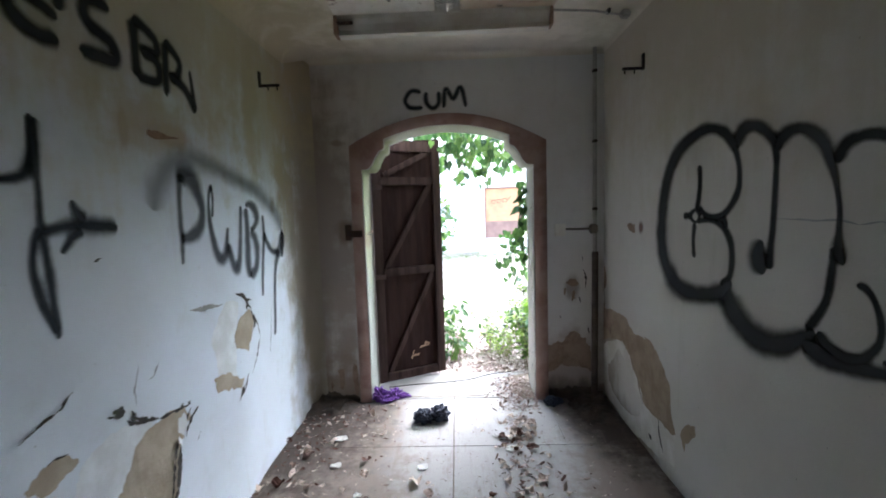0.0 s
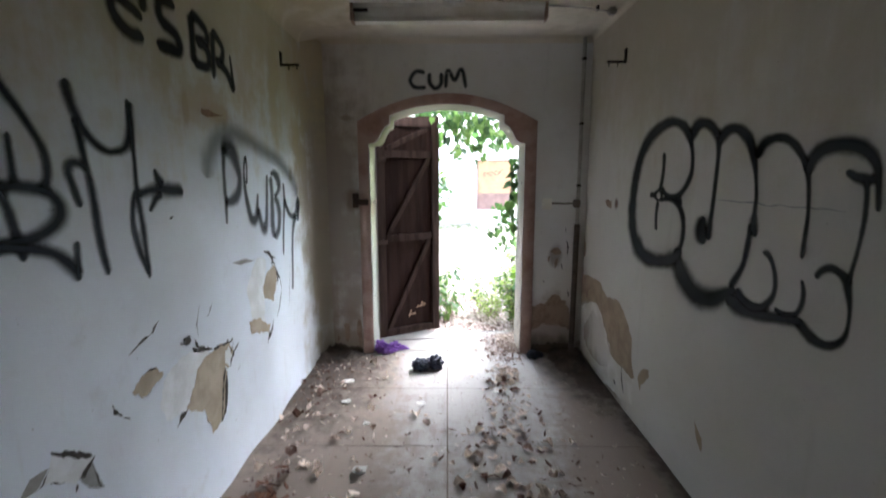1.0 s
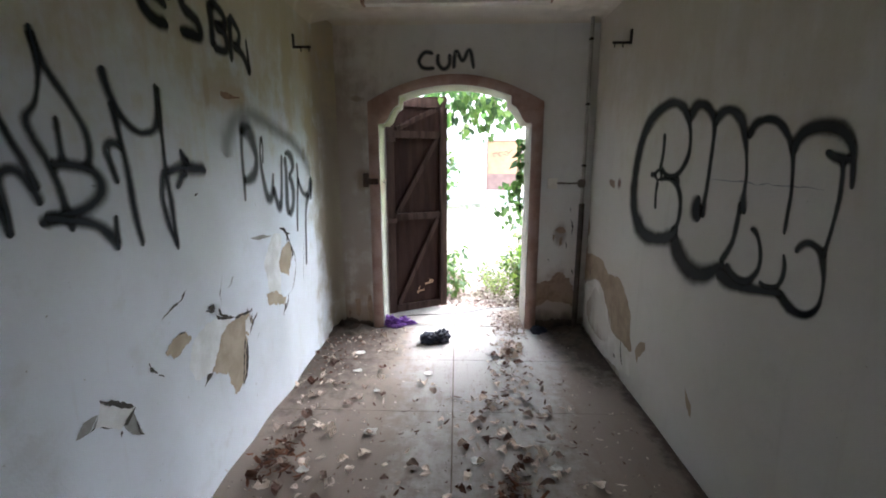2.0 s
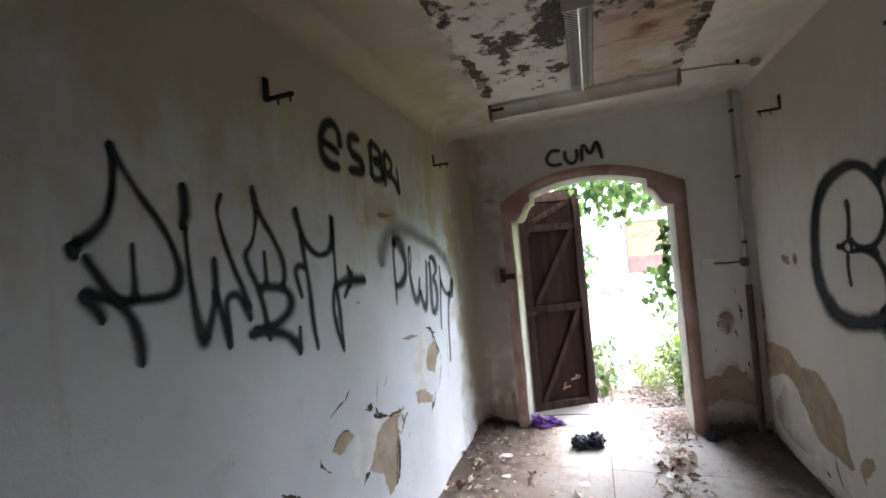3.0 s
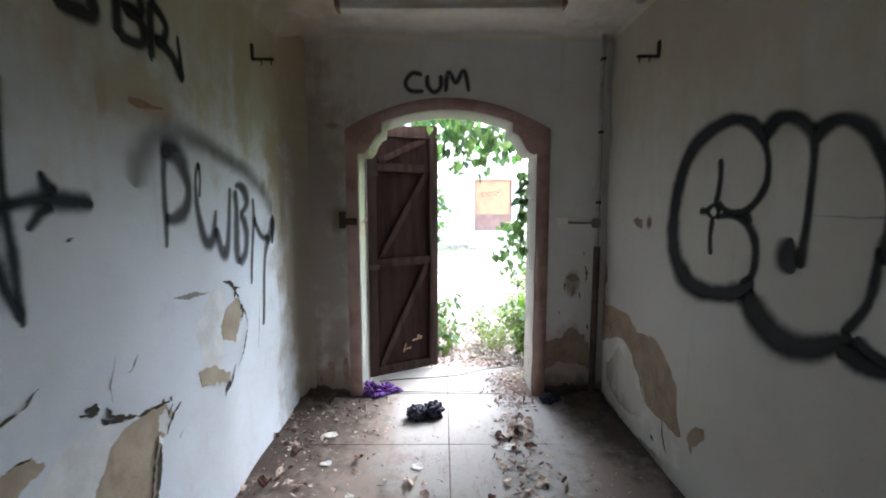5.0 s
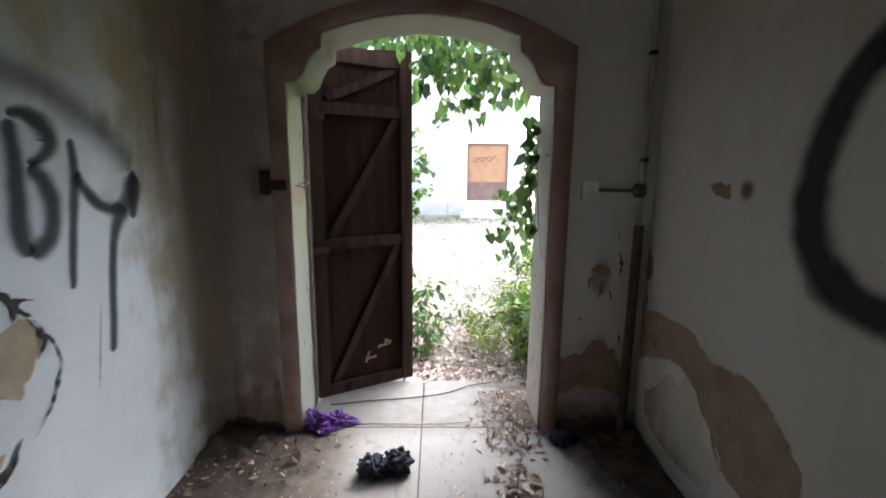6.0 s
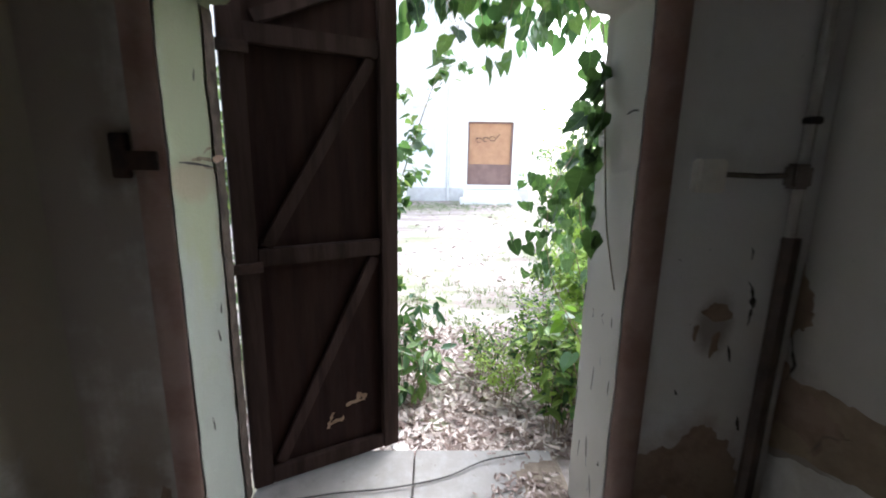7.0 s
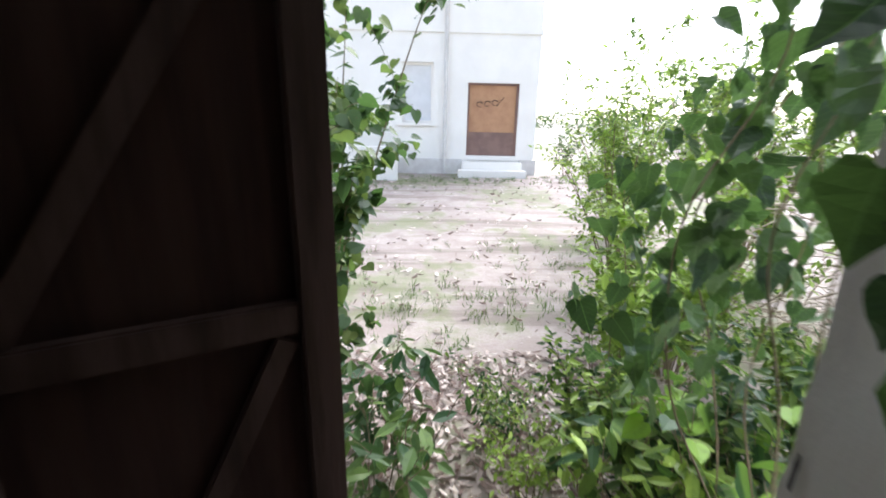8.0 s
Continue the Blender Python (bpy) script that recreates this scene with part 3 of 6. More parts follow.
def pierced(xs, zs, holes, y0, y1):
    """A wall of cells with openings right through it, as one closed mesh."""
    bm = bmesh.new()
    grid = {(i, j, k): bm.verts.new((x, y, z)) for i, x in enumerate(xs) for j, z in enumerate(zs) for k, y in enumerate((y0, y1))}
    solid = {(i, j) for i in range(len(xs) - 1) for j in range(len(zs) - 1)} - set(holes)
    for i, j in solid:
        bm.faces.new([grid[c] for c in ((i, j, 0), (i + 1, j, 0), (i + 1, j + 1, 0), (i, j + 1, 0))])
        bm.faces.new([grid[c] for c in ((i, j + 1, 1), (i + 1, j + 1, 1), (i + 1, j, 1), (i, j, 1))])
        for (di, dj), (a, b) in (((-1, 0), ((0, 0), (0, 1))), ((1, 0), ((1, 0), (1, 1))), ((0, -1), ((0, 0), (1, 0))), ((0, 1), ((0, 1), (1, 1)))):
            if (i + di, j + dj) not in solid:
                bm.faces.new([grid[c] for c in ((i + a[0], j + a[1], 0), (i + b[0], j + b[1], 0), (i + b[0], j + b[1], 1), (i + a[0], j + a[1], 1))])
    bmesh.ops.delete(bm, geom=[v for v in bm.verts if not v.link_faces], context="VERTS")
    bmesh.ops.recalc_face_normals(bm, faces=bm.faces)
    return bm


def boarded_window(h, x0, x1, z0, z1):
    window = part("window", box((x0 + 0.02, 0.14, z0 + 0.02), (x1 - 0.02, 0.18, z1 - 0.02)), GREYBOARD, h, "grey boarded window")
    part("sill", box((x0 - 0.07, -0.08, z0 - 0.07), (x1 + 0.07, 0.14, z0), 0.01), HOUSE, window)
    for a, b, c, d in ((x0, x0 + 0.05, z0, z1), (x1 - 0.05, x1, z0, z1), (x0 + 0.05, x1 - 0.05, z1 - 0.05, z1), (x0 + 0.05, x1 - 0.05, z0, z0 + 0.05)):
        part("frame", box((a, 0.1, c), (b, 0.2, d)), HOUSE, window)


def house():
    y, z0 = 13.7, 0.1
    top = 6.3
    h = tagged(new("house"), "white limewashed house with an ochre boarded door across the yard", "house")
    h.location = (0, y, 0)
    part("wall", pierced([-11, -0.46, 0.23, 0.995, 1.2, 1.9, 2.14, 2.55], [z0, 0.66, 1.40, 2.27, 2.66, 4.15, 5.3, top], [(c, r) for c in (3, 4, 5) for r in (1, 2)] + [(1, 2), (1, 3), (1, 5), (4, 5)], 0, 0.35), HOUSE, h)
    part("wall", box((2.2, 0.35, z0), (2.55, 7, top)), HOUSE, h)
    part("wall", box((-11, 0.35, z0), (-10.6, 7, top)), HOUSE, h)
    part("wall", box((-10.6, 6.7, z0), (2.2, 7, top)), HOUSE, h)
    part("plinth", box((-11, -0.06, z0), (0.9, 0.0, 0.62), 0.01), STONE, h)
    part("plinth", box((2.2, -0.06, z0), (2.6, 0.0, 0.62), 0.01), STONE, h)
    part("string_course", box((-11, -0.04, 3.25), (2.58, 0.0, 3.37), 0.01), HOUSE, h)
    part("cornice", box((-11.1, -0.12, top - 0.2), (2.67, 0.0, top), 0.03), HOUSE, h)
    bm = bmesh.new()
    vs = [bm.verts.new(v) for v in ((-11.2, -0.3, top), (2.8, -0.3, top), (2.8, 7.3, top), (-11.2, 7.3, top), (-9, 3.5, top + 1.5), (0.8, 3.5, top + 1.5))]
    for f in ((0, 1, 5, 4), (2, 3, 4, 5), (1, 2, 5), (3, 0, 4), (3, 2, 1, 0)):
        bm.faces.new([vs[k] for k in f])
    part("roof", bm, ROOFTILE, h)
    door = part("door", box((1.04, 0.12, 1.18), (2.1, 0.16, 2.23)), OCHRE, h, "ochre boarded upper door")
    part("lower_panel", box((1.04, 0.105, 0.70), (2.1, 0.115, 1.22)), BROWNDOOR, door, "dark brown lower board")
    part("frame", box((0.995, 0.08, 0.66), (1.045, 0.2, 2.27)), BROWNDOOR, door)
    part("frame", box((2.09, 0.08, 0.66), (2.14, 0.2, 2.27)), BROWNDOOR, door)
    part("frame", box((1.045, 0.08, 2.225), (2.09, 0.2, 2.27)), BROWNDOOR, door)
    part("threshold", box((0.98, -0.03, 0.60), (2.16, 0.12, 0.70), 0.01), HOUSE, door)
    # the scrawl on the far door: loops and a slash in dark paint
    bm = bmesh.new()
    for k in range(3):
        cx = 1.28 + 0.17 * k
        add_tube(bm, [Vector((cx + 0.07 * math.cos(a), 0.112, 1.82 + 0.055 * math.sin(a) + 0.02 * k)) for a in (0.3 + 0.45 * i for i in range(12))], 0.009, 0.006, 5)
    add_tube(bm, [Vector((1.66, 0.112, 1.79)), Vector((1.71, 0.112, 1.86)), Vector((1.82, 0.112, 1.98))], 0.009, 0.006, 5)
    part("scrawl", bm, CRACK, door, "dark painted scrawl")
    boarded_window(h, -0.46, 0.23, 1.40, 2.66)
    boarded_window(h, -0.46, 0.23, 4.15, 5.3)
    boarded_window(h, 1.2, 1.9, 4.15, 5.3)
    part("downpipe", tube([(0.5, -0.07, 0.3), (0.5, -0.07, top - 0.2)], 0.045), STONE, h, "grey downpipe")
    for k in range(2):
        part("step", box((0.9 - 0.1 * k, -0.3 - 0.28 * k, z0), (2.24 + 0.06 * k, -0.061 - 0.24 * k, 0.58 - 0.16 * k), 0.015), HOUSE, h)
    return h


house()
tagged(part("garden_wall", box((-4.5, 12.6, 0.0), (-0.5, 12.85, 0.92), 0.02), HOUSE), "low white rendered garden wall before the house", "wall")


# ---- plants ----
SIDE = [(0.14, -0.05), (0.30, -0.03), (0.42, 0.10), (0.46, 0.28), (0.41, 0.48), (0.30, 0.68), (0.14, 0.88)]
RIB = [(0, 0.06, 0), (0, 0.30, -0.02), (0, 0.50, -0.03), (0, 0.72, -0.04), (0, 1.06, -0.10)]
HEART = RIB + [(x, y, 0.10 * x - 0.06 * y) for x, y in SIDE] + [(-x, y, 0.10 * x - 0.06 * y) for x, y in SIDE]
HEART_F = [(0, 5, 6), (0, 6, 7, 1), (1, 7, 8), (1, 8, 9, 2), (2, 9, 10, 3), (3, 10, 11), (3, 11, 4),
           (0, 13, 12), (0, 1, 14, 13), (1, 15, 14), (1, 2, 16, 15), (2, 3, 17, 16), (3, 18, 17), (3, 4, 18)]
OVAL = [(0, 0, 0), (0.2, 0.3, 0.04), (0.17, 0.68, 0.03), (0, 1, -0.03), (-0.17, 0.68, 0.03), (-0.2, 0.3, 0.04), (0, 0.45, -0.02)]
OVAL_F = [(0, 1, 6), (1, 2, 6), (2, 3, 6), (3, 4, 6), (4, 5, 6), (5, 0, 6)]


def leaf_turn(r, hang):
    """A leaf's turn: its length points out and, by hang (0 to 1), down."""
    q = Euler((radians(r.uniform(-25, 25)) - radians(90) * hang, radians(r.uniform(-35, 35)), r.uniform(0, 2 * math.pi)), "XYZ")
    return q.to_matrix()


def leaves(name, spots, material, parent, shape, shape_f, hang, seed, label=""):
    """Many leaves in one mesh; spots: place and size."""
    r = random.Random(seed)
    tv = np.array(shape)
    vs, fs = [], []
    for p, size in spots:
        rot = np.array(leaf_turn(r, min(1, max(0, hang + r.uniform(-0.3, 0.3)))))
        base = len(vs)
        vs.extend((tv * size) @ rot.T + np.array(p))
        fs.extend(tuple(i + base for i in f) for f in shape_f)
    return tagged(raw(name, vs, fs, material, parent, label), kind="stuff")


def vine_leaf_mesh(k, material):
    me = bpy.data.meshes.new("leaf")
    r = random.Random(k)
    bend, wide, lean, fold = r.uniform(-0.25, 0.2), r.uniform(0.78, 1.1), r.uniform(-0.18, 0.18), r.uniform(0.6, 2.6)
    me.from_pydata([(x * wide * r.uniform(0.88, 1.12) + lean * y * y, y * r.uniform(0.94, 1.06), z * fold + bend * y * y + 0.06 * r.uniform(-1, 1)) for x, y, z in HEART], [], HEART_F)
    me.materials.append(material)
    return me


LEAF_MESHES = [vine_leaf_mesh(k, VINE) for k in range(8)]
BACKLIT_MESHES = [vine_leaf_mesh(k, VINE_LIT) for k in range(8)]


def hang_leaf(parent, p, size, r, hang=0.85, facing=None, backlit=False):
    ob = new("leaf", (BACKLIT_MESHES if backlit else LEAF_MESHES)[r.randrange(8)])
    yaw = r.choice((0, math.pi)) + r.gauss(0, 0.85) if facing is None else facing + r.gauss(0, 0.7)
    m = Matrix.Rotation(yaw, 4, "Z") @ Matrix.Rotation(-radians(90) * min(1.05, max(0.2, hang + r.uniform(-0.5, 0.2))), 4, "X") @ Matrix.Rotation(r.uniform(-0.85, 0.85), 4, "Y")
    ob.parent = parent
    ob.matrix_basis = Matrix.Translation(p) @ m @ Matrix.Scale(size, 4)


def stem(parent, pts, r0, r1, steps=6, name="stem"):
    line = spline(pts, steps)
    part(name, tube(line, r0, r1, 6), BARK, parent, "", True)
    return line


def hanging_vine():
    """The creeper that hangs over the doorway from outside: a dense curtain above, a few trailing ends."""
    v = tagged(new("hanging_vine"), "green heart-leaved creeper hanging over the doorway outside", "vine")
    r = random.Random(11)
    far = []
    for _ in range(520):
        x = r.uniform(-0.6, 1.1)
        far.append(((x, r.uniform(4.3, 4.75), 2.05 + 0.06 * math.sin(7 * x) + 0.6 * r.random() ** 0.8), r.uniform(0.06, 0.11)))
    leaves("foliage", far, VINE_LIT, v, HEART, HEART_F, 0.8, 12)
    for k in range(14):
        x = 0.02 + 0.95 * k / 13 + r.uniform(-0.05, 0.05)
        y = r.uniform(4.08, 4.45)
        trail = k in (1, 2, 3, 4, 5, 6, 8, 10)
        low = (1.84 if trail and k < 7 else 1.97 if trail else 2.08) + r.uniform(-0.05, 0.06)
        pts = [(x + r.uniform(-0.1, 0.1), YO + 0.08, 3.0), (x + r.uniform(-0.06, 0.06), y, 2.7), (x + r.uniform(-0.08, 0.08), y + 0.05, 2.4), (x + r.uniform(-0.1, 0.1), y + 0.03, 2.2), (x + r.uniform(-0.1, 0.1), y + 0.03, low)]
        line = stem(v, pts, 0.003, 0.0012)
        for i in range(17):
            t = 0.25 + 0.55 * (i + r.random()) / 17
            p = line[min(len(line) - 1, int(t * len(line)))]
            hang_leaf(v, p + Vector((r.uniform(-0.10, 0.10), r.uniform(-0.10, 0.12), r.uniform(-0.02, 0.06))), r.uniform(0.055, 0.10), r, backlit=r.random() < 0.75)
        for i in range(4 if trail else 2):
            p = line[-1 - r.randrange(6)]
            hang_leaf(v, p + Vector((r.uniform(-0.05, 0.05), r.uniform(-0.05, 0.05), 0.03)), r.uniform(0.065, 0.105), r, backlit=r.random() < 0.4)
    return v


def jamb_vine():
    """The creeper that climbs the outer edge of the right jamb."""
    v = tagged(new("climbing_vine"), "green heart-leaved creeper climbing the doorway's outer edge", "vine")
    r = random.Random(5)
    for k, (x, y) in enumerate(((0.80, 4.0), (0.80, 4.08), (0.92, 4.2), (0.76, 4.18), (1.0, 4.1), (0.86, 4.3))):
        w = [r.uniform(-0.07, 0.07) for _ in range(8)]
        pts = [(x + 0.15, y + 0.15, -0.1), (x + 0.05 + w[0], y, 0.5), (x - 0.04 + w[1], y - 0.02, 0.95), (x - 0.06 + w[2], y, 1.3), (x - 0.02 + w[3], y, 1.6), (x + 0.05 + w[4], y + w[6] * 0.3, 2.0), (x + w[5], y, 2.45), (x, y - 0.02, 2.9)]
        line = stem(v, pts, 0.0026, 0.0016)
        for i in range(36):
            t = min(0.97, max(0.3, r.gauss(0.46, 0.09) if i < 28 else r.uniform(0.3, 0.95)))
            p = line[min(len(line) - 1, int(t * len(line)))]
            p = p + Vector((r.uniform(-0.14, 0.05), r.uniform(0.04, 0.24), r.uniform(-0.05, 0.05)))
            if (p.x > 0.72 or p.z < 1.42) and (p.y > 4.14 or p.z > 1.4):
                hang_leaf(v, p, r.uniform(0.04, 0.078), r)
    # one shoot creeps round the edge onto the reveal
    line = stem(v, [(0.735, 3.985, 1.95), (0.728, 3.9, 1.75), (0.728, 3.82, 1.45), (0.727, 3.76, 1.26), (0.727, 3.70, 1.15), (0.728, 3.645, 1.06)], 0.0035, 0.002)
    for t, size, dx in ((0.15, 0.09, -0.03), (0.3, 0.10, -0.05), (0.42, 0.11, -0.06), (0.5, 0.12, -0.05), (0.58, 0.08, -0.03), (0.68, 0.09, -0.04), (0.74, 0.06, -0.02)):
        p = line[int(t * len(line))]
        hang_leaf(v, p + Vector((dx, 0.06, 0.03)), size, r, 0.9, 2.6)
    for _ in range(22):
        hang_leaf(v, Vector((r.uniform(0.675, 0.722), r.uniform(3.80, 3.96), r.uniform(1.46, 1.80))), r.uniform(0.05, 0.085), r, 0.9, math.pi / 2)
    for _ in range(46):
        hang_leaf(v, Vector((r.uniform(0.78, 1.35), r.uniform(4.1, 4.5), r.uniform(1.52, 2.0))), r.uniform(0.06, 0.11), r, 0.8)
    for _ in range(14):
        hang_leaf(v, Vector((r.uniform(0.58, 0.72), r.uniform(4.08, 4.3), r.uniform(1.0, 1.4))), r.uniform(0.045, 0.08), r, 0.85)
    return v


hanging_vine()
jamb_vine()


def shrub(name, label, x, y, spread, height, count, size, seed, material=SHRUB, shape=OVAL, shape_f=OVAL_F, base=None, stems=9, hang=0.25):
    """A bush: bent stems that fork from the ground, with leaves strung along their upper parts."""
    r = random.Random(seed)
    b = tagged(new(name), label, "shrub")
    z0 = ground_z(x, y) if base is None else base
    b.location = (x, y, z0)
    bm, spots = bmesh.new(), []
    for k in range(stems):
        a = 2 * math.pi * k / stems + r.uniform(-0.4, 0.4)
        reach, top = spread * r.uniform(0.3, 1.0), height * r.uniform(0.55, 1.0)
        pts = [Vector((0.05 * math.cos(a), 0.05 * math.sin(a), -0.04)), Vector((0.35 * reach * math.cos(a), 0.35 * reach * math.sin(a), 0.4 * top)),
               Vector((0.75 * reach * math.cos(a + 0.2), 0.75 * reach * math.sin(a + 0.2), 0.8 * top)), Vector((reach * math.cos(a + 0.3), reach * math.sin(a + 0.3), top))]
        line = spline(pts, 5)
        add_tube(bm, line, 0.0015 + 0.0032 * height, 0.0012, 5)
        twigs = [line[4:]]
        for _ in range(4):
            s = line[r.randrange(4, len(line) - 2)]
            e = s + Vector((r.uniform(-1, 1), r.uniform(-1, 1), r.uniform(0.1, 1.0))).normalized() * r.uniform(0.15, 0.35) * max(0.4, height * 0.6)
            tw = spline([s, (s + e) / 2 + Vector((0, 0, 0.03)), e], 5)
            add_tube(bm, tw, 0.0018, 0.001, 4)
            twigs.append(tw)
        for _ in range(count // stems):
            tw = twigs[r.randrange(len(twigs))]
            p = tw[r.randrange(len(tw))] + Vector((r.gauss(0, 0.03), r.gauss(0, 0.03), r.gauss(0, 0.03)))
            spots.append((tuple(p), size * r.uniform(0.6, 1.25)))
    tagged(part("brushwood", bm, BARK, b), kind="stuff")
    leaves("foliage", spots, material, b, shape, shape_f, hang, seed + 1)
    return b


for x, y, sp, h, c, s, seed in ((0.86, 4.55, 0.33, 0.72, 420, 0.085, 21), (0.90, 5.05, 0.45, 0.98, 1700, 0.05, 22), (1.25, 4.6, 0.42, 0.9, 1300, 0.07, 23), (0.52, 5.3, 0.26, 0.42, 600, 0.038, 24), (1.35, 5.6, 0.6, 1.4, 2400, 0.07, 25), (1.9, 5.0, 0.55, 0.95, 1900, 0.075, 26), (0.62, 4.95, 0.24, 0.4, 520, 0.038, 27)):
    shrub("shrub", "leafy bright green shrub beside the doorway path", x, y, sp, h, c, s, seed, stems=12)
for x, y, sp, h, c, s, seed in ((1.95, 7.3, 0.85, 2.1, 5200, 0.06, 31), (3.4, 7.8, 1.3, 2.6, 6500, 0.08, 32), (2.5, 8.8, 0.8, 1.6, 3500, 0.06, 33), (1.75, 5.9, 0.7, 1.3, 3600, 0.05, 37), (3.2, 5.6, 1.0, 2.5, 3500, 0.1, 34)):
    shrub("tall_shrub", "tall spreading green bush at the yard's edge", x, y, sp, h, c, s, seed, stems=22)
for x, y, sp, h, c, s, seed in ((1.0, 4.32, 0.26, 0.9, 55, 0.095, 35), (1.22, 4.5, 0.34, 0.85, 60, 0.10, 36), (1.0, 4.75, 0.30, 0.8, 60, 0.085, 38)):
    shrub("broad_plant", "broad-leaved lime-green plant beside the doorway", x, y, sp, h, c, s, seed, material=LIME, stems=8, shape=HEART, shape_f=HEART_F, hang=0.35)
for x, y, sp, h, c, s, seed in ((-0.36, 5.15, 0.5, 2.1, 1300, 0.07, 41), (-0.5, 5.9, 0.8, 2.6, 1700, 0.075, 42), (-1.6, 6.6, 0.8, 2.4, 700, 0.1, 43)):
    shrub("tall_shrub", "tall thin-stemmed shrub growing behind the door leaf", x, y, sp, h, c, s, seed, stems=10, material=OLIVE, shape=HEART, shape_f=HEART_F, hang=0.4)
shrub("tall_shrub", "thin green shrub growing close behind the door leaf", -0.98, 4.75, 0.38, 1.7, 650, 0.06, 45, stems=10, material=OLIVE)
for x, y, sp, h, c, s, seed in ((-0.04, 4.85, 0.30, 0.5, 80, 0.12, 51), (-0.08, 5.25, 0.46, 0.72, 140, 0.11, 52), (0.10, 5.05, 0.28, 0.6, 55, 0.1, 53)):
    shrub("low_plant", "low leafy green plant among dead leaves", x, y, sp, h, c, s, seed, stems=7, hang=0.4, material=DARKLEAF)
for x, y, sp, h, c, s, seed in ((3.3, 13.6, 0.5, 1.1, 350, 0.1, 61), (5.2, 16, 1.2, 1.8, 600, 0.18, 62), (8.5, 18, 2.0, 2.6, 800, 0.25, 63), (13, 22, 3.0, 3.2, 800, 0.35, 64)):
    shrub("far_bush", "hazy green bush beyond the house corner", x, y, sp, h, c, s, seed, material=FAR, stems=11)


def dry_brush(x, y, spread, height, count, seed):
    """A tangle of bare, bleached branches lying over one another."""
    r = random.Random(seed)
    b = tagged(new("dry_brush"), "tangle of bleached bare branches behind the green bushes", "brushwood")
    b.location = (x, y, ground_z(x, y))
    bm = bmesh.new()
    for _ in range(count):
        a, tilt = r.uniform(-0.5, 0.5) + r.choice((0, math.pi)), r.gauss(0.18, 0.22)
        long = spread * r.uniform(0.5, 1.2)
        start = Vector((r.uniform(-0.6, 0.6) * spread, r.uniform(-0.6, 0.6) * spread, height * r.random() ** 1.1))
        way = Vector((math.cos(a) * math.cos(tilt), math.sin(a) * math.cos(tilt), math.sin(tilt)))
        pts = [start + way * long * t + Vector((r.gauss(0, 0.03), r.gauss(0, 0.03), r.gauss(0, 0.035) - 0.12 * t * t)) for t in (0, 0.35, 0.7, 1.0)]
        pts = [Vector((p.x, p.y, max(0.01, p.z))) for p in pts]
        line = spline(pts, 4)
        add_tube(bm, line, r.uniform(0.004, 0.011), 0.002, 5)
        for _ in range(2):
            p = line[r.randrange(3, len(line) - 1)]
            e = p + (way + Vector((r.gauss(0, 0.5), r.gauss(0, 0.5), r.gauss(0.1, 0.4)))).normalized() * long * 0.3
            add_tube(bm, [p, (p + e) / 2 + Vector((0, 0, 0.02)), Vector((e.x, e.y, max(0.01, e.z)))], 0.003, 0.0012, 4)
    tagged(part("branches", bm, DRYTWIG, b, "pale bare branches"), kind="stuff")
    return b


dry_brush(2.75, 6.1, 0.9, 1.3, 130, 97)


def litter(name, label, count, place, lo, hi, seed, material=LITTER):
    """Curled dead leaves and chips strewn over the ground, as one mesh."""
    r = random.Random(seed)
    tv = np.array([(-0.3, -0.5, 0.06), (0.3, -0.45, 0.10), (0.36, 0.1, 0.02), (0.05, 0.62, 0.12), (-0.34, 0.15, 0.0)])
    vs, fs = [], []
    for _ in range(count):
        x, y, z = place(r)
        s = r.uniform(lo, hi)
        rot = np.array(Euler((r.gauss(0, 0.35), r.gauss(0, 0.35), r.uniform(0, 6.28))).to_matrix())
        b = len(vs)
        vs.extend((tv * np.array([s * r.uniform(0.3, 0.9), s * 1.2, s])) @ rot.T + np.array([x, y, z + 0.12 * s]))
        fs.append((b, b + 1, b + 2))
        fs.append((b, b + 2, b + 3, b + 4))
    return tagged(raw(name, vs, fs, material), label, "leaf litter", kind="stuff")


def yard_spot(r):
    y = 4.28 + (1.9 if r.random() < 0.93 else 4.0) * r.random() ** 1.4
    x = r.uniform(-1.2, 1.6)
    return x, y, ground_z(x, y) + r.uniform(0, 0.02)


def far_spot(r):
    y = 7 + 6 * r.random()
    x = r.uniform(-3, 4)
    return x, y, ground_z(x, y)


litter("leaf_litter", "thick carpet of dry brown leaves outside the doorway", 7000, yard_spot, 0.018, 0.07, 71)
litter("yard_litter", "scattered dead leaves over the dusty yard", 900, far_spot, 0.03, 0.08, 72)


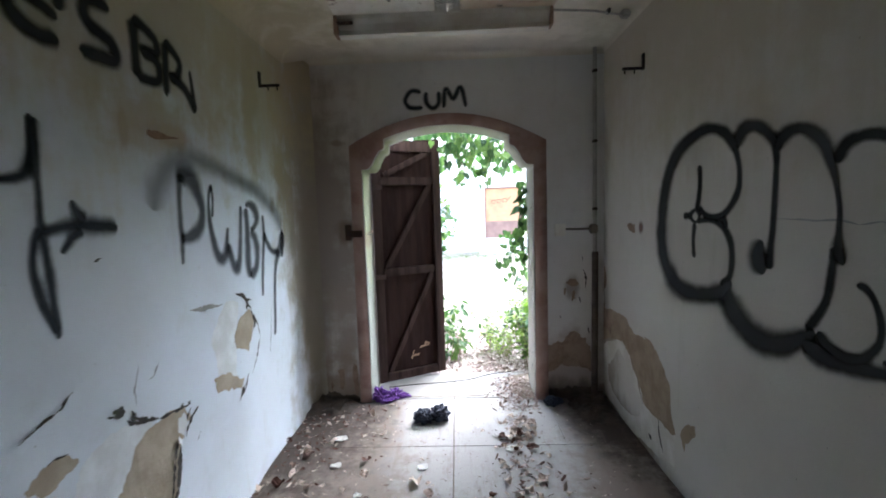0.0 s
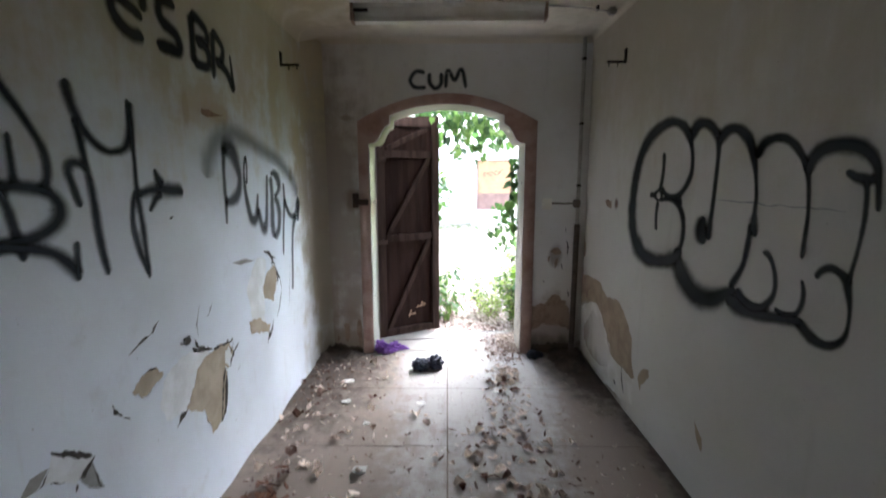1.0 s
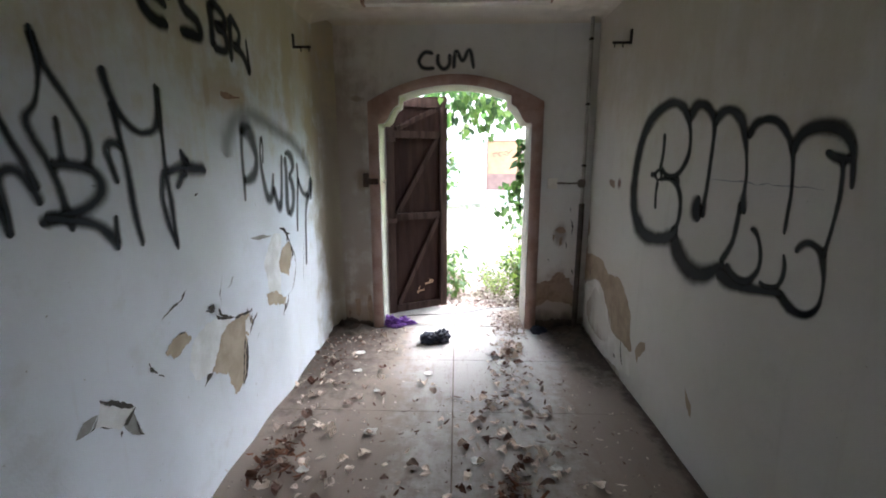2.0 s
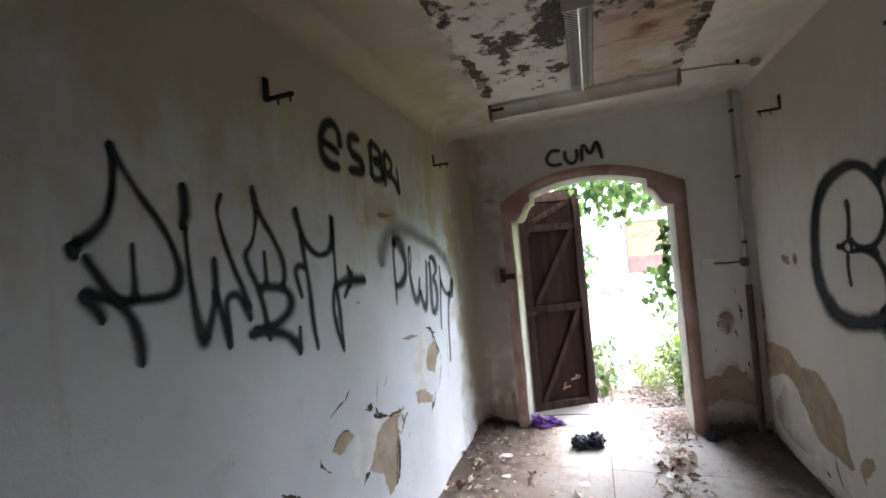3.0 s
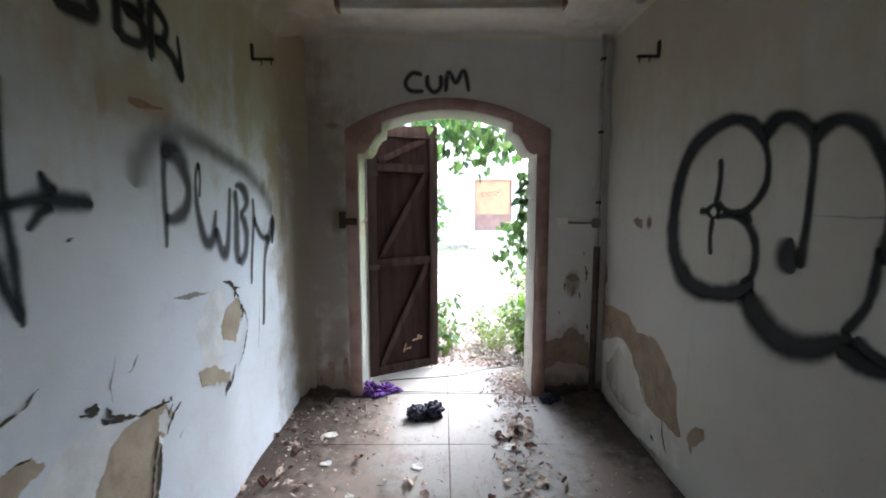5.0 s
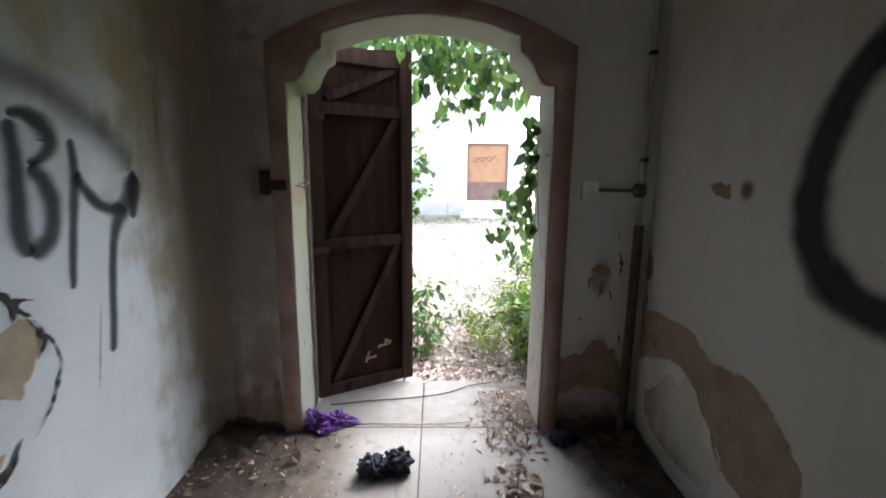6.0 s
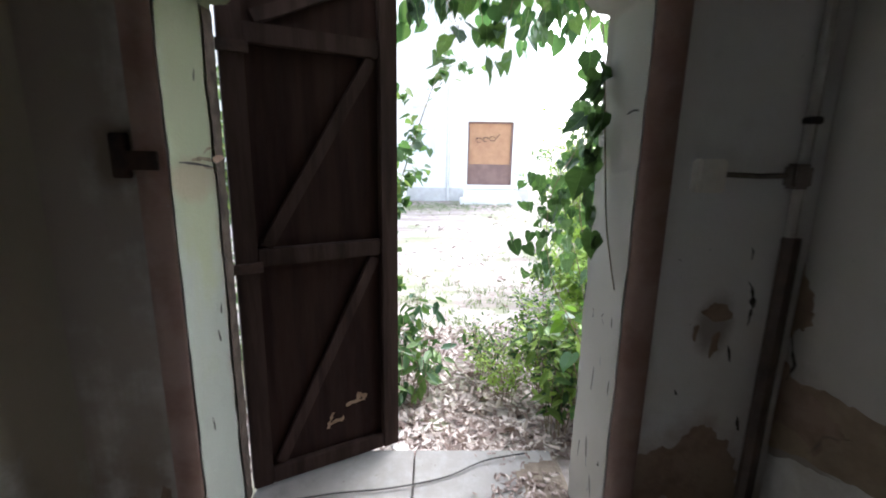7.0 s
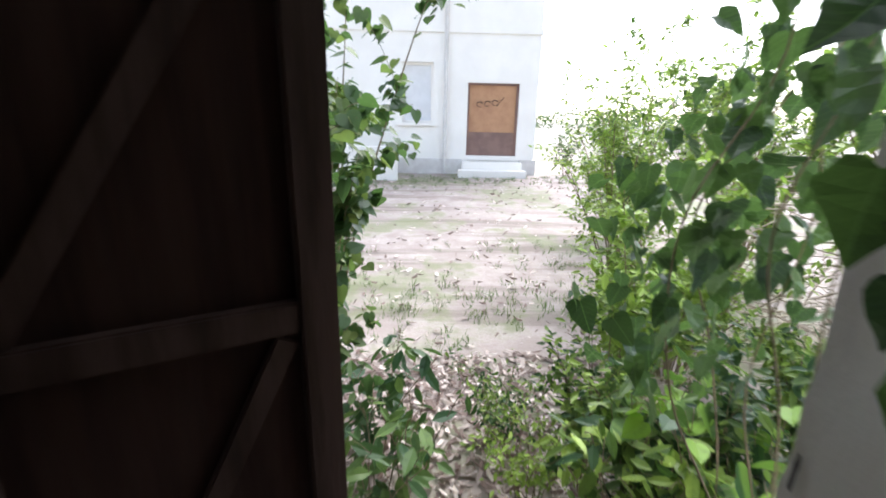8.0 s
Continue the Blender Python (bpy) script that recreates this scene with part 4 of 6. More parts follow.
def tufts(count, seed):
    """Thin weeds and grass blades in clumps over the yard."""
    r = random.Random(seed)
    vs, fs = [], []
    for _ in range(count):
        x, y = r.choice(((-0.5, 7.2), (-0.2, 6.6), (1.6, 8.2), (2.2, 7.0), (0.4, 12.9), (-1.5, 9), (2.6, 12.9), (-0.9, 12.3), (1.2, 12.8), (1.3, 7.0)))
        x, y = x + r.gauss(0, 0.6), y + r.gauss(0, 0.35)
        z = ground_z(x, y)
        for _ in range(9):
            a, hh, lean = r.uniform(0, 6.28), r.uniform(0.025, 0.08), r.uniform(0.02, 0.07)
            px, py = x + r.gauss(0, 0.03), y + r.gauss(0, 0.03)
            b = len(vs)
            vs += [(px - 0.004 * math.sin(a), py + 0.004 * math.cos(a), z - 0.01), (px + 0.004 * math.sin(a), py - 0.004 * math.cos(a), z - 0.01), (px + lean * math.cos(a), py + lean * math.sin(a), z + hh)]
            fs.append((b, b + 1, b + 2))
    return tagged(raw("yard_grass", vs, fs, GRASS), "thin green weeds in the dusty yard", "grass", kind="stuff")


tufts(620, 91)


def tree_line():
    """Far hedge and trees at the end of the field, as many small clumps."""
    r = random.Random(14)
    spots = []
    for _ in range(5200):
        x = r.uniform(-40, 160)
        h = 3.0 + 1.6 * noise.noise(Vector((x * 0.12, 0, 0))) + 0.9 * noise.noise(Vector((x * 0.5, 3, 0)))
        spots.append(((x, 95 + r.gauss(0, 3), h * r.random() ** 0.7 + 0.2), r.uniform(0.5, 1.3)))
    return tagged(leaves("far_hedge", spots, FAR, None, OVAL, OVAL_F, 0.3, 15), "hazy line of far trees and hedge", "trees")


tree_line()


# ---- graffiti ----
LAYER = [0]


def letter(name, wall, material, parent, strokes):
    """A sprayed letter: each stroke is a ribbon along a smooth line of (along, up, width) in metres, or a width and a line of (along, up)."""
    vs, fs, uv = [], [], []
    for stroke in strokes:
        LAYER[0] = (LAYER[0] + 1) % 9
        lift = 0.0012 + 0.00015 * LAYER[0]
        spread = {INK: 1.58, FAINT: 1.25}.get(material, 2.0)
        pts = [(u, z, stroke[0]) for u, z in stroke[1]] if isinstance(stroke, tuple) else stroke
        line = spline(pts, 7)
        flat = [Vector((p.x, p.y, 0)) for p in line]
        base, k = len(vs), len(line)
        for i, p in enumerate(flat):
            width = line[i].z
            way = (flat[min(i + 1, k - 1)] - flat[max(i - 1, 0)]).normalized()
            side = Vector((-way.y, way.x, 0))
            end = min((p - flat[0]).length if i < k / 2 else 9, (p - flat[-1]).length if i >= k / 2 else 9) / (0.55 * width)
            half = width * 0.5 * spread * max(0.22, math.sqrt(1 - (1 - min(1, end)) ** 2)) * (1 + 0.16 * noise.noise(Vector((p.x * 8, p.y * 8, 2))))
            for s in (-1, 0, 1):
                q = p + side * half * s
                vs.append(on_wall(wall, q.x, q.y, lift))
                uv.append(((s + 1) / 2, i / k))
        for i in range(k - 1):
            for s in range(2):
                a = base + 3 * i + s
                fs.append((a, a + 1, a + 4, a + 3))
    ob = raw(name, vs, fs, material, parent)
    layer = ob.data.uv_layers.new(name="across")
    for loop in ob.data.loops:
        layer.data[loop.index].uv = uv[loop.vertex_index]
    return ob


tag = tagged(new("graffiti"), "large black spray-painted scrawl across the stained white plaster wall", "graffiti", kind="thing")
letter("letter_p", "left", GRAY, tag, [
    [(0.207, 2.092, 0.019), (0.215, 2.034, 0.020), (0.211, 1.971, 0.018), (0.195, 1.900, 0.023), (0.169, 1.853, 0.025), (0.133, 1.819, 0.025), (0.100, 1.809, 0.031)],
    [(0.094, 1.813, 0.025), (0.102, 1.781, 0.032), (0.113, 1.771, 0.025)],
    [(0.207, 2.087, 0.024), (0.243, 2.014, 0.022), (0.291, 1.938, 0.019), (0.339, 1.874, 0.021), (0.371, 1.814, 0.021), (0.391, 1.752, 0.024), (0.395, 1.708, 0.027), (0.378, 1.666, 0.030), (0.339, 1.649, 0.027), (0.286, 1.647, 0.026), (0.229, 1.650, 0.024), (0.178, 1.663, 0.023), (0.137, 1.678, 0.028), (0.112, 1.688, 0.032)],
    [(0.109, 1.686, 0.034), (0.129, 1.658, 0.031), (0.154, 1.625, 0.027), (0.162, 1.595, 0.019)],
    [(0.124, 1.780, 0.027), (0.154, 1.728, 0.024), (0.192, 1.664, 0.025), (0.234, 1.604, 0.027), (0.253, 1.546, 0.031), (0.258, 1.498, 0.032), (0.258, 1.459, 0.026)],
    [(0.252, 1.812, 0.016), (0.251, 1.751, 0.016), (0.251, 1.688, 0.020), (0.249, 1.641, 0.022)],
])
letter("letter_u", "left", GRAY, tag, [
    [(0.427, 2.005, 0.030), (0.433, 1.950, 0.034), (0.429, 1.904, 0.036), (0.414, 1.850, 0.028)],
    [(0.425, 1.868, 0.021), (0.428, 1.760, 0.016), (0.434, 1.669, 0.021), (0.445, 1.578, 0.029), (0.460, 1.511, 0.035), (0.467, 1.486, 0.034), (0.491, 1.533, 0.027), (0.517, 1.604, 0.024), (0.529, 1.678, 0.028), (0.530, 1.765, 0.019)],
    [(0.524, 1.660, 0.023), (0.543, 1.581, 0.024), (0.559, 1.501, 0.028), (0.570, 1.440, 0.023)],
    [(0.570, 1.440, 0.020), (0.573, 1.517, 0.020), (0.569, 1.596, 0.024), (0.589, 1.623, 0.026), (0.623, 1.619, 0.030), (0.658, 1.574, 0.030), (0.677, 1.519, 0.026)],
    [(0.584, 1.989, 0.019), (0.561, 1.931, 0.017), (0.567, 1.872, 0.017), (0.589, 1.793, 0.021), (0.619, 1.711, 0.023), (0.652, 1.636, 0.026), (0.674, 1.561, 0.027)],
])
letter("letter_b", "left", GRAY, tag, [
    [(0.733, 2.035, 0.022), (0.754, 1.955, 0.028), (0.785, 1.901, 0.026), (0.841, 1.822, 0.026), (0.882, 1.740, 0.028), (0.883, 1.669, 0.028), (0.858, 1.614, 0.028)],
    [(0.738, 2.020, 0.021), (0.747, 1.922, 0.019), (0.721, 1.823, 0.016), (0.680, 1.770, 0.027), (0.689, 1.717, 0.028), (0.717, 1.661, 0.027), (0.746, 1.572, 0.027), (0.760, 1.482, 0.027), (0.769, 1.426, 0.024)],
    [(0.777, 1.785, 0.019), (0.777, 1.700, 0.022), (0.775, 1.634, 0.025)],
    [(0.729, 1.639, 0.031), (0.817, 1.634, 0.031), (0.889, 1.610, 0.036), (0.912, 1.560, 0.050), (0.876, 1.512, 0.044), (0.815, 1.490, 0.034), (0.751, 1.484, 0.031), (0.690, 1.475, 0.033), (0.660, 1.460, 0.034)],
    [(0.676, 1.482, 0.033), (0.764, 1.464, 0.034), (0.860, 1.436, 0.037), (0.924, 1.381, 0.040), (0.948, 1.332, 0.033)],
    [(0.954, 1.458, 0.022), (0.949, 1.399, 0.023), (0.943, 1.352, 0.023)],
])
letter("letter_n", "left", GRAY, tag, [
    [(0.990, 1.972, 0.036), (1.007, 1.898, 0.039), (1.045, 1.822, 0.034), (1.101, 1.770, 0.030), (1.166, 1.755, 0.025), (1.231, 1.775, 0.032), (1.266, 1.836, 0.039), (1.284, 1.950, 0.030)],
    [(1.010, 1.860, 0.032), (1.032, 1.733, 0.028), (1.047, 1.606, 0.033), (1.054, 1.453, 0.033), (1.077, 1.321, 0.025)],
    [(1.039, 1.695, 0.026), (0.989, 1.710, 0.030), (0.959, 1.688, 0.030), (0.976, 1.613, 0.027), (0.993, 1.567, 0.023)],
])
letter("letter_y", "left", GRAY, tag, [
    [(1.266, 1.958, 0.018), (1.272, 1.859, 0.026), (1.273, 1.741, 0.022), (1.265, 1.621, 0.026), (1.273, 1.480, 0.030), (1.277, 1.355, 0.027), (1.282, 1.263, 0.020)],
    [(1.261, 1.612, 0.024), (1.238, 1.571, 0.025), (1.224, 1.487, 0.025), (1.242, 1.381, 0.028), (1.278, 1.282, 0.022)],
    [(1.269, 1.600, 0.024), (1.339, 1.613, 0.039), (1.426, 1.615, 0.050), (1.572, 1.605, 0.054)],
    [(1.381, 1.700, 0.017), (1.398, 1.663, 0.036), (1.428, 1.630, 0.040)],
    [(1.324, 1.528, 0.016), (1.365, 1.571, 0.027), (1.413, 1.600, 0.031)],
])
tag = tagged(new("graffiti"), "grey spray-painted letters PWBY under a misty arc on the wall", "graffiti", kind="thing")
letter("spray_haze", "left", HAZE, tag, [
    [(1.779, 1.664, 0.086), (1.815, 1.765, 0.112), (1.907, 1.866, 0.094), (2.059, 1.914, 0.091), (2.254, 1.896, 0.086), (2.493, 1.845, 0.087), (2.762, 1.777, 0.090), (2.999, 1.653, 0.103), (3.106, 1.527, 0.089)],
])
letter("letter_p", "left", THIN, tag, [
    [(1.982, 1.836, 0.043), (1.960, 1.736, 0.032), (1.954, 1.626, 0.030), (1.952, 1.526, 0.027), (1.946, 1.415, 0.016)],
    [(1.958, 1.801, 0.027), (1.987, 1.826, 0.060), (2.042, 1.821, 0.079), (2.091, 1.780, 0.078), (2.125, 1.712, 0.063), (2.134, 1.652, 0.047), (2.111, 1.591, 0.053), (2.061, 1.552, 0.060), (2.001, 1.535, 0.045), (1.948, 1.544, 0.032)],
])
letter("letter_w", "left", THIN, tag, [
    [(2.229, 1.793, 0.024), (2.200, 1.728, 0.021), (2.193, 1.628, 0.030), (2.204, 1.540, 0.039), (2.226, 1.462, 0.051), (2.265, 1.406, 0.056), (2.314, 1.414, 0.057), (2.346, 1.480, 0.038), (2.371, 1.570, 0.019)],
    [(2.230, 1.800, 0.017), (2.239, 1.731, 0.017), (2.223, 1.629, 0.018)],
    [(2.361, 1.479, 0.030), (2.387, 1.394, 0.048), (2.422, 1.333, 0.051), (2.462, 1.342, 0.051), (2.489, 1.428, 0.039), (2.509, 1.544, 0.034), (2.531, 1.690, 0.028)],
])
letter("letter_b", "left", THIN, tag, [
    [(2.589, 1.677, 0.049), (2.595, 1.572, 0.049), (2.587, 1.451, 0.049), (2.579, 1.329, 0.060), (2.602, 1.257, 0.035)],
    [(2.591, 1.692, 0.024), (2.641, 1.700, 0.034), (2.703, 1.671, 0.054), (2.730, 1.617, 0.055), (2.697, 1.570, 0.034), (2.636, 1.546, 0.022)],
    [(2.634, 1.534, 0.037), (2.682, 1.492, 0.055), (2.706, 1.411, 0.054), (2.688, 1.316, 0.052), (2.643, 1.274, 0.050), (2.602, 1.257, 0.033)],
])
letter("letter_y", "left", THIN, tag, [
    [(2.809, 1.634, 0.029), (2.811, 1.519, 0.037), (2.782, 1.338, 0.029), (2.760, 1.207, 0.028), (2.741, 1.110, 0.022)],
    [(2.818, 1.519, 0.034), (2.855, 1.450, 0.037), (2.919, 1.394, 0.037), (3.000, 1.376, 0.038), (3.083, 1.410, 0.073), (3.122, 1.508, 0.070)],
    [(3.044, 1.384, 0.065), (2.981, 1.281, 0.040), (2.947, 1.142, 0.034), (2.919, 0.967, 0.033), (2.892, 0.811, 0.025)],
    [(3.115, 1.527, 0.036), (3.111, 1.416, 0.046), (3.091, 1.324, 0.027)],
])
tag = tagged(new("graffiti"), "bold black marker-like letters ESBR high on the plaster wall", "graffiti", kind="thing")
letter("letter_e", "left", INK, tag, [
    (0.055, [(1.399, 2.215), (1.320, 2.208), (1.244, 2.250), (1.236, 2.338), (1.287, 2.414), (1.356, 2.431), (1.403, 2.391), (1.411, 2.312)]),
    (0.045, [(1.400, 2.284), (1.323, 2.306), (1.245, 2.318)]),
])
letter("letter_s", "left", INK, tag, [
    (0.055, [(1.628, 2.412), (1.540, 2.406), (1.510, 2.368), (1.528, 2.318), (1.624, 2.286), (1.633, 2.227), (1.476, 2.213)]),
])
letter("letter_b", "left", INK, tag, [
    (0.055, [(1.745, 2.428), (1.749, 2.204)]),
    (0.045, [(1.745, 2.428), (1.861, 2.395), (1.878, 2.336), (1.771, 2.320)]),
    (0.045, [(1.781, 2.310), (1.877, 2.297), (1.875, 2.219), (1.749, 2.204)]),
])
letter("letter_r", "left", INK, tag, [
    (0.05, [(1.939, 2.412), (1.932, 2.169)]),
    (0.045, [(1.939, 2.412), (2.034, 2.350), (2.013, 2.283), (1.954, 2.265)]),
    (0.045, [(1.954, 2.265), (2.070, 2.232), (2.145, 2.142)]),
    (0.03, [(2.111, 2.338), (2.145, 2.142)]),
])
tag = tagged(new("graffiti"), "small black spray-painted word above the arched doorway", "graffiti", kind="thing")
letter("letter_c", "end", FAINT, tag, [
    (0.046, [(-0.14, 2.58), (-0.22, 2.59), (-0.27, 2.52), (-0.23, 2.46), (-0.13, 2.46)]),
])
letter("letter_u", "end", FAINT, tag, [
    (0.046, [(-0.1, 2.58), (-0.1, 2.5), (-0.05, 2.45), (-0, 2.49), (0, 2.58)]),
])
letter("letter_m", "end", FAINT, tag, [
    (0.044, [(0.04, 2.45), (0.06, 2.6), (0.12, 2.52), (0.18, 2.61), (0.22, 2.45)]),
])
tag = tagged(new("graffiti"), "black outlined bubble-letter graffiti on the dim white wall", "graffiti", kind="thing")
letter("letter_c", "right", INK, tag, [
    [(1.914, 1.850, 0.046), (1.993, 1.927, 0.060), (2.100, 1.969, 0.054), (2.229, 1.966, 0.069), (2.388, 1.910, 0.093), (2.495, 1.819, 0.101), (2.561, 1.682, 0.113), (2.598, 1.511, 0.120), (2.581, 1.338, 0.136), (2.489, 1.215, 0.135), (2.352, 1.162, 0.104), (2.177, 1.168, 0.088), (2.014, 1.211, 0.082), (1.920, 1.271, 0.052)],
    [(1.927, 1.865, 0.041), (1.892, 1.776, 0.036), (1.889, 1.690, 0.037), (1.919, 1.632, 0.040), (1.979, 1.579, 0.034), (2.055, 1.558, 0.029), (2.134, 1.565, 0.029), (2.194, 1.603, 0.032)],
    [(2.349, 1.558, 0.038), (2.303, 1.559, 0.031), (2.259, 1.561, 0.017)],
    [(2.198, 1.809, 0.041), (2.193, 1.728, 0.041), (2.205, 1.629, 0.042), (2.227, 1.589, 0.040)],
    [(2.231, 1.525, 0.042), (2.248, 1.442, 0.036), (2.240, 1.346, 0.037)],
    [(2.211, 1.532, 0.024), (2.098, 1.544, 0.029), (2.012, 1.523, 0.040), (1.958, 1.480, 0.045), (1.931, 1.421, 0.045), (1.926, 1.345, 0.045), (1.946, 1.286, 0.037), (2.007, 1.245, 0.032)],
    [(2.067, 1.551, 0.028), (1.992, 1.545, 0.033), (1.974, 1.509, 0.044)],
])
letter("star_ring", "right", INK, tag, [
    [(2.228, 1.592, 0.019), (2.188, 1.563, 0.028), (2.225, 1.528, 0.013), (2.281, 1.560, 0.030), (2.228, 1.592, 0.019)],
])
letter("letter_u", "right", INK, tag, [
    [(1.926, 1.856, 0.062), (1.882, 1.914, 0.078), (1.819, 1.929, 0.049), (1.754, 1.908, 0.050), (1.692, 1.857, 0.050), (1.674, 1.798, 0.039), (1.671, 1.726, 0.031), (1.673, 1.620, 0.031), (1.679, 1.513, 0.036), (1.689, 1.430, 0.046), (1.692, 1.361, 0.046)],
    [(1.733, 1.468, 0.080), (1.755, 1.424, 0.105), (1.749, 1.382, 0.106), (1.722, 1.337, 0.083)],
    [(1.677, 1.817, 0.047), (1.644, 1.857, 0.066), (1.582, 1.876, 0.049), (1.518, 1.857, 0.050), (1.461, 1.811, 0.049), (1.425, 1.740, 0.038), (1.401, 1.670, 0.023), (1.385, 1.590, 0.020), (1.384, 1.521, 0.027), (1.382, 1.462, 0.058), (1.362, 1.418, 0.026)],
    [(1.398, 1.472, 0.034), (1.409, 1.363, 0.032), (1.426, 1.287, 0.031), (1.462, 1.224, 0.038), (1.501, 1.173, 0.043)],
])
letter("letter_shadow", "right", INK, tag, [
    [(1.957, 1.240, 0.081), (1.928, 1.173, 0.132), (1.848, 1.104, 0.136), (1.736, 1.069, 0.111), (1.630, 1.080, 0.092), (1.536, 1.128, 0.072), (1.461, 1.173, 0.053)],
    [(1.514, 1.125, 0.079), (1.412, 1.102, 0.072), (1.307, 1.109, 0.058), (1.214, 1.122, 0.048), (1.131, 1.140, 0.043), (1.079, 1.144, 0.029)],
])
letter("letter_n", "right", INK, tag, [
    [(1.405, 1.739, 0.040), (1.380, 1.791, 0.054), (1.321, 1.810, 0.037), (1.262, 1.805, 0.032), (1.208, 1.774, 0.033), (1.164, 1.728, 0.032), (1.136, 1.677, 0.028), (1.121, 1.609, 0.020), (1.113, 1.530, 0.019), (1.115, 1.460, 0.020), (1.117, 1.408, 0.020), (1.119, 1.371, 0.016)],
    [(1.451, 1.181, 0.043), (1.420, 1.151, 0.047), (1.362, 1.129, 0.042), (1.295, 1.137, 0.036), (1.247, 1.181, 0.029), (1.230, 1.224, 0.022), (1.235, 1.279, 0.024), (1.258, 1.331, 0.023), (1.288, 1.359, 0.027), (1.314, 1.364, 0.020)],
    [(1.220, 1.159, 0.021), (1.182, 1.148, 0.019), (1.134, 1.158, 0.016), (1.105, 1.178, 0.021), (1.090, 1.218, 0.023), (1.091, 1.259, 0.022), (1.105, 1.298, 0.013)],
])
letter("letter_e", "right", INK, tag, [
    [(1.135, 1.668, 0.035), (1.119, 1.722, 0.053), (1.078, 1.755, 0.056), (1.014, 1.762, 0.052), (0.953, 1.754, 0.049), (0.912, 1.729, 0.041), (0.884, 1.695, 0.029), (0.872, 1.649, 0.024), (0.864, 1.599, 0.020), (0.859, 1.558, 0.014)],
    [(0.877, 1.652, 0.026), (0.909, 1.652, 0.033), (0.949, 1.662, 0.030), (0.981, 1.680, 0.021)],
    [(0.909, 1.652, 0.021), (0.901, 1.606, 0.019), (0.897, 1.538, 0.018), (0.901, 1.477, 0.017), (0.908, 1.414, 0.015), (0.917, 1.359, 0.016), (0.921, 1.321, 0.018)],
    [(1.049, 1.316, 0.024), (1.026, 1.347, 0.027), (0.994, 1.361, 0.026), (0.961, 1.355, 0.027), (0.933, 1.337, 0.033), (0.917, 1.295, 0.028), (0.905, 1.243, 0.016), (0.904, 1.187, 0.016), (0.914, 1.146, 0.021), (0.945, 1.113, 0.028), (0.987, 1.099, 0.035), (1.035, 1.105, 0.046), (1.076, 1.128, 0.046), (1.101, 1.152, 0.042)],
])

# ---- peeling paint ----
def ragged(pts, steps, jag, closed):
    """Straight runs between the points, broken up by coarse and fine noise."""
    k, out = len(pts), []
    for i in range(k if closed else k - 1):
        (x0, z0), (x1, z1) = pts[i], pts[(i + 1) % k]
        for s in range(steps):
            out.append((x0 + (x1 - x0) * s / steps, z0 + (z1 - z0) * s / steps))
    if not closed:
        out.append(pts[-1])
    line = []
    for x, z in out:
        dx = sum(f * noise.noise(Vector((x * q, z * q, 1))) for q, f in ((11, 0.9), (21, 0.9), (46, 0.6), (95, 0.4)))
        dz = sum(f * noise.noise(Vector((x * q, z * q, 7))) for q, f in ((11, 0.9), (21, 0.9), (46, 0.6), (95, 0.4)))
        line.append(Vector((x + jag * dx, z + jag * dz, 0)))
    return line


def patch(wall, material, pts, label, lift=0.0026, jag=0.012, category="peeling paint", name="bare_patch", parent=None):
    """A ragged patch of wall where the paint has come away."""
    bm = bmesh.new()
    bm.faces.new([bm.verts.new(on_wall(wall, p.x, p.y, lift)) for p in ragged(pts, 12, jag, True)])
    bmesh.ops.triangulate(bm, faces=bm.faces)
    ob = part(name, bm, material, parent, label)
    return ob if parent else tagged(ob, label, category)


def crack(wall, pts, width, label="", parent=None, material=CRACK, lift=0.004, name="crack"):
    """A dark open crack or lifted edge: a narrow ribbon of uneven width."""
    line = ragged(pts, 8, 0.006, False)
    vs, fs = [], []
    k = len(line)
    for i, p in enumerate(line):
        way = (line[min(i + 1, k - 1)] - line[max(i - 1, 0)]).normalized()
        half = width * 0.55 * (0.2 + 0.8 * min(1, min(i, k - 1 - i) / 6)) * max(0.15, 1 + 1.3 * noise.noise(Vector((p.x * 45, p.y * 45, 4))))
        for s in (-1, 1):
            q = p + Vector((-way.y, way.x, 0)) * half * s
            vs.append(on_wall(wall, q.x, q.y, lift))
        if i:
            fs.append((2 * i - 2, 2 * i - 1, 2 * i + 1, 2 * i))
    ob = raw(name, vs, fs, material, parent)
    return ob if parent else tagged(ob, label or "thin dark crack in the wall plaster", "crack")


def flake(wall, parent, u, z, size, turn, curl, seed, material=PALE):
    """A curled paint flake, still attached along one edge."""
    r = random.Random(seed)
    vs, fs = [], []
    for side in (0, 1):
        for i in range(5):
            for j in range(4):
                a, b = (i / 4 - 0.5) * size, j / 3 * size * 0.8
                x = a * math.cos(turn) - b * math.sin(turn) + r.uniform(-1, 1) * 0.004
                y = a * math.sin(turn) + b * math.cos(turn) + r.uniform(-1, 1) * 0.004
                vs.append(on_wall(wall, u + x, z + y, 0.004 + curl * (j / 3) ** 2 + 0.002 * side))
    for side in (0, 1):
        for i in range(4):
            for j in range(3):
                a = side * 20 + i * 4 + j
                fs.append((a, a + 1, a + 5, a + 4) if side else (a, a + 4, a + 5, a + 1))
    return raw("paint_flake", vs, fs, material, parent, "", True)


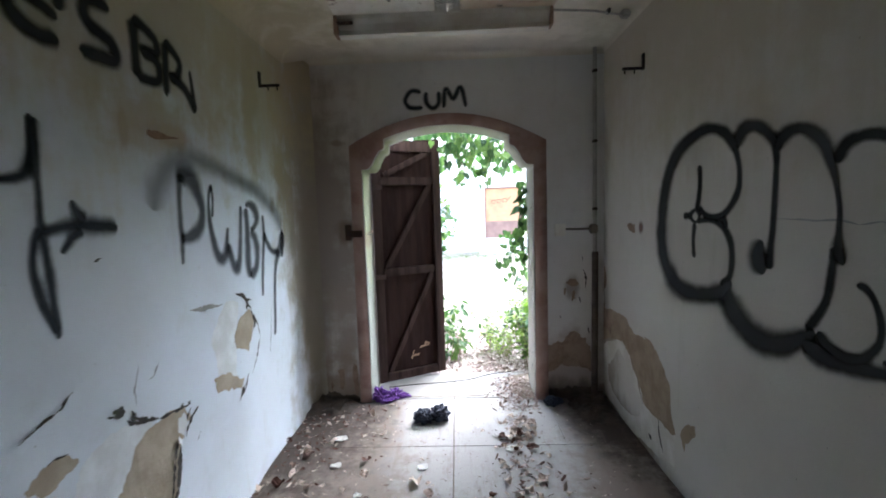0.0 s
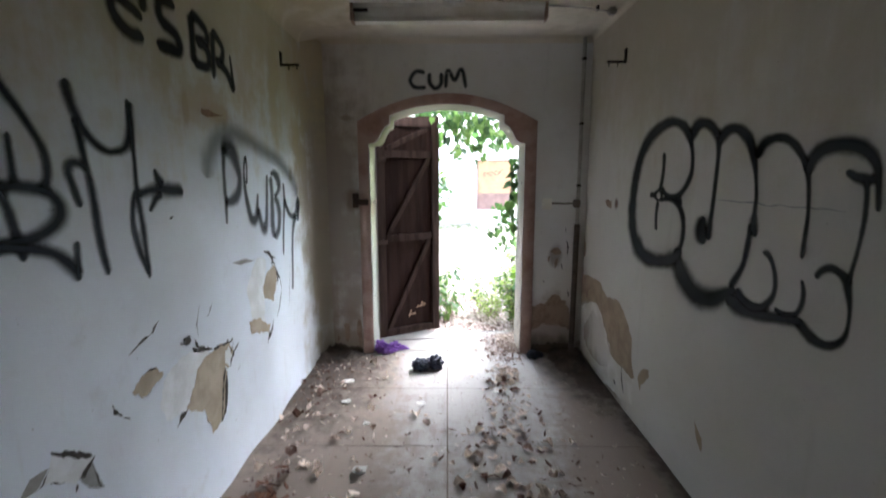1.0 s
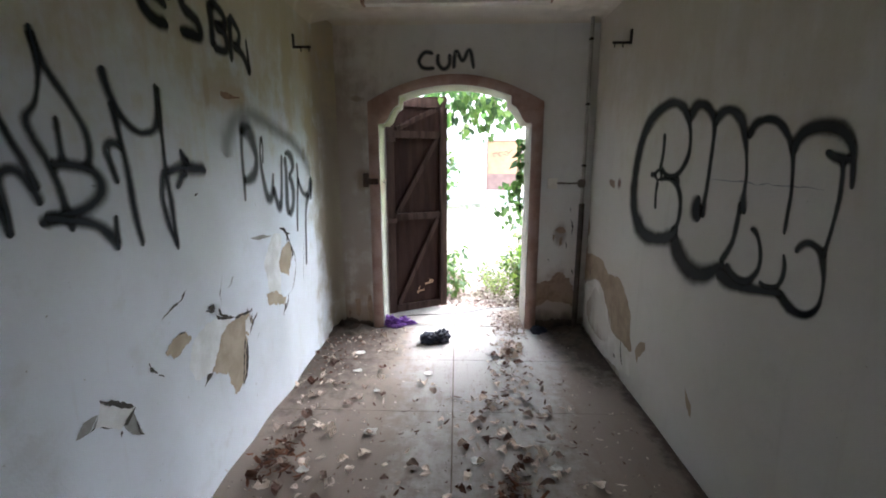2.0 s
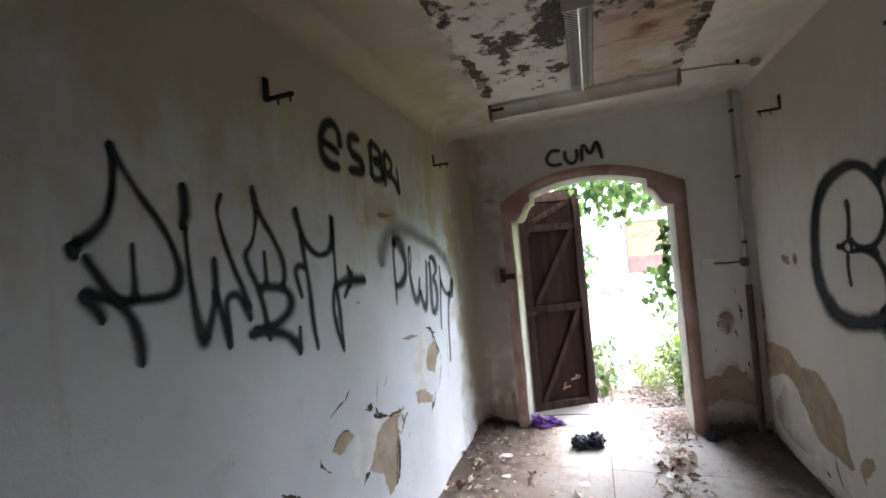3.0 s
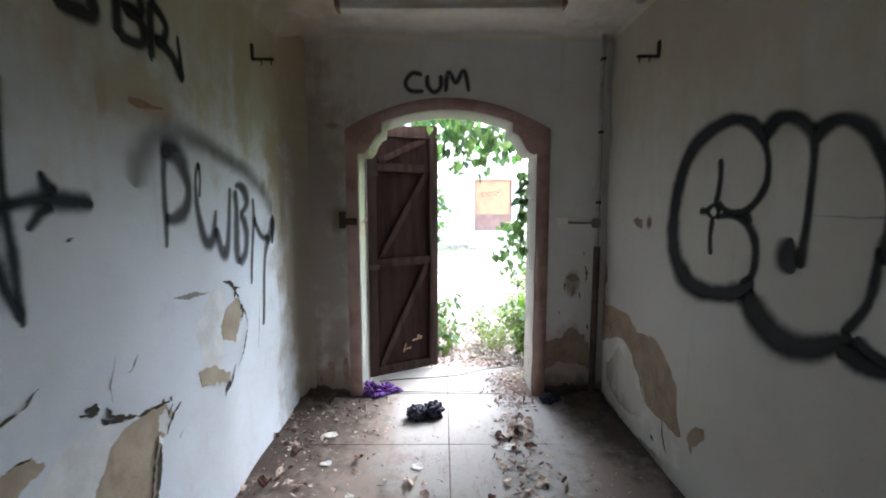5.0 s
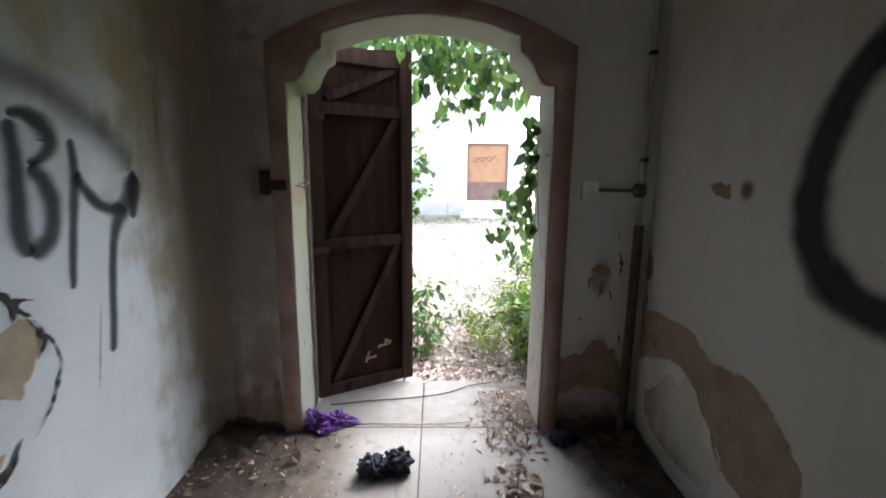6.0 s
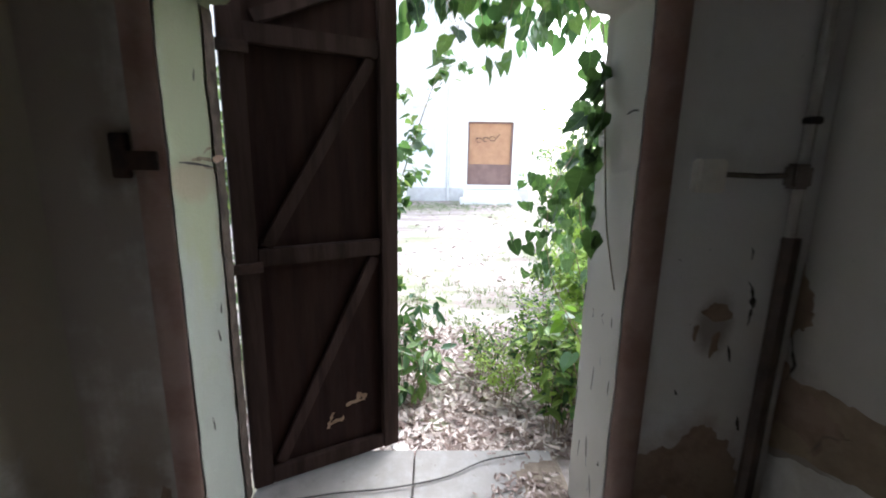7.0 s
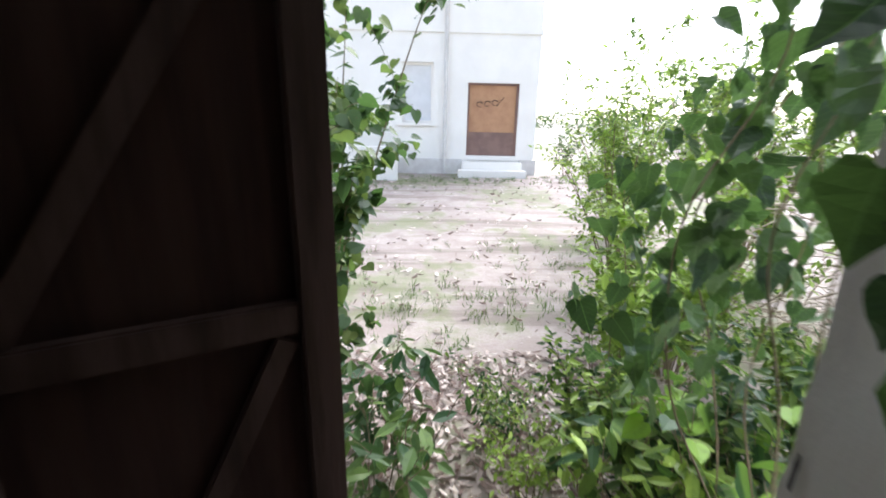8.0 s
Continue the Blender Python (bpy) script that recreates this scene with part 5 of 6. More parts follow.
big = tagged(new("peeling_patch"), "large patch of bare tan plaster with lifted cracked paint edges", "peeling paint")
patch("left", PALE, [(1.653, 0.810), (1.498, 0.865), (1.321, 0.828), (1.278, 0.710), (1.334, 0.616), (1.432, 0.593), (1.591, 0.699)], "", 0.0016, 0.018, name="worn_paint", parent=big)
patch("left", TAN, [(1.663, 0.798), (1.865, 0.771), (1.912, 0.707), (1.823, 0.624), (1.772, 0.410), (1.633, 0.365), (1.588, 0.519), (1.455, 0.593), (1.524, 0.682), (1.596, 0.771)], "", 0.0026, 0.016, name="bare_plaster", parent=big)
patch("left", PALE, [(1.817, 0.732), (1.866, 0.735), (1.890, 0.700), (1.854, 0.652), (1.806, 0.673)], "", 0.004, 0.012, name="loose_paint", parent=big)
for pts, w in (([(1.976, 0.728), (1.911, 0.697), (1.863, 0.636)], 0.016), ([(1.824, 0.621), (1.797, 0.525), (1.767, 0.423), (1.714, 0.384)], 0.022), ([(1.551, 0.903), (1.567, 0.863), (1.620, 0.824), (1.696, 0.806)], 0.016), ([(1.715, 1.033), (1.682, 0.989), (1.645, 0.983)], 0.007), ([(1.461, 0.596), (1.407, 0.589), (1.362, 0.566)], 0.022), ([(1.456, 0.937), (1.485, 0.924), (1.511, 0.914)], 0.026), ([(1.843, 0.785), (1.857, 0.776)], 0.024), ([(1.901, 0.779), (1.916, 0.759)], 0.024), ([(1.601, 1.063), (1.570, 0.975), (1.578, 0.906)], 0.004)):
    crack("left", pts, w, parent=big)
# more cracks, their dark ribbons also painting the shadow of the lifted edges
for pts, w in (([(1.434, 0.929), (1.481, 0.912), (1.503, 0.902)], 0.016), ([(1.515, 0.883), (1.545, 0.852), (1.590, 0.832), (1.640, 0.815)], 0.011), ([(1.69, 0.80), (1.771, 0.782), (1.84, 0.775), (1.905, 0.762)], 0.013), ([(1.918, 0.745), (1.875, 0.705), (1.827, 0.668)], 0.016), ([(1.822, 0.655), (1.785, 0.60), (1.762, 0.547), (1.738, 0.45), (1.72, 0.40)], 0.011)):
    crack("left", pts, w, parent=big)
flake("left", big, 1.825, 0.643, 0.035, 2.1, 0.012, 1)

mid = tagged(new("peeling_patch"), "small flaked patch showing tan plaster under white paint", "peeling paint")
patch("left", TAN, [(1.130, 0.845), (1.183, 0.886), (1.264, 0.885), (1.312, 0.848), (1.253, 0.816), (1.179, 0.794)], "", 0.0026, 0.014, name="bare_plaster", parent=mid)
crack("left", [(1.195, 0.892), (1.244, 0.889), (1.273, 0.885)], 0.006, parent=mid)

tall = tagged(new("peeling_patch"), "narrow peeled strip with a dark cracked edge below the painted letters", "peeling paint")
patch("left", PALE, [(2.127, 1.008), (2.277, 1.171), (2.422, 1.147), (2.367, 0.903), (2.313, 0.659), (2.169, 0.762)], "", 0.0016, 0.02, name="worn_paint", parent=tall)
patch("left", TAN, [(2.348, 0.955), (2.433, 1.052), (2.552, 1.076), (2.588, 0.995), (2.544, 0.906), (2.484, 0.825), (2.355, 0.896)], "", 0.0026, 0.012, name="bare_plaster", parent=tall)
patch("left", TAN, [(2.126, 0.796), (2.260, 0.787), (2.353, 0.709), (2.435, 0.694), (2.371, 0.644), (2.245, 0.689), (2.144, 0.725)], "", 0.0026, 0.014, name="bare_plaster", parent=tall)
for pts, w in (([(2.453, 1.182), (2.502, 1.133), (2.576, 1.120)], 0.014), ([(2.511, 1.119), (2.505, 1.073)], 0.03), ([(2.550, 1.064), (2.598, 0.980), (2.559, 0.927)], 0.016), ([(2.643, 0.856), (2.608, 0.799), (2.581, 0.747)], 0.014), ([(2.466, 0.708), (2.413, 0.628), (2.347, 0.597)], 0.016), ([(2.855, 1.017), (2.822, 0.842), (2.800, 0.695)], 0.005)):
    crack("left", pts, w, parent=tall)
# cracks here too double as painted shadow beside the peeled strip
for pts, w in (([(2.388, 1.192), (2.45, 1.178), (2.498, 1.158), (2.525, 1.10), (2.565, 1.07)], 0.016), ([(2.565, 1.06), (2.60, 1.0), (2.64, 0.93), (2.650, 0.866)], 0.008), ([(2.640, 0.84), (2.592, 0.753), (2.504, 0.689)], 0.007), ([(2.42, 0.66), (2.375, 0.63), (2.338, 0.585)], 0.015)):
    crack("left", pts, w, parent=tall)
crack("left", [(1.961, 1.194), (2.092, 1.180), (2.243, 1.161)], 0.02, "faint grey scuff under the painted letters", material=SCUFF)

crack("left", [(1.304, 1.080), (1.257, 1.042), (1.206, 1.033), (1.121, 0.993)], 0.009)
crack("left", [(1.025, 0.855), (1.031, 0.821), (1.065, 0.792)], 0.012)
crack("left", [(1.064, 0.782), (1.093, 0.757)], 0.008)
crack("left", [(1.447, 1.490), (1.486, 1.498)], 0.012)
crack("left", [(1.940, 0.571), (1.980, 0.599)], 0.008)
patch("left", RUSTMARK, [(1.777, 1.995), (1.831, 2.004), (1.908, 1.995), (1.993, 2.001), (1.941, 1.984), (1.814, 1.969), (1.774, 1.972)], "rusty brown smear on the plaster wall", category="wall damage", jag=0.008)
low = tagged(new("peeling_patch"), "sagging flap of loose paint with a dark torn edge", "peeling paint")
patch("left", SCUFF, [(0.750, 0.794), (0.706, 0.754), (0.651, 0.764), (0.691, 0.807)], "", 0.002, 0.005, name="bare_plaster", parent=low)
patch("left", SCUFF, [(0.903, 0.726), (0.918, 0.658), (0.940, 0.592), (0.883, 0.629), (0.855, 0.679)], "", 0.002, 0.005, name="bare_plaster", parent=low)
patch("left", PALE, [(0.770, 0.828), (0.909, 0.722), (0.869, 0.690), (0.839, 0.682), (0.790, 0.713), (0.728, 0.759)], "", 0.0035, 0.006, name="loose_paint", parent=low)
for pts, w in (([(0.763, 0.838), (0.836, 0.781), (0.915, 0.727)], 0.018), ([(0.923, 0.723), (0.869, 0.692), (0.850, 0.685)], 0.016), ([(0.842, 0.675), (0.834, 0.650)], 0.016), ([(0.750, 0.794), (0.724, 0.763), (0.706, 0.754)], 0.004), ([(0.903, 0.726), (0.921, 0.613), (0.940, 0.592)], 0.005), ([(0.749, 0.741), (0.797, 0.710)], 0.006)):
    crack("left", pts, w, parent=low)

crack("right", [(1.677, 1.558), (1.415, 1.555), (1.153, 1.552), (0.965, 1.552)], 0.006, "faint scratched line across the wall", material=SCUFF, lift=0.001)
rp = tagged(new("peeling_patch"), "broad band of bare tan plaster low on the wall", "peeling paint")
patch("right", BROWNPLASTER, [(3.768, 0.761), (3.431, 0.808), (3.138, 0.817), (2.984, 0.726), (2.810, 0.758), (2.669, 0.728), (2.534, 0.632), (2.470, 0.578), (2.462, 0.440), (2.404, 0.319), (2.475, 0.289), (2.599, 0.306), (2.803, 0.291), (2.891, 0.391), (3.047, 0.546), (3.206, 0.619), (3.474, 0.559), (3.754, 0.449)], "", jag=0.014, name="bare_plaster", parent=rp)
patch("right", OLDWASH, [(3.753, 0.418), (3.506, 0.521), (3.270, 0.612), (3.077, 0.561), (2.910, 0.455), (2.856, 0.312), (2.599, 0.306), (2.404, 0.319), (2.417, 0.118), (2.656, 0.051), (3.011, 0.011), (3.264, 0.009), (3.738, 0.057)], "", 0.0018, 0.012, name="worn_paint", parent=rp)
for pts, w, m in (([(2.946, 0.488), (2.902, 0.387), (2.840, 0.297)], 0.012, SOIL), ([(2.599, 0.306), (2.597, 0.220), (2.547, 0.119)], 0.016, CRACK), ([(2.753, 0.143), (2.726, 0.133), (2.700, 0.126)], 0.024, CRACK), ([(2.844, 0.761), (2.748, 0.754), (2.663, 0.728)], 0.009, RUSTMARK), ([(3.614, 0.922), (3.579, 0.829), (3.597, 0.766)], 0.012, CRACK), ([(3.340, 0.722), (3.423, 0.668), (3.462, 0.584)], 0.006, SOIL)):
    crack("right", pts, w, parent=rp, material=m)
patch("right", DAMP, [(3.773, 0.886), (3.665, 0.868), (3.577, 0.788), (3.480, 0.770), (3.361, 0.711), (3.442, 0.605), (3.570, 0.622), (3.757, 0.512)], "", 0.0032, 0.02, name="damp_patch", parent=rp)
spot = tagged(new("peeling_patch"), "hand-sized damp stain of bare plaster", "peeling paint")
patch("right", BROWNPLASTER, [(2.353, 0.347), (2.295, 0.429), (2.190, 0.468), (2.199, 0.408), (2.298, 0.312), (2.309, 0.267)], "", name="bare_plaster", parent=spot)
patch("right", BROWNPLASTER, [(1.667, 0.436), (1.644, 0.355), (1.590, 0.295), (1.582, 0.377)], "", name="bare_plaster", parent=spot)
patch("right", DAMP, [(3.125, 1.481), (3.065, 1.496), (2.992, 1.49), (2.995, 1.436), (3.044, 1.442), (3.096, 1.457)], "rust-red chipped hole in the wall", category="wall damage", jag=0.016)
patch("right", DAMP, [(3.742, 1.179), (3.635, 1.172), (3.568, 1.080), (3.531, 0.977), (3.594, 0.943), (3.665, 0.847), (3.772, 0.865), (3.783, 1.126)], "grey-brown scuffed plaster beside the corner pipe", category="wall damage", jag=0.02)
ep = tagged(new("peeling_patch"), "brown damp tide mark low on the end wall", "peeling paint")
patch("end", DAMP, [(0.85, 0.462), (0.978, 0.5), (1.076, 0.597), (1.164, 0.515), (1.22, 0.398), (1.225, 0.25), (1.069, 0.28), (0.954, 0.295), (0.855, 0.221)], "", 0.0026, 0.02, name="bare_plaster", parent=ep)
patch("end", DARKSOIL, [(0.86, 0.06), (0.93, 0.10), (0.987, 0.085), (1.08, 0.12), (1.17, 0.09), (1.235, 0.11), (1.24, -0.01), (0.86, -0.01)], "", 0.003, 0.02, name="soot", parent=ep)
chipped = tagged(new("scuffed_plaster"), "brown scuffed chips in the end wall plaster", "wall damage")
for pts in ([(1.01, 1.0), (1.05, 1.03), (1.10, 1.02), (1.11, 0.97), (1.05, 0.96)], [(1.06, 0.91), (1.08, 0.93), (1.09, 0.86), (1.065, 0.83)], [(0.99, 0.94), (1.01, 0.95), (1.0, 0.88)]):
    patch("end", DAMP, pts, "", 0.0026, 0.009, name="bare_plaster", parent=chipped)
for pts, w in (([(1.15, 1.1), (1.18, 1.02), (1.17, 0.95)], 0.012), ([(1.12, 0.88), (1.13, 0.82)], 0.02), ([(0.96, 0.72), (0.965, 0.70)], 0.012), ([(1.14, 1.22), (1.15, 1.17)], 0.014), ([(1.19, 0.62), (1.2, 0.56)], 0.016)):
    crack("end", pts, w)
el = tagged(new("peeling_patch"), "brown damp-stained plaster at the foot of the wall", "peeling paint")
for pts in ([(-0.934, 0.285), (-0.89, 0.303), (-0.872, 0.185), (-0.895, 0.106), (-0.925, 0.133)], [(-0.792, 0.343), (-0.765, 0.33), (-0.767, 0.053), (-0.793, 0.067), (-0.808, 0.185)], [(-1.0, 0.199), (-0.97, 0.159), (-0.987, 0.106)]):
    patch("end", DAMP, pts, "", 0.0026, 0.014, name="bare_plaster", parent=el)
patch("end", DARKSOIL, [(-1.16, 0.12), (-1.08, 0.09), (-0.98, 0.10), (-0.901, 0.067), (-0.84, 0.08), (-0.765, 0.053), (-0.765, -0.01), (-1.16, -0.01)], "", 0.003, 0.02, name="soot", parent=el)

# marks on the door reveal
def reveal_mark(x, pts, width, material=CRACK):
    """A chip or scratch on the doorway's side: pts run along y and z."""
    line = spline([(a, b, 0) for a, b in pts], 6)
    vs, fs = [], []
    for i, p in enumerate(line):
        way = (line[min(i + 1, len(line) - 1)] - line[max(i - 1, 0)]).normalized()
        half = width * 0.5 * (0.3 + 0.7 * math.sin(math.pi * (i + 0.5) / len(line))) * (1 + 0.7 * noise.noise(Vector((p.x * 50, p.y * 50, 2))))
        for d in (-1, 1):
            vs.append((x, p.x - way.y * half * d, p.y + way.x * half * d))
        if i:
            fs.append((2 * i - 2, 2 * i - 1, 2 * i + 1, 2 * i))
    return tagged(raw("chip", vs, fs, material, lining), "dark chip in the limewash")


for pts, w in (([(3.93, 0.46), (3.925, 0.56)], 0.016), ([(3.785, 0.62), (3.775, 0.72)], 0.014), ([(3.935, 0.93), (3.932, 1.0)], 0.018), ([(3.77, 0.34), (3.785, 0.42)], 0.02), ([(3.64, 0.68), (3.635, 0.74)], 0.012), ([(3.625, 1.621), (3.66, 1.625), (3.71, 1.617)], 0.014), ([(3.86, 0.28), (3.85, 0.36)], 0.015), ([(3.7, 0.22), (3.72, 0.3)], 0.016)):
    reveal_mark(JR - 0.0165, pts, w * 0.6)
r = random.Random(41)
for _ in range(9):
    y, z, dy, dz = r.uniform(3.65, 3.93), r.uniform(0.08, 1.05), r.gauss(0, 0.012), r.uniform(0.012, 0.045)
    reveal_mark(JR - 0.0165, [(y, z), (y + dy, z + dz / 2), (y + dy * 0.4, z + dz)], r.uniform(0.004, 0.010), r.choice((CRACK, DAMP, SCUFF)))
for pts, w in (([(3.65, 1.447), (3.74, 1.441), (3.86, 1.426)], 0.008), ([(3.8, 0.80), (3.785, 0.85)], 0.012), ([(3.82, 0.90), (3.825, 0.94)], 0.012), ([(3.7, 0.5), (3.69, 0.56)], 0.01), ([(3.78, 1.7), (3.79, 1.74)], 0.01)):
    reveal_mark(JL + 0.0165, pts, w)
for pts, w in (([(3.72, 1.452), (3.79, 1.457), (3.87, 1.447)], 0.014), ([(3.80, 1.47), (3.83, 1.488), (3.885, 1.492)], 0.009), ([(3.79, 1.431), (3.84, 1.424), (3.89, 1.42)], 0.010)):
    reveal_mark(JL + 0.0155, pts, w, OCHRESTAIN)
reveal_mark(JL + 0.0155, [(3.86, 1.45), (3.90, 1.455), (3.945, 1.46)], 0.022, RUSTMARK)



def worn_edge():
    """The jamb's outer edge, knocked back to dark brown plaster, with a ragged inner line."""
    vs, fs = [], []
    for i in range(161):
        z = 0.02 + 1.93 * i / 160
        rag = 0.012 * noise.noise(Vector((z * 5, 1, 4))) + 0.009 * noise.noise(Vector((z * 21, 2, 4))) + 0.005 * noise.noise(Vector((z * 60, 3, 4)))
        out = 0.006 * noise.noise(Vector((z * 30, 7, 1)))
        vs += [(JL + 0.0152, 3.885 - 0.012 * (z > 1.6) + rag, z), (JL + 0.0152, 3.945, z), (JL + 0.006 + out, 3.968 + out, z), (JL - 0.01, 3.970, z)]
        if i:
            fs += [(4 * i - 4 + j, 4 * i - 3 + j, 4 * i + 1 + j, 4 * i + j) for j in range(3)]
    return tagged(raw("worn_edge", vs, fs, EDGEBROWN, lining), "dark brown worn outer edge of the jamb")


worn_edge()

# ---- ceiling ----
mouldy = tagged(new("mouldy_ceiling_patch"), "rectangle of flaking ceiling with black mould and rusty water stains", "ceiling damage")


def blotch(n, l, c, x, y, sx, sy):
    """1 at the centre of an ellipse on the ceiling, falling to 0 at its rim."""
    mp = n.new("ShaderNodeMapping")
    mp.vector_type = "TEXTURE"
    mp.inputs["Location"].default_value, mp.inputs["Scale"].default_value = (x, y, ZC), (sx, sy, 9)
    l.new(c, mp.inputs[0])
    ln = n.new("ShaderNodeVectorMath")
    ln.operation = "LENGTH"
    l.new(mp.outputs[0], ln.inputs[0])
    return ramp(n, l, ln.outputs["Value"], 0.1, 1.0, 1.0, 0.0)


def ceiling_panel_material():
    """Old ceiling skin: off-white left, rusty right, with black mould in clusters where it has spread."""
    m, n, l, p = shader("mouldy_ceiling")
    c = coords(n)
    mid, fine = noise_of(n, l, c, 7, 8, 0.7), noise_of(n, l, c, 80, 3)
    sep = n.new("ShaderNodeSeparateXYZ")
    l.new(c, sep.inputs[0])
    col = mix(n, l, ramp(n, l, mid, 0.4, 0.7), (0.91, 0.87, 0.80), (0.81, 0.76, 0.68))
    rust = times(n, l, ramp(n, l, sep.outputs[0], 0.06, 0.30), ramp(n, l, noise_of(n, l, c, 2.2, 6), 0.26, 0.5))
    col = mix(n, l, times(n, l, rust, 0.85), col, (0.62, 0.46, 0.31))
    streaks = noise_of(n, l, c, 4.5, 5, 0.6, stretch=(0.6, 1.6, 1))
    col = mix(n, l, times(n, l, rust, ramp(n, l, streaks, 0.5, 0.66, 0.0, 0.6)), col, (0.36, 0.19, 0.10))
    spot = times(n, l, blotch(n, l, c, 0.46, 2.05, 0.12, 0.16), ramp(n, l, mid, 0.4, 0.55))
    col = mix(n, l, spot, col, (0.27, 0.10, 0.04))
    crowd = blotch(n, l, c, -0.02, 1.75, 0.26, 0.55)
    for x, y, sx, sy, heavy in ((-0.55, 1.3, 0.13, 0.5, 0.8), (-0.33, 1.8, 0.26, 0.5, 0.72), (-0.56, 2.2, 0.08, 0.8, 0.9), (-0.30, 2.25, 0.16, 0.25, 0.6), (0.40, 1.70, 0.34, 0.30, 0.7), (0.74, 2.15, 0.14, 0.65, 0.8), (-0.08, 2.4, 0.26, 0.36, 0.5), (0.05, 1.0, 0.6, 0.35, 0.6)):
        crowd = times(n, l, crowd, times(n, l, blotch(n, l, c, x, y, sx, sy), heavy), "MAXIMUM")
    grain = times(n, l, times(n, l, noise_of(n, l, c, 10, 9, 0.62), 0.84), times(n, l, noise_of(n, l, c, 31, 6, 0.7), 0.16), "ADD")
    smear = times(n, l, blotch(n, l, c, 0.56, 1.75, 0.36, 0.42), ramp(n, l, noise_of(n, l, c, 6, 6, stretch=(0.6, 1.5, 1)), 0.38, 0.6))
    col = mix(n, l, times(n, l, smear, 0.75), col, (0.20, 0.115, 0.065))
    felt = times(n, l, grain, times(n, l, crowd, 0.235), "ADD")
    col = mix(n, l, ramp(n, l, felt, 0.59, 0.645, 0.0, 0.6), col, (0.38, 0.31, 0.235))
    soot = mix(n, l, ramp(n, l, noise_of(n, l, c, 60, 5, 0.7), 0.4, 0.62), (0.045, 0.038, 0.033), (0.19, 0.155, 0.125))
    col = mix(n, l, ramp(n, l, felt, 0.635, 0.665), col, soot)
    l.new(col, p.inputs["Base Color"])
    p.inputs["Roughness"].default_value = 0.9
    bumped(n, l, p, times(n, l, grain, times(n, l, fine, 0.3), "ADD"), 0.8, 0.02)
    return m


def torn_panel(x0, x1, y0, y1, lift):
    """A sheet of old ceiling skin with torn, uneven edges."""
    nx, ny = 46, 70
    vs, fs = [], []
    for i in range(nx + 1):
        for j in range(ny + 1):
            s, t = i / nx, j / ny
            y = y0 + (y1 - y0) * t
            torn = [0.03 * noise.noise(Vector((k * 7, y * 4, 2))) + 0.022 * noise.noise(Vector((k * 7, y * 13, 5))) + 0.012 * noise.noise(Vector((k * 7, y * 37, 8))) for k in (1, 2)]
            a, b = x0 + 0.055 * (1 - t) + torn[0], x1 + 0.03 * (1 - t) + torn[1]
            vs.append(on_wall("ceiling", a + (b - a) * s, y, lift + 0.003 * noise.noise(Vector((s * 9, y * 7, 1)))))
    for i in range(nx):
        for j in range(ny):
            q = i * (ny + 1) + j
            fs.append((q, q + 1, q + ny + 2, q + ny + 1))
    return vs, fs


raw("plasterboard", *torn_panel(-0.615, 0.755, 0.6, 2.83, 0.009), ceiling_panel_material(), mouldy, "", True)
r = random.Random(33)
for k in range(30):
    side = k % 3
    u = (-0.58, 0.02, 0.74)[side] + r.uniform(-0.03, 0.07) * (1 if side < 2 else -1)
    flake("ceiling", mouldy, u, r.uniform(0.95, 2.75), r.uniform(0.03, 0.085), r.uniform(0, 6.28), r.uniform(0.015, 0.035), 300 + k, FLAKE)
# the batten light across the room
batten = tagged(new("batten_light"), "old white fluorescent batten with rusty ends and no tube", "ceiling light")
def trough(x0, x1):
    """The fitting's shallow reflector, hollow towards the room, with a rolled lip along its lower edge."""
    front = [(2.838, -0.006), (2.842, -0.03), (2.862, -0.055), (2.878, -0.085), (2.876, -0.106), (2.866, -0.116)]
    section = front + [(2.872, -0.122), (2.93, -0.122), (2.95, -0.004)]
    bm = bmesh.new()
    ends = [[bm.verts.new((x, y, ZC + z)) for y, z in section] for x in (x0, x1)]
    k = len(section)
    for i in range(k):
        bm.faces.new((ends[0][i], ends[0][(i + 1) % k], ends[1][(i + 1) % k], ends[1][i]))
    bm.faces.new(ends[0])
    bm.faces.new(ends[1][::-1])
    bmesh.ops.recalc_face_normals(bm, faces=bm.faces)
    return bm


part("body", trough(-0.6, 0.735), ENAMEL, batten)
part("lip", tube([(-0.598, 2.866, ZC - 0.118), (0.733, 2.866, ZC - 0.114)], 0.006), ENAMEL, batten, "pale rolled lip")
part("end_cap", box((-0.624, 2.832, ZC - 0.124), (-0.601, 2.93, ZC - 0.002), 0.004), RUSTMARK, batten, "rusty end cap")
part("end_cap", box((0.736, 2.834, ZC - 0.112), (0.756, 2.93, ZC - 0.002), 0.004), RUSTMARK, batten, "rusty end cap")
part("lamp_holder", box((-0.6005, 2.826, ZC - 0.062), (-0.50, 2.85, ZC - 0.046), 0.003), RUST, batten)

louvre = tagged(new("louvre_light"), "hanging fluorescent fitting with a ribbed metal louvre", "ceiling light")
LX, LY0, LY1 = 0.098, 1.47, 2.60
part("tray", box((LX - 0.061, LY0 + 0.01, ZC - 0.078), (LX + 0.061, LY1 - 0.01, ZC - 0.0505), 0.002), BLACKIRON, louvre, "dark inner tray")
part("housing", box((LX - 0.065, LY0 - 0.32, ZC - 0.05), (LX + 0.065, LY1, ZC - 0.012), 0.006), RUST, louvre, "rust-brown steel housing")
for side in (-1, 1):
    part("side", box((LX + min(side * 0.0651, side * 0.069), LY0, ZC - 0.086), (LX + max(side * 0.0651, side * 0.069), LY1, ZC - 0.052), 0.001), BLACKIRON, louvre)
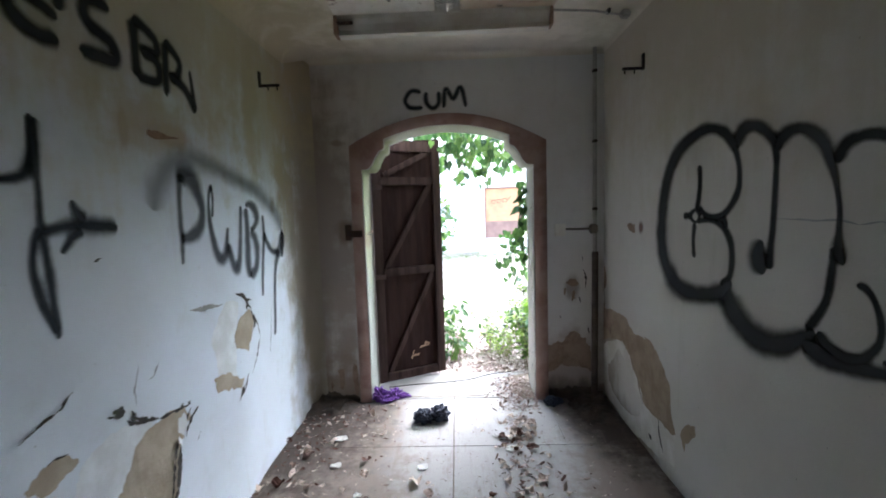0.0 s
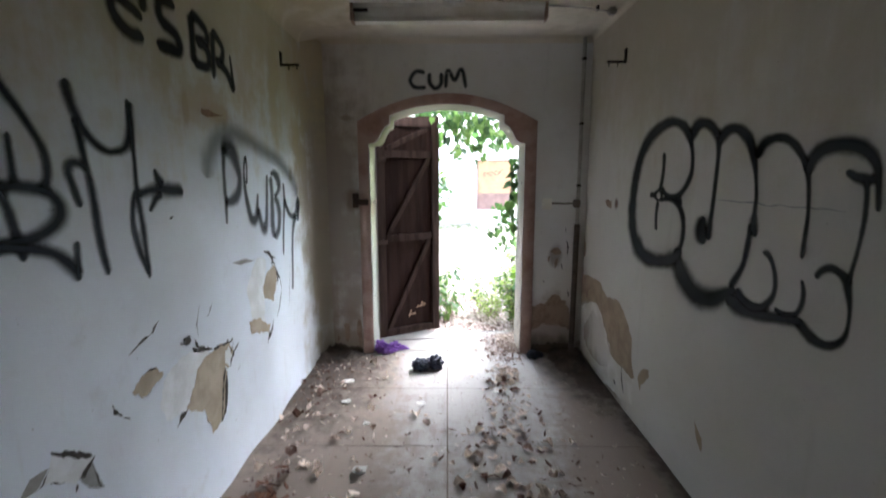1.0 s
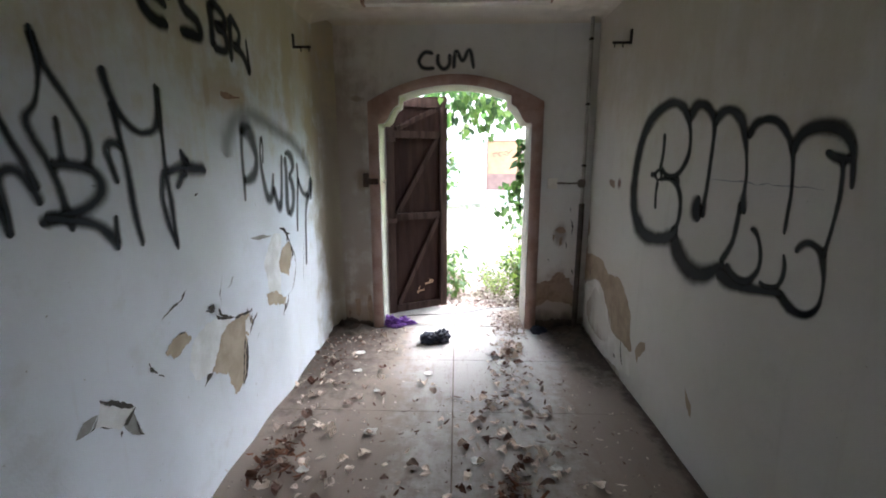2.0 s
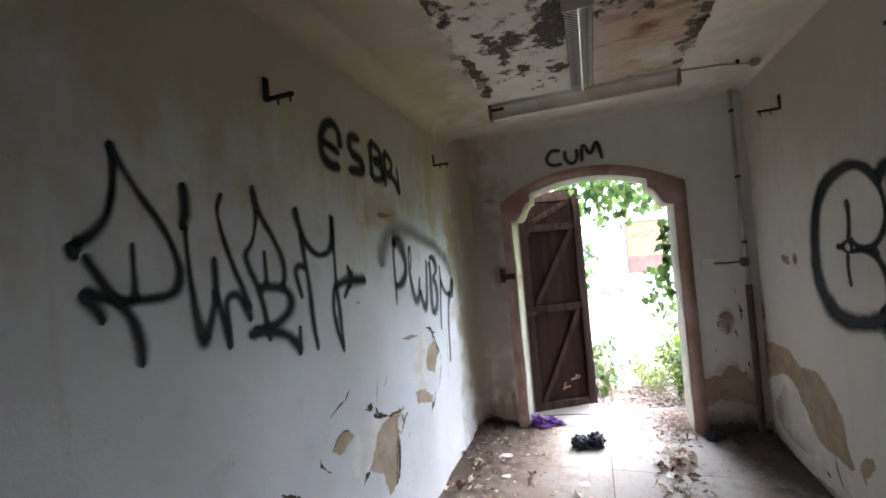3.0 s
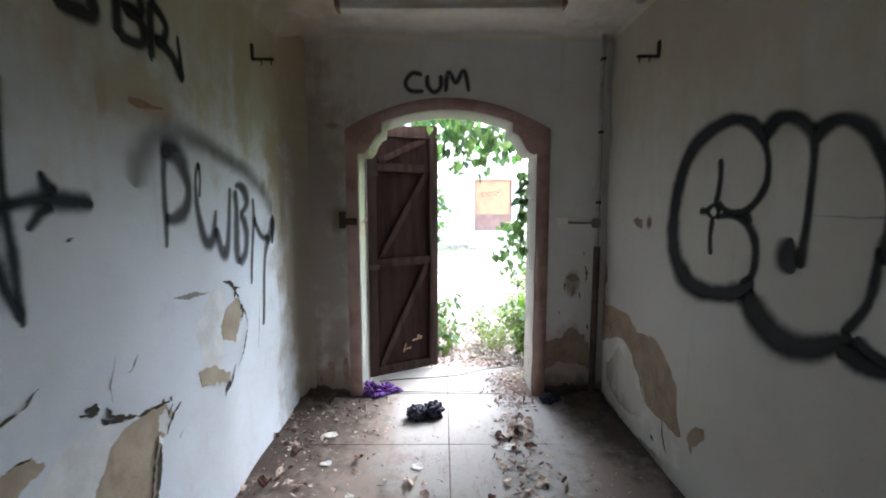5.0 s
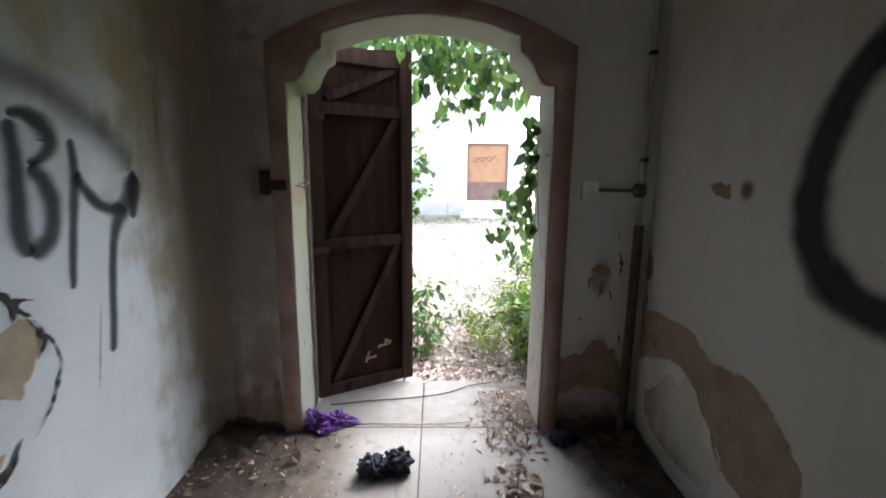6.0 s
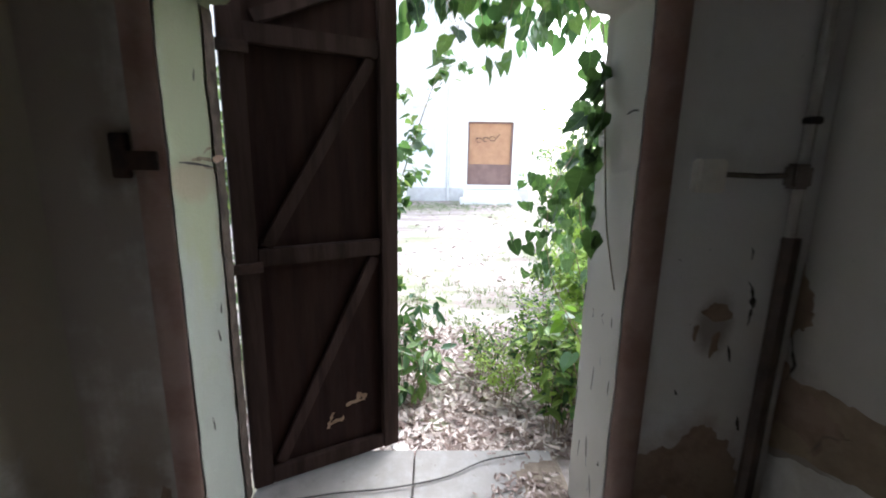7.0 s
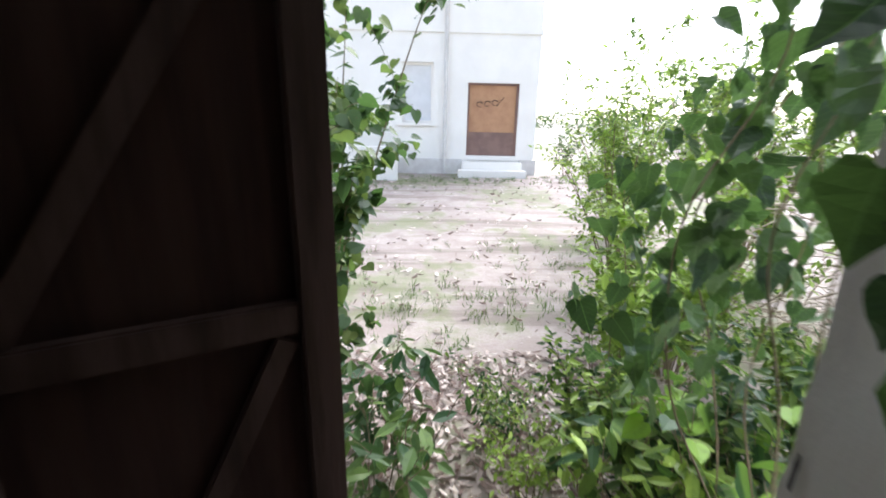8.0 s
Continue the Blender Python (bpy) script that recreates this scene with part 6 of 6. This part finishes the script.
part("spine", box((LX - 0.0025, LY0, ZC - 0.118), (LX + 0.0025, LY1, ZC - 0.09), 0.001), ALU, louvre)
fin = None
for k in range(42):
    y = LY0 + 0.014 + k * 0.0268
    for side in (-1, 1):
        # each fin slopes down from the side towards the spine
        if fin is None:
            bm = bmesh.new()
            vs = [bm.verts.new((x, dy, z)) for dy in (-0.0058, 0.0058) for x, z in ((0.003, -0.1165), (0.066, -0.088), (0.066, -0.0865), (0.003, -0.115))]
            for f in ((0, 1, 2, 3), (7, 6, 5, 4), (0, 4, 5, 1), (1, 5, 6, 2), (2, 6, 7, 3), (3, 7, 4, 0)):
                bm.faces.new([vs[q] for q in f])
            ob = part("fin", bm, ALU, louvre)
            fin = ob.data
        else:
            ob = new("fin", fin)
            ob.parent = louvre
        ob.matrix_basis = Matrix.Translation((LX, y, ZC)) @ Matrix.Rotation(0 if side > 0 else math.pi, 4, "Z")
part("end_plate", box((LX - 0.073, LY1 + 0.001, ZC - 0.118), (LX + 0.073, LY1 + 0.01, ZC - 0.01), 0.002), PLASTIC, louvre, "pale end plate")
part("end_plate", box((LX - 0.073, LY0 - 0.01, ZC - 0.118), (LX + 0.073, LY0 - 0.001, ZC - 0.052), 0.002), PLASTIC, louvre, "pale end plate")

# conduits, clips, switch
feed = tagged(new("conduit"), "thin painted conduit running across the ceiling to the corner", "conduit")
part("pipe", tube([(0.757, 2.86, ZC - 0.022), (1.02, 2.90, ZC - 0.023), (1.26, 2.94, ZC - 0.045)], 0.007), CONDUIT, feed)
for x, y in ((1.12, 2.917),):
    part("clip", box((x - 0.009, y - 0.018, ZC - 0.036), (x + 0.009, y + 0.018, ZC - 0.006), 0.003), BLACKIRON, feed, "black clip")
part("junction_box", box((1.2, 2.905, ZC - 0.06), (1.26, 2.965, ZC - 0.012), 0.012), CONDUIT, feed, "grimy painted junction box")
drop = tagged(new("conduit"), "dirty vertical conduit in the corner with black clips", "conduit")
part("pipe", tube([(1.243, 3.598, ZC - 0.01), (1.243, 3.598, 1.25)], 0.016), CONDUIT, drop)
part("lower_pipe", tube([(1.241, 3.588, 1.25), (1.234, 3.586, -0.01)], 0.026), OLDPIPE, drop, "thicker dark lower pipe")
for z in (0.72, 1.235, 1.60, 2.14, 2.685):
    part("clip", box((1.224, 3.57, z - 0.011), (1.258, 3.614, z + 0.011), 0.004), BLACKIRON, drop, "black clip")
switch = tagged(new("light_switch"), "yellowed plastic light switch box on the wall", "light switch")
part("box", box((0.918, YE - 0.04, 1.385), (1.005, YE + 0.004, 1.485), 0.006), PLASTIC, switch)
part("rocker", box((0.945, YE - 0.047, 1.41), (0.978, YE - 0.0405, 1.46), 0.002), PLASTIC, switch)
wire = tagged(new("conduit"), "short conduit from the switch to the corner pipe", "conduit")
part("pipe", tube([(1.007, YE - 0.014, 1.44), (1.12, YE - 0.016, 1.436), (1.232, YE - 0.016, 1.44)], 0.008), PIPEDARK, wire)
part("junction_box", box((1.2, YE - 0.05, 1.40), (1.262, YE + 0.002, 1.475), 0.01), PIPEDARK, wire, "grimy junction box")
latch = tagged(new("latch_bracket"), "rusty iron latch bracket beside the doorway", "latch")
part("plate", box((-0.775, YE - 0.03, 1.425), (-0.665, YE - 0.023, 1.48), 0.003), RUST, latch)
part("keeper", box((-0.81, YE - 0.02, 1.40), (-0.76, YE + 0.003, 1.53), 0.004), RUST, latch)


def bracket(wall, y, z):
    """A black L-shaped iron wall bracket with two pegs under its arm."""
    s = 1 if wall == "left" else -1
    x = XL if wall == "left" else XR
    b = tagged(new("wall_bracket"), "black iron L-shaped bracket fixed high on the wall", "bracket", "wall brackets")
    b.location = (x, y, z)
    part("plate", box((min(-0.01, s * 0.012), -0.015, -0.005), (max(0.01, s * 0.012), 0.015, 0.095), 0.003), BLACKIRON, b)
    part("arm", box((min(s * 0.0125, s * 0.135), -0.009, -0.004), (max(s * 0.0125, s * 0.135), 0.009, 0.012), 0.002), BLACKIRON, b)
    for d in (0.06, 0.12):
        part("peg", tube([(s * d, 0, -0.0045), (s * d, 0, -0.028)], 0.0045), BLACKIRON, b)
    return b


for wall, y, z in (("left", 0.859, 2.40), ("left", 2.90, 2.471), ("right", 1.504, 2.43), ("right", 2.868, 2.475)):
    bracket(wall, y, z)


# ---- dirt on the floor ----
def dirt(label, x0, x1, y0, y1, high, corner, seed, material=SOIL, cut=0.25):
    """A low drift of dirt with a ragged edge, piled towards a corner."""
    nx, ny = int((x1 - x0) / 0.012), int((y1 - y0) / 0.012)
    vs, fs, up = [], [], []
    for i in range(nx + 1):
        for j in range(ny + 1):
            x, y = x0 + (x1 - x0) * i / nx, y0 + (y1 - y0) * j / ny
            d = math.hypot((x - corner[0]) / (x1 - x0), (y - corner[1]) / (y1 - y0))
            f = 1 - d * 1.05 + 0.35 * noise.noise(Vector((x * 5, y * 5, seed))) + 0.2 * noise.noise(Vector((x * 16, y * 16, seed))) + 0.16 * noise.noise(Vector((x * 45, y * 45, seed)))
            for gap, far in ((x - x0, corner[0] - x0), (x1 - x, x1 - corner[0]), (y - y0, corner[1] - y0), (y1 - y, y1 - corner[1])):
                if far > 0.2:
                    f -= 0.9 * max(0, 1 - gap / 0.2)
            h = high * max(0, f) ** 1.5 * (1 + 0.4 * noise.noise(Vector((x * 24, y * 24, seed + 3))))
            up.append(f > cut * 0.2)
            vs.append((x, y, 0.0015 + h))
    for i in range(nx):
        for j in range(ny):
            q = (i * (ny + 1) + j, (i + 1) * (ny + 1) + j, (i + 1) * (ny + 1) + j + 1, i * (ny + 1) + j + 1)
            if all(up[k] for k in q):
                fs.append(q)
    return tagged(raw("dirt_drift", vs, fs, material, None, "", True), label, "dirt", kind="stuff")


dirt("dark damp dirt piled in the corner", -1.2, -0.62, 3.2, 3.66, 0.09, (-1.1, 3.66), 2, DARKSOIL)
dirt("dark dirt drift in the corner under the pipe", 0.86, 1.31, 2.95, 3.66, 0.06, (1.3, 3.6), 3, DARKSOIL)
dirt("dirt drift against the door jamb", 0.42, 0.76, 3.5, 4.27, 0.016, (0.76, 3.95), 5, SOIL)


def jamb_spot(r):
    y = r.uniform(3.4, 4.08) if r.random() < 0.72 else r.uniform(2.5, 4.25)
    x = min(0.735, 0.585 + (0.10 if y > 3.4 else 0.07) * r.gauss(0, 1) - 0.09 * max(0, 3.3 - y))
    return x, y, 0.004 + 0.014 * max(0, 1 - (0.76 - x) / 0.34) * (y > 3.5)


def left_spot(r):
    x, y = -1.12 + abs(r.gauss(0, 0.3)), 3.6 - abs(r.gauss(0, 0.5))
    return x, y, 0.004 + 0.02 * max(0, -0.7 - x)


def floor_spot(r):
    return r.uniform(-1.1, 1.2), r.uniform(0.6, 3.6), 0.002


litter("door_litter", "dry chips and leaf scraps heaped by the door jamb", 850, jamb_spot, 0.01, 0.035, 81)
litter("corner_litter", "crumbs of leaf and plaster along the wall", 420, left_spot, 0.006, 0.034, 82, DRYLEAF)
litter("floor_crumbs", "fine crumbs scattered over the floor", 1500, floor_spot, 0.004, 0.016, 83, DRYLEAF)


def lane_spot(r):
    y = r.uniform(0.6, 3.3)
    return (0.52 - 0.06 * (3.3 - y) + (0.07 + 0.09 * (3.3 - y)) * r.gauss(0, 1), y, 0.003) if r.random() < 0.6 else (r.uniform(-0.95, 0.9), 0.6 + 1.9 * r.random(), 0.003)


def clump_spot(r):
    x, y = r.choice(((-0.93, 1.66), (-0.88, 1.5), (0.38, 1.35)))
    return x + r.gauss(0, 0.06), y + r.gauss(0, 0.07), 0.004 + 0.02 * r.random()


litter("lane_litter", "broken pale leaf pieces strewn down the passage floor", 260, lane_spot, 0.018, 0.05, 84, DRYLEAF)
litter("leaf_clump", "clumps of red-brown rotten leaves by the wall", 120, clump_spot, 0.02, 0.06, 85, ROTLEAF)


# dead leaves, each a curled sheet
def dead_leaf_mesh(k):
    r = random.Random(100 + k)
    vs, fs = [], []
    curl, twist, wide = r.uniform(0.2, 0.9), r.uniform(-0.5, 0.5), r.uniform(0.45, 0.9)
    torn = r.uniform(0.55, 1.0)
    for i in range(7):
        t = i / 6
        w = wide * math.sin(math.pi * min(1, 0.1 + 0.85 * t * torn)) * 0.5
        for j in (-1, -0.5, 0, 0.5, 1):
            edge = 1 + 0.35 * r.uniform(-1, 0.6) * abs(j)
            x = j * w * edge
            z = curl * abs(j) ** 1.5 * w + 0.16 * math.sin(3.5 * t + 2 * twist) + twist * j * w * 0.6
            z += 0.16 * noise.noise(Vector((x * 4, t * 4, k * 3.1)))
            vs.append((x, (t - 0.5) * torn, z))
    low = min(v[2] for v in vs)
    vs = [(x, y, z - low) for x, y, z in vs]
    for i in range(6):
        for j in range(4):
            a = i * 5 + j
            if r.random() > 0.06:
                fs.append((a, a + 1, a + 6, a + 5))
    me = bpy.data.meshes.new("dry_leaf")
    me.from_pydata(vs, [], fs)
    me.materials.append(DRYLEAF)
    return me


DEAD = [dead_leaf_mesh(k) for k in range(14)]
r = random.Random(17)


def drop_leaf(x, y, size, z=0.002):
    ob = tagged(new("dry_leaf", DEAD[r.randrange(14)]), "curled dry brown dead leaf lying on the floor", "dead leaf", "dead leaves on the floor")
    ob.matrix_world = Matrix.Translation((x, y, z)) @ Matrix.Rotation(r.uniform(0, 6.28), 4, "Z") @ Matrix.Rotation(r.gauss(0, 0.12), 4, "X") @ Matrix.Diagonal((size, size, size * r.uniform(0.5, 1.0), 1))


for _ in range(125):
    y = r.uniform(0.7, 3.3)
    drop_leaf(0.53 + (0.17 if y < 2.2 else 0.08) * r.gauss(0, 1) - 0.05 * (3.3 - y), y, r.uniform(0.035, 0.10))
for _ in range(130):
    drop_leaf(r.uniform(-1.0, 0.95), 0.6 + 2.1 * r.random() ** 1.3, r.uniform(0.03, 0.095))
for _ in range(45):
    drop_leaf(-0.85 + 0.2 * r.gauss(0, 1), r.uniform(1.2, 3.4), r.uniform(0.03, 0.09))


# ---- loose things ----
def crumple(name, label, category, x, y, lobes, material, seed, rough=0.35, z=0.0, fray=0.0):
    """A crumpled heap of lobes, each a folded, flattened ball."""
    bm = bmesh.new()
    for lx, ly, lz, sx, sy, sz in lobes:
        made = bmesh.ops.create_icosphere(bm, subdivisions=4, radius=1)["verts"]
        for v in made:
            n = v.co.normalized()
            fold = abs(noise.noise(n * 2.2 + Vector((seed, lx * 9, 0)))) * 1.6 + 0.5 * abs(noise.noise(n * 5.5 + Vector((seed, 3, ly * 9))))
            k = 1 - rough + rough * fold + fray * (abs(noise.noise(n * 11 + Vector((3, seed, 0)))) - 0.2)
            v.co = Vector((lx + n.x * sx * k, ly + n.y * sy * k, max(0.002, lz + n.z * sz * k)))
    ob = part(name, bm, material, None, "", False)
    ob.location = (x, y, z)
    return tagged(ob, label, category)


crumple("plastic_bag", "crumpled navy-black plastic bag lying on the floor tiles", "bag", -0.12, 3.25, [(-0.06, -0.01, 0.045, 0.088, 0.08, 0.066), (0.065, 0.02, 0.05, 0.088, 0.08, 0.076), (0.0, 0.03, 0.02, 0.06, 0.05, 0.035)], BLACKBAG, 3, 0.36, fray=0.14)
crumple("plastic_bag", "small dark crumpled bag in the dirt by the jamb", "bag", 0.86, 3.5, [(0, 0, 0.03, 0.07, 0.06, 0.05), (0.05, 0.03, 0.02, 0.06, 0.05, 0.03)], BLACKBAG, 8, 0.3)
crumple("purple_cloth", "crumpled bright purple cloth at the foot of the door jamb", "cloth", -0.52, 3.68, [(-0.07, -0.02, 0.04, 0.09, 0.08, 0.07), (0.05, 0.01, 0.03, 0.1, 0.06, 0.05), (-0.02, -0.06, 0.02, 0.09, 0.06, 0.035), (0.13, 0.03, 0.015, 0.06, 0.04, 0.025)], PURPLE, 5, 0.6, fray=0.7)


def scrap(x, y, size, seed, z=0.002):
    r2 = random.Random(seed)
    k = 9
    vs = [(size * 0.5 * r2.uniform(0.7, 1.1) * math.cos(2 * math.pi * i / k), size * 0.42 * r2.uniform(0.7, 1.1) * math.sin(2 * math.pi * i / k), 0.004 + 0.012 * r2.random()) for i in range(k)] + [(0, 0, 0.005)]
    vs += [(a, b, c - 0.003) for a, b, c in vs]
    fs = [(i, (i + 1) % k, k) for i in range(k)] + [((i + 1) % k + k + 1, i + k + 1, 2 * k + 1) for i in range(k)] + [(i, i + k + 1, (i + 1) % k + k + 1, (i + 1) % k) for i in range(k)]
    ob = raw("plaster_scrap", vs, fs, PAPER)
    ob.location = (x, y, z)
    return tagged(ob, "white scrap of fallen paint on the tiles", "scrap", "fallen paint scraps")


for k, (x, y, s) in enumerate(((0.46, 2.83, 0.12), (-0.14, 2.62, 0.09), (-0.76, 2.99, 0.10), (-0.70, 2.65, 0.08), (0.52, 2.3, 0.08), (0.2, 1.6, 0.09), (-0.45, 1.85, 0.1), (0.62, 1.55, 0.08), (-0.75, 1.5, 0.08), (0.35, 3.0, 0.05), (-0.5, 2.35, 0.06), (-0.02, 4.3, 0.09))):
    scrap(x, y, s, 200 + k, 0.002 if y < 4.2 else -0.02)
cable = tagged(new("cable"), "black cable lying across the door threshold", "cable")
part("cord", tube(spline([(-0.55, 3.90, 0.012), (-0.3, 3.96, 0.010), (-0.05, 3.99, 0.012), (0.2, 4.06, 0.010), (0.4, 4.17, 0.014), (0.62, 4.22, 0.02)], 6), 0.0038, sides=6), CABLE, cable, "", True)
cable2 = tagged(new("cable"), "thin pale wire along the threshold joint", "cable")
part("cord", tube(spline([(-0.4, 3.70, 0.006), (-0.1, 3.69, 0.006), (0.15, 3.69, 0.006), (0.36, 3.71, 0.008)], 6), 0.0026, sides=6), TAN, cable2, "", True)


# ---- floor tiles ----
def tiles():
    xs = [XL - 0.02, -0.726, 0.054, 0.834, XR + 0.02]
    ys = [YB - 0.1] + [2.88 - 0.78 * k for k in range(6, -1, -1)] + [3.66, 4.27]
    for y0, y1 in zip(ys, ys[1:]):
        for x0, x1 in zip(xs, xs[1:]):
            ga = 0.0045 if abs(x0 - 0.054) < 0.01 else 0.0
            gb = 0.0045 if abs(x1 - 0.054) < 0.01 else 0.0
            gy = 0.0018 if y0 > 2.8 or y1 > 2.81 else 0.0
            lo, hi = (x0 + ga, y0 + gy, -0.03), (x1 - gb, y1 - gy, 0.0)
            if y0 > 3.6:
                for a, b, c in ((max(lo[0], JL + 0.012), min(hi[0], JR - 0.012), (lo[1], hi[1])),):
                    if b > a + 0.05:
                        part("tile", box((a, c[0], -0.09), (b, c[1], hi[2]), 0.004), TILE, floor)
            else:
                part("tile", box(lo, hi, 0.0015 if y0 > 2.8 else 0.0), TILE, floor)


tiles()
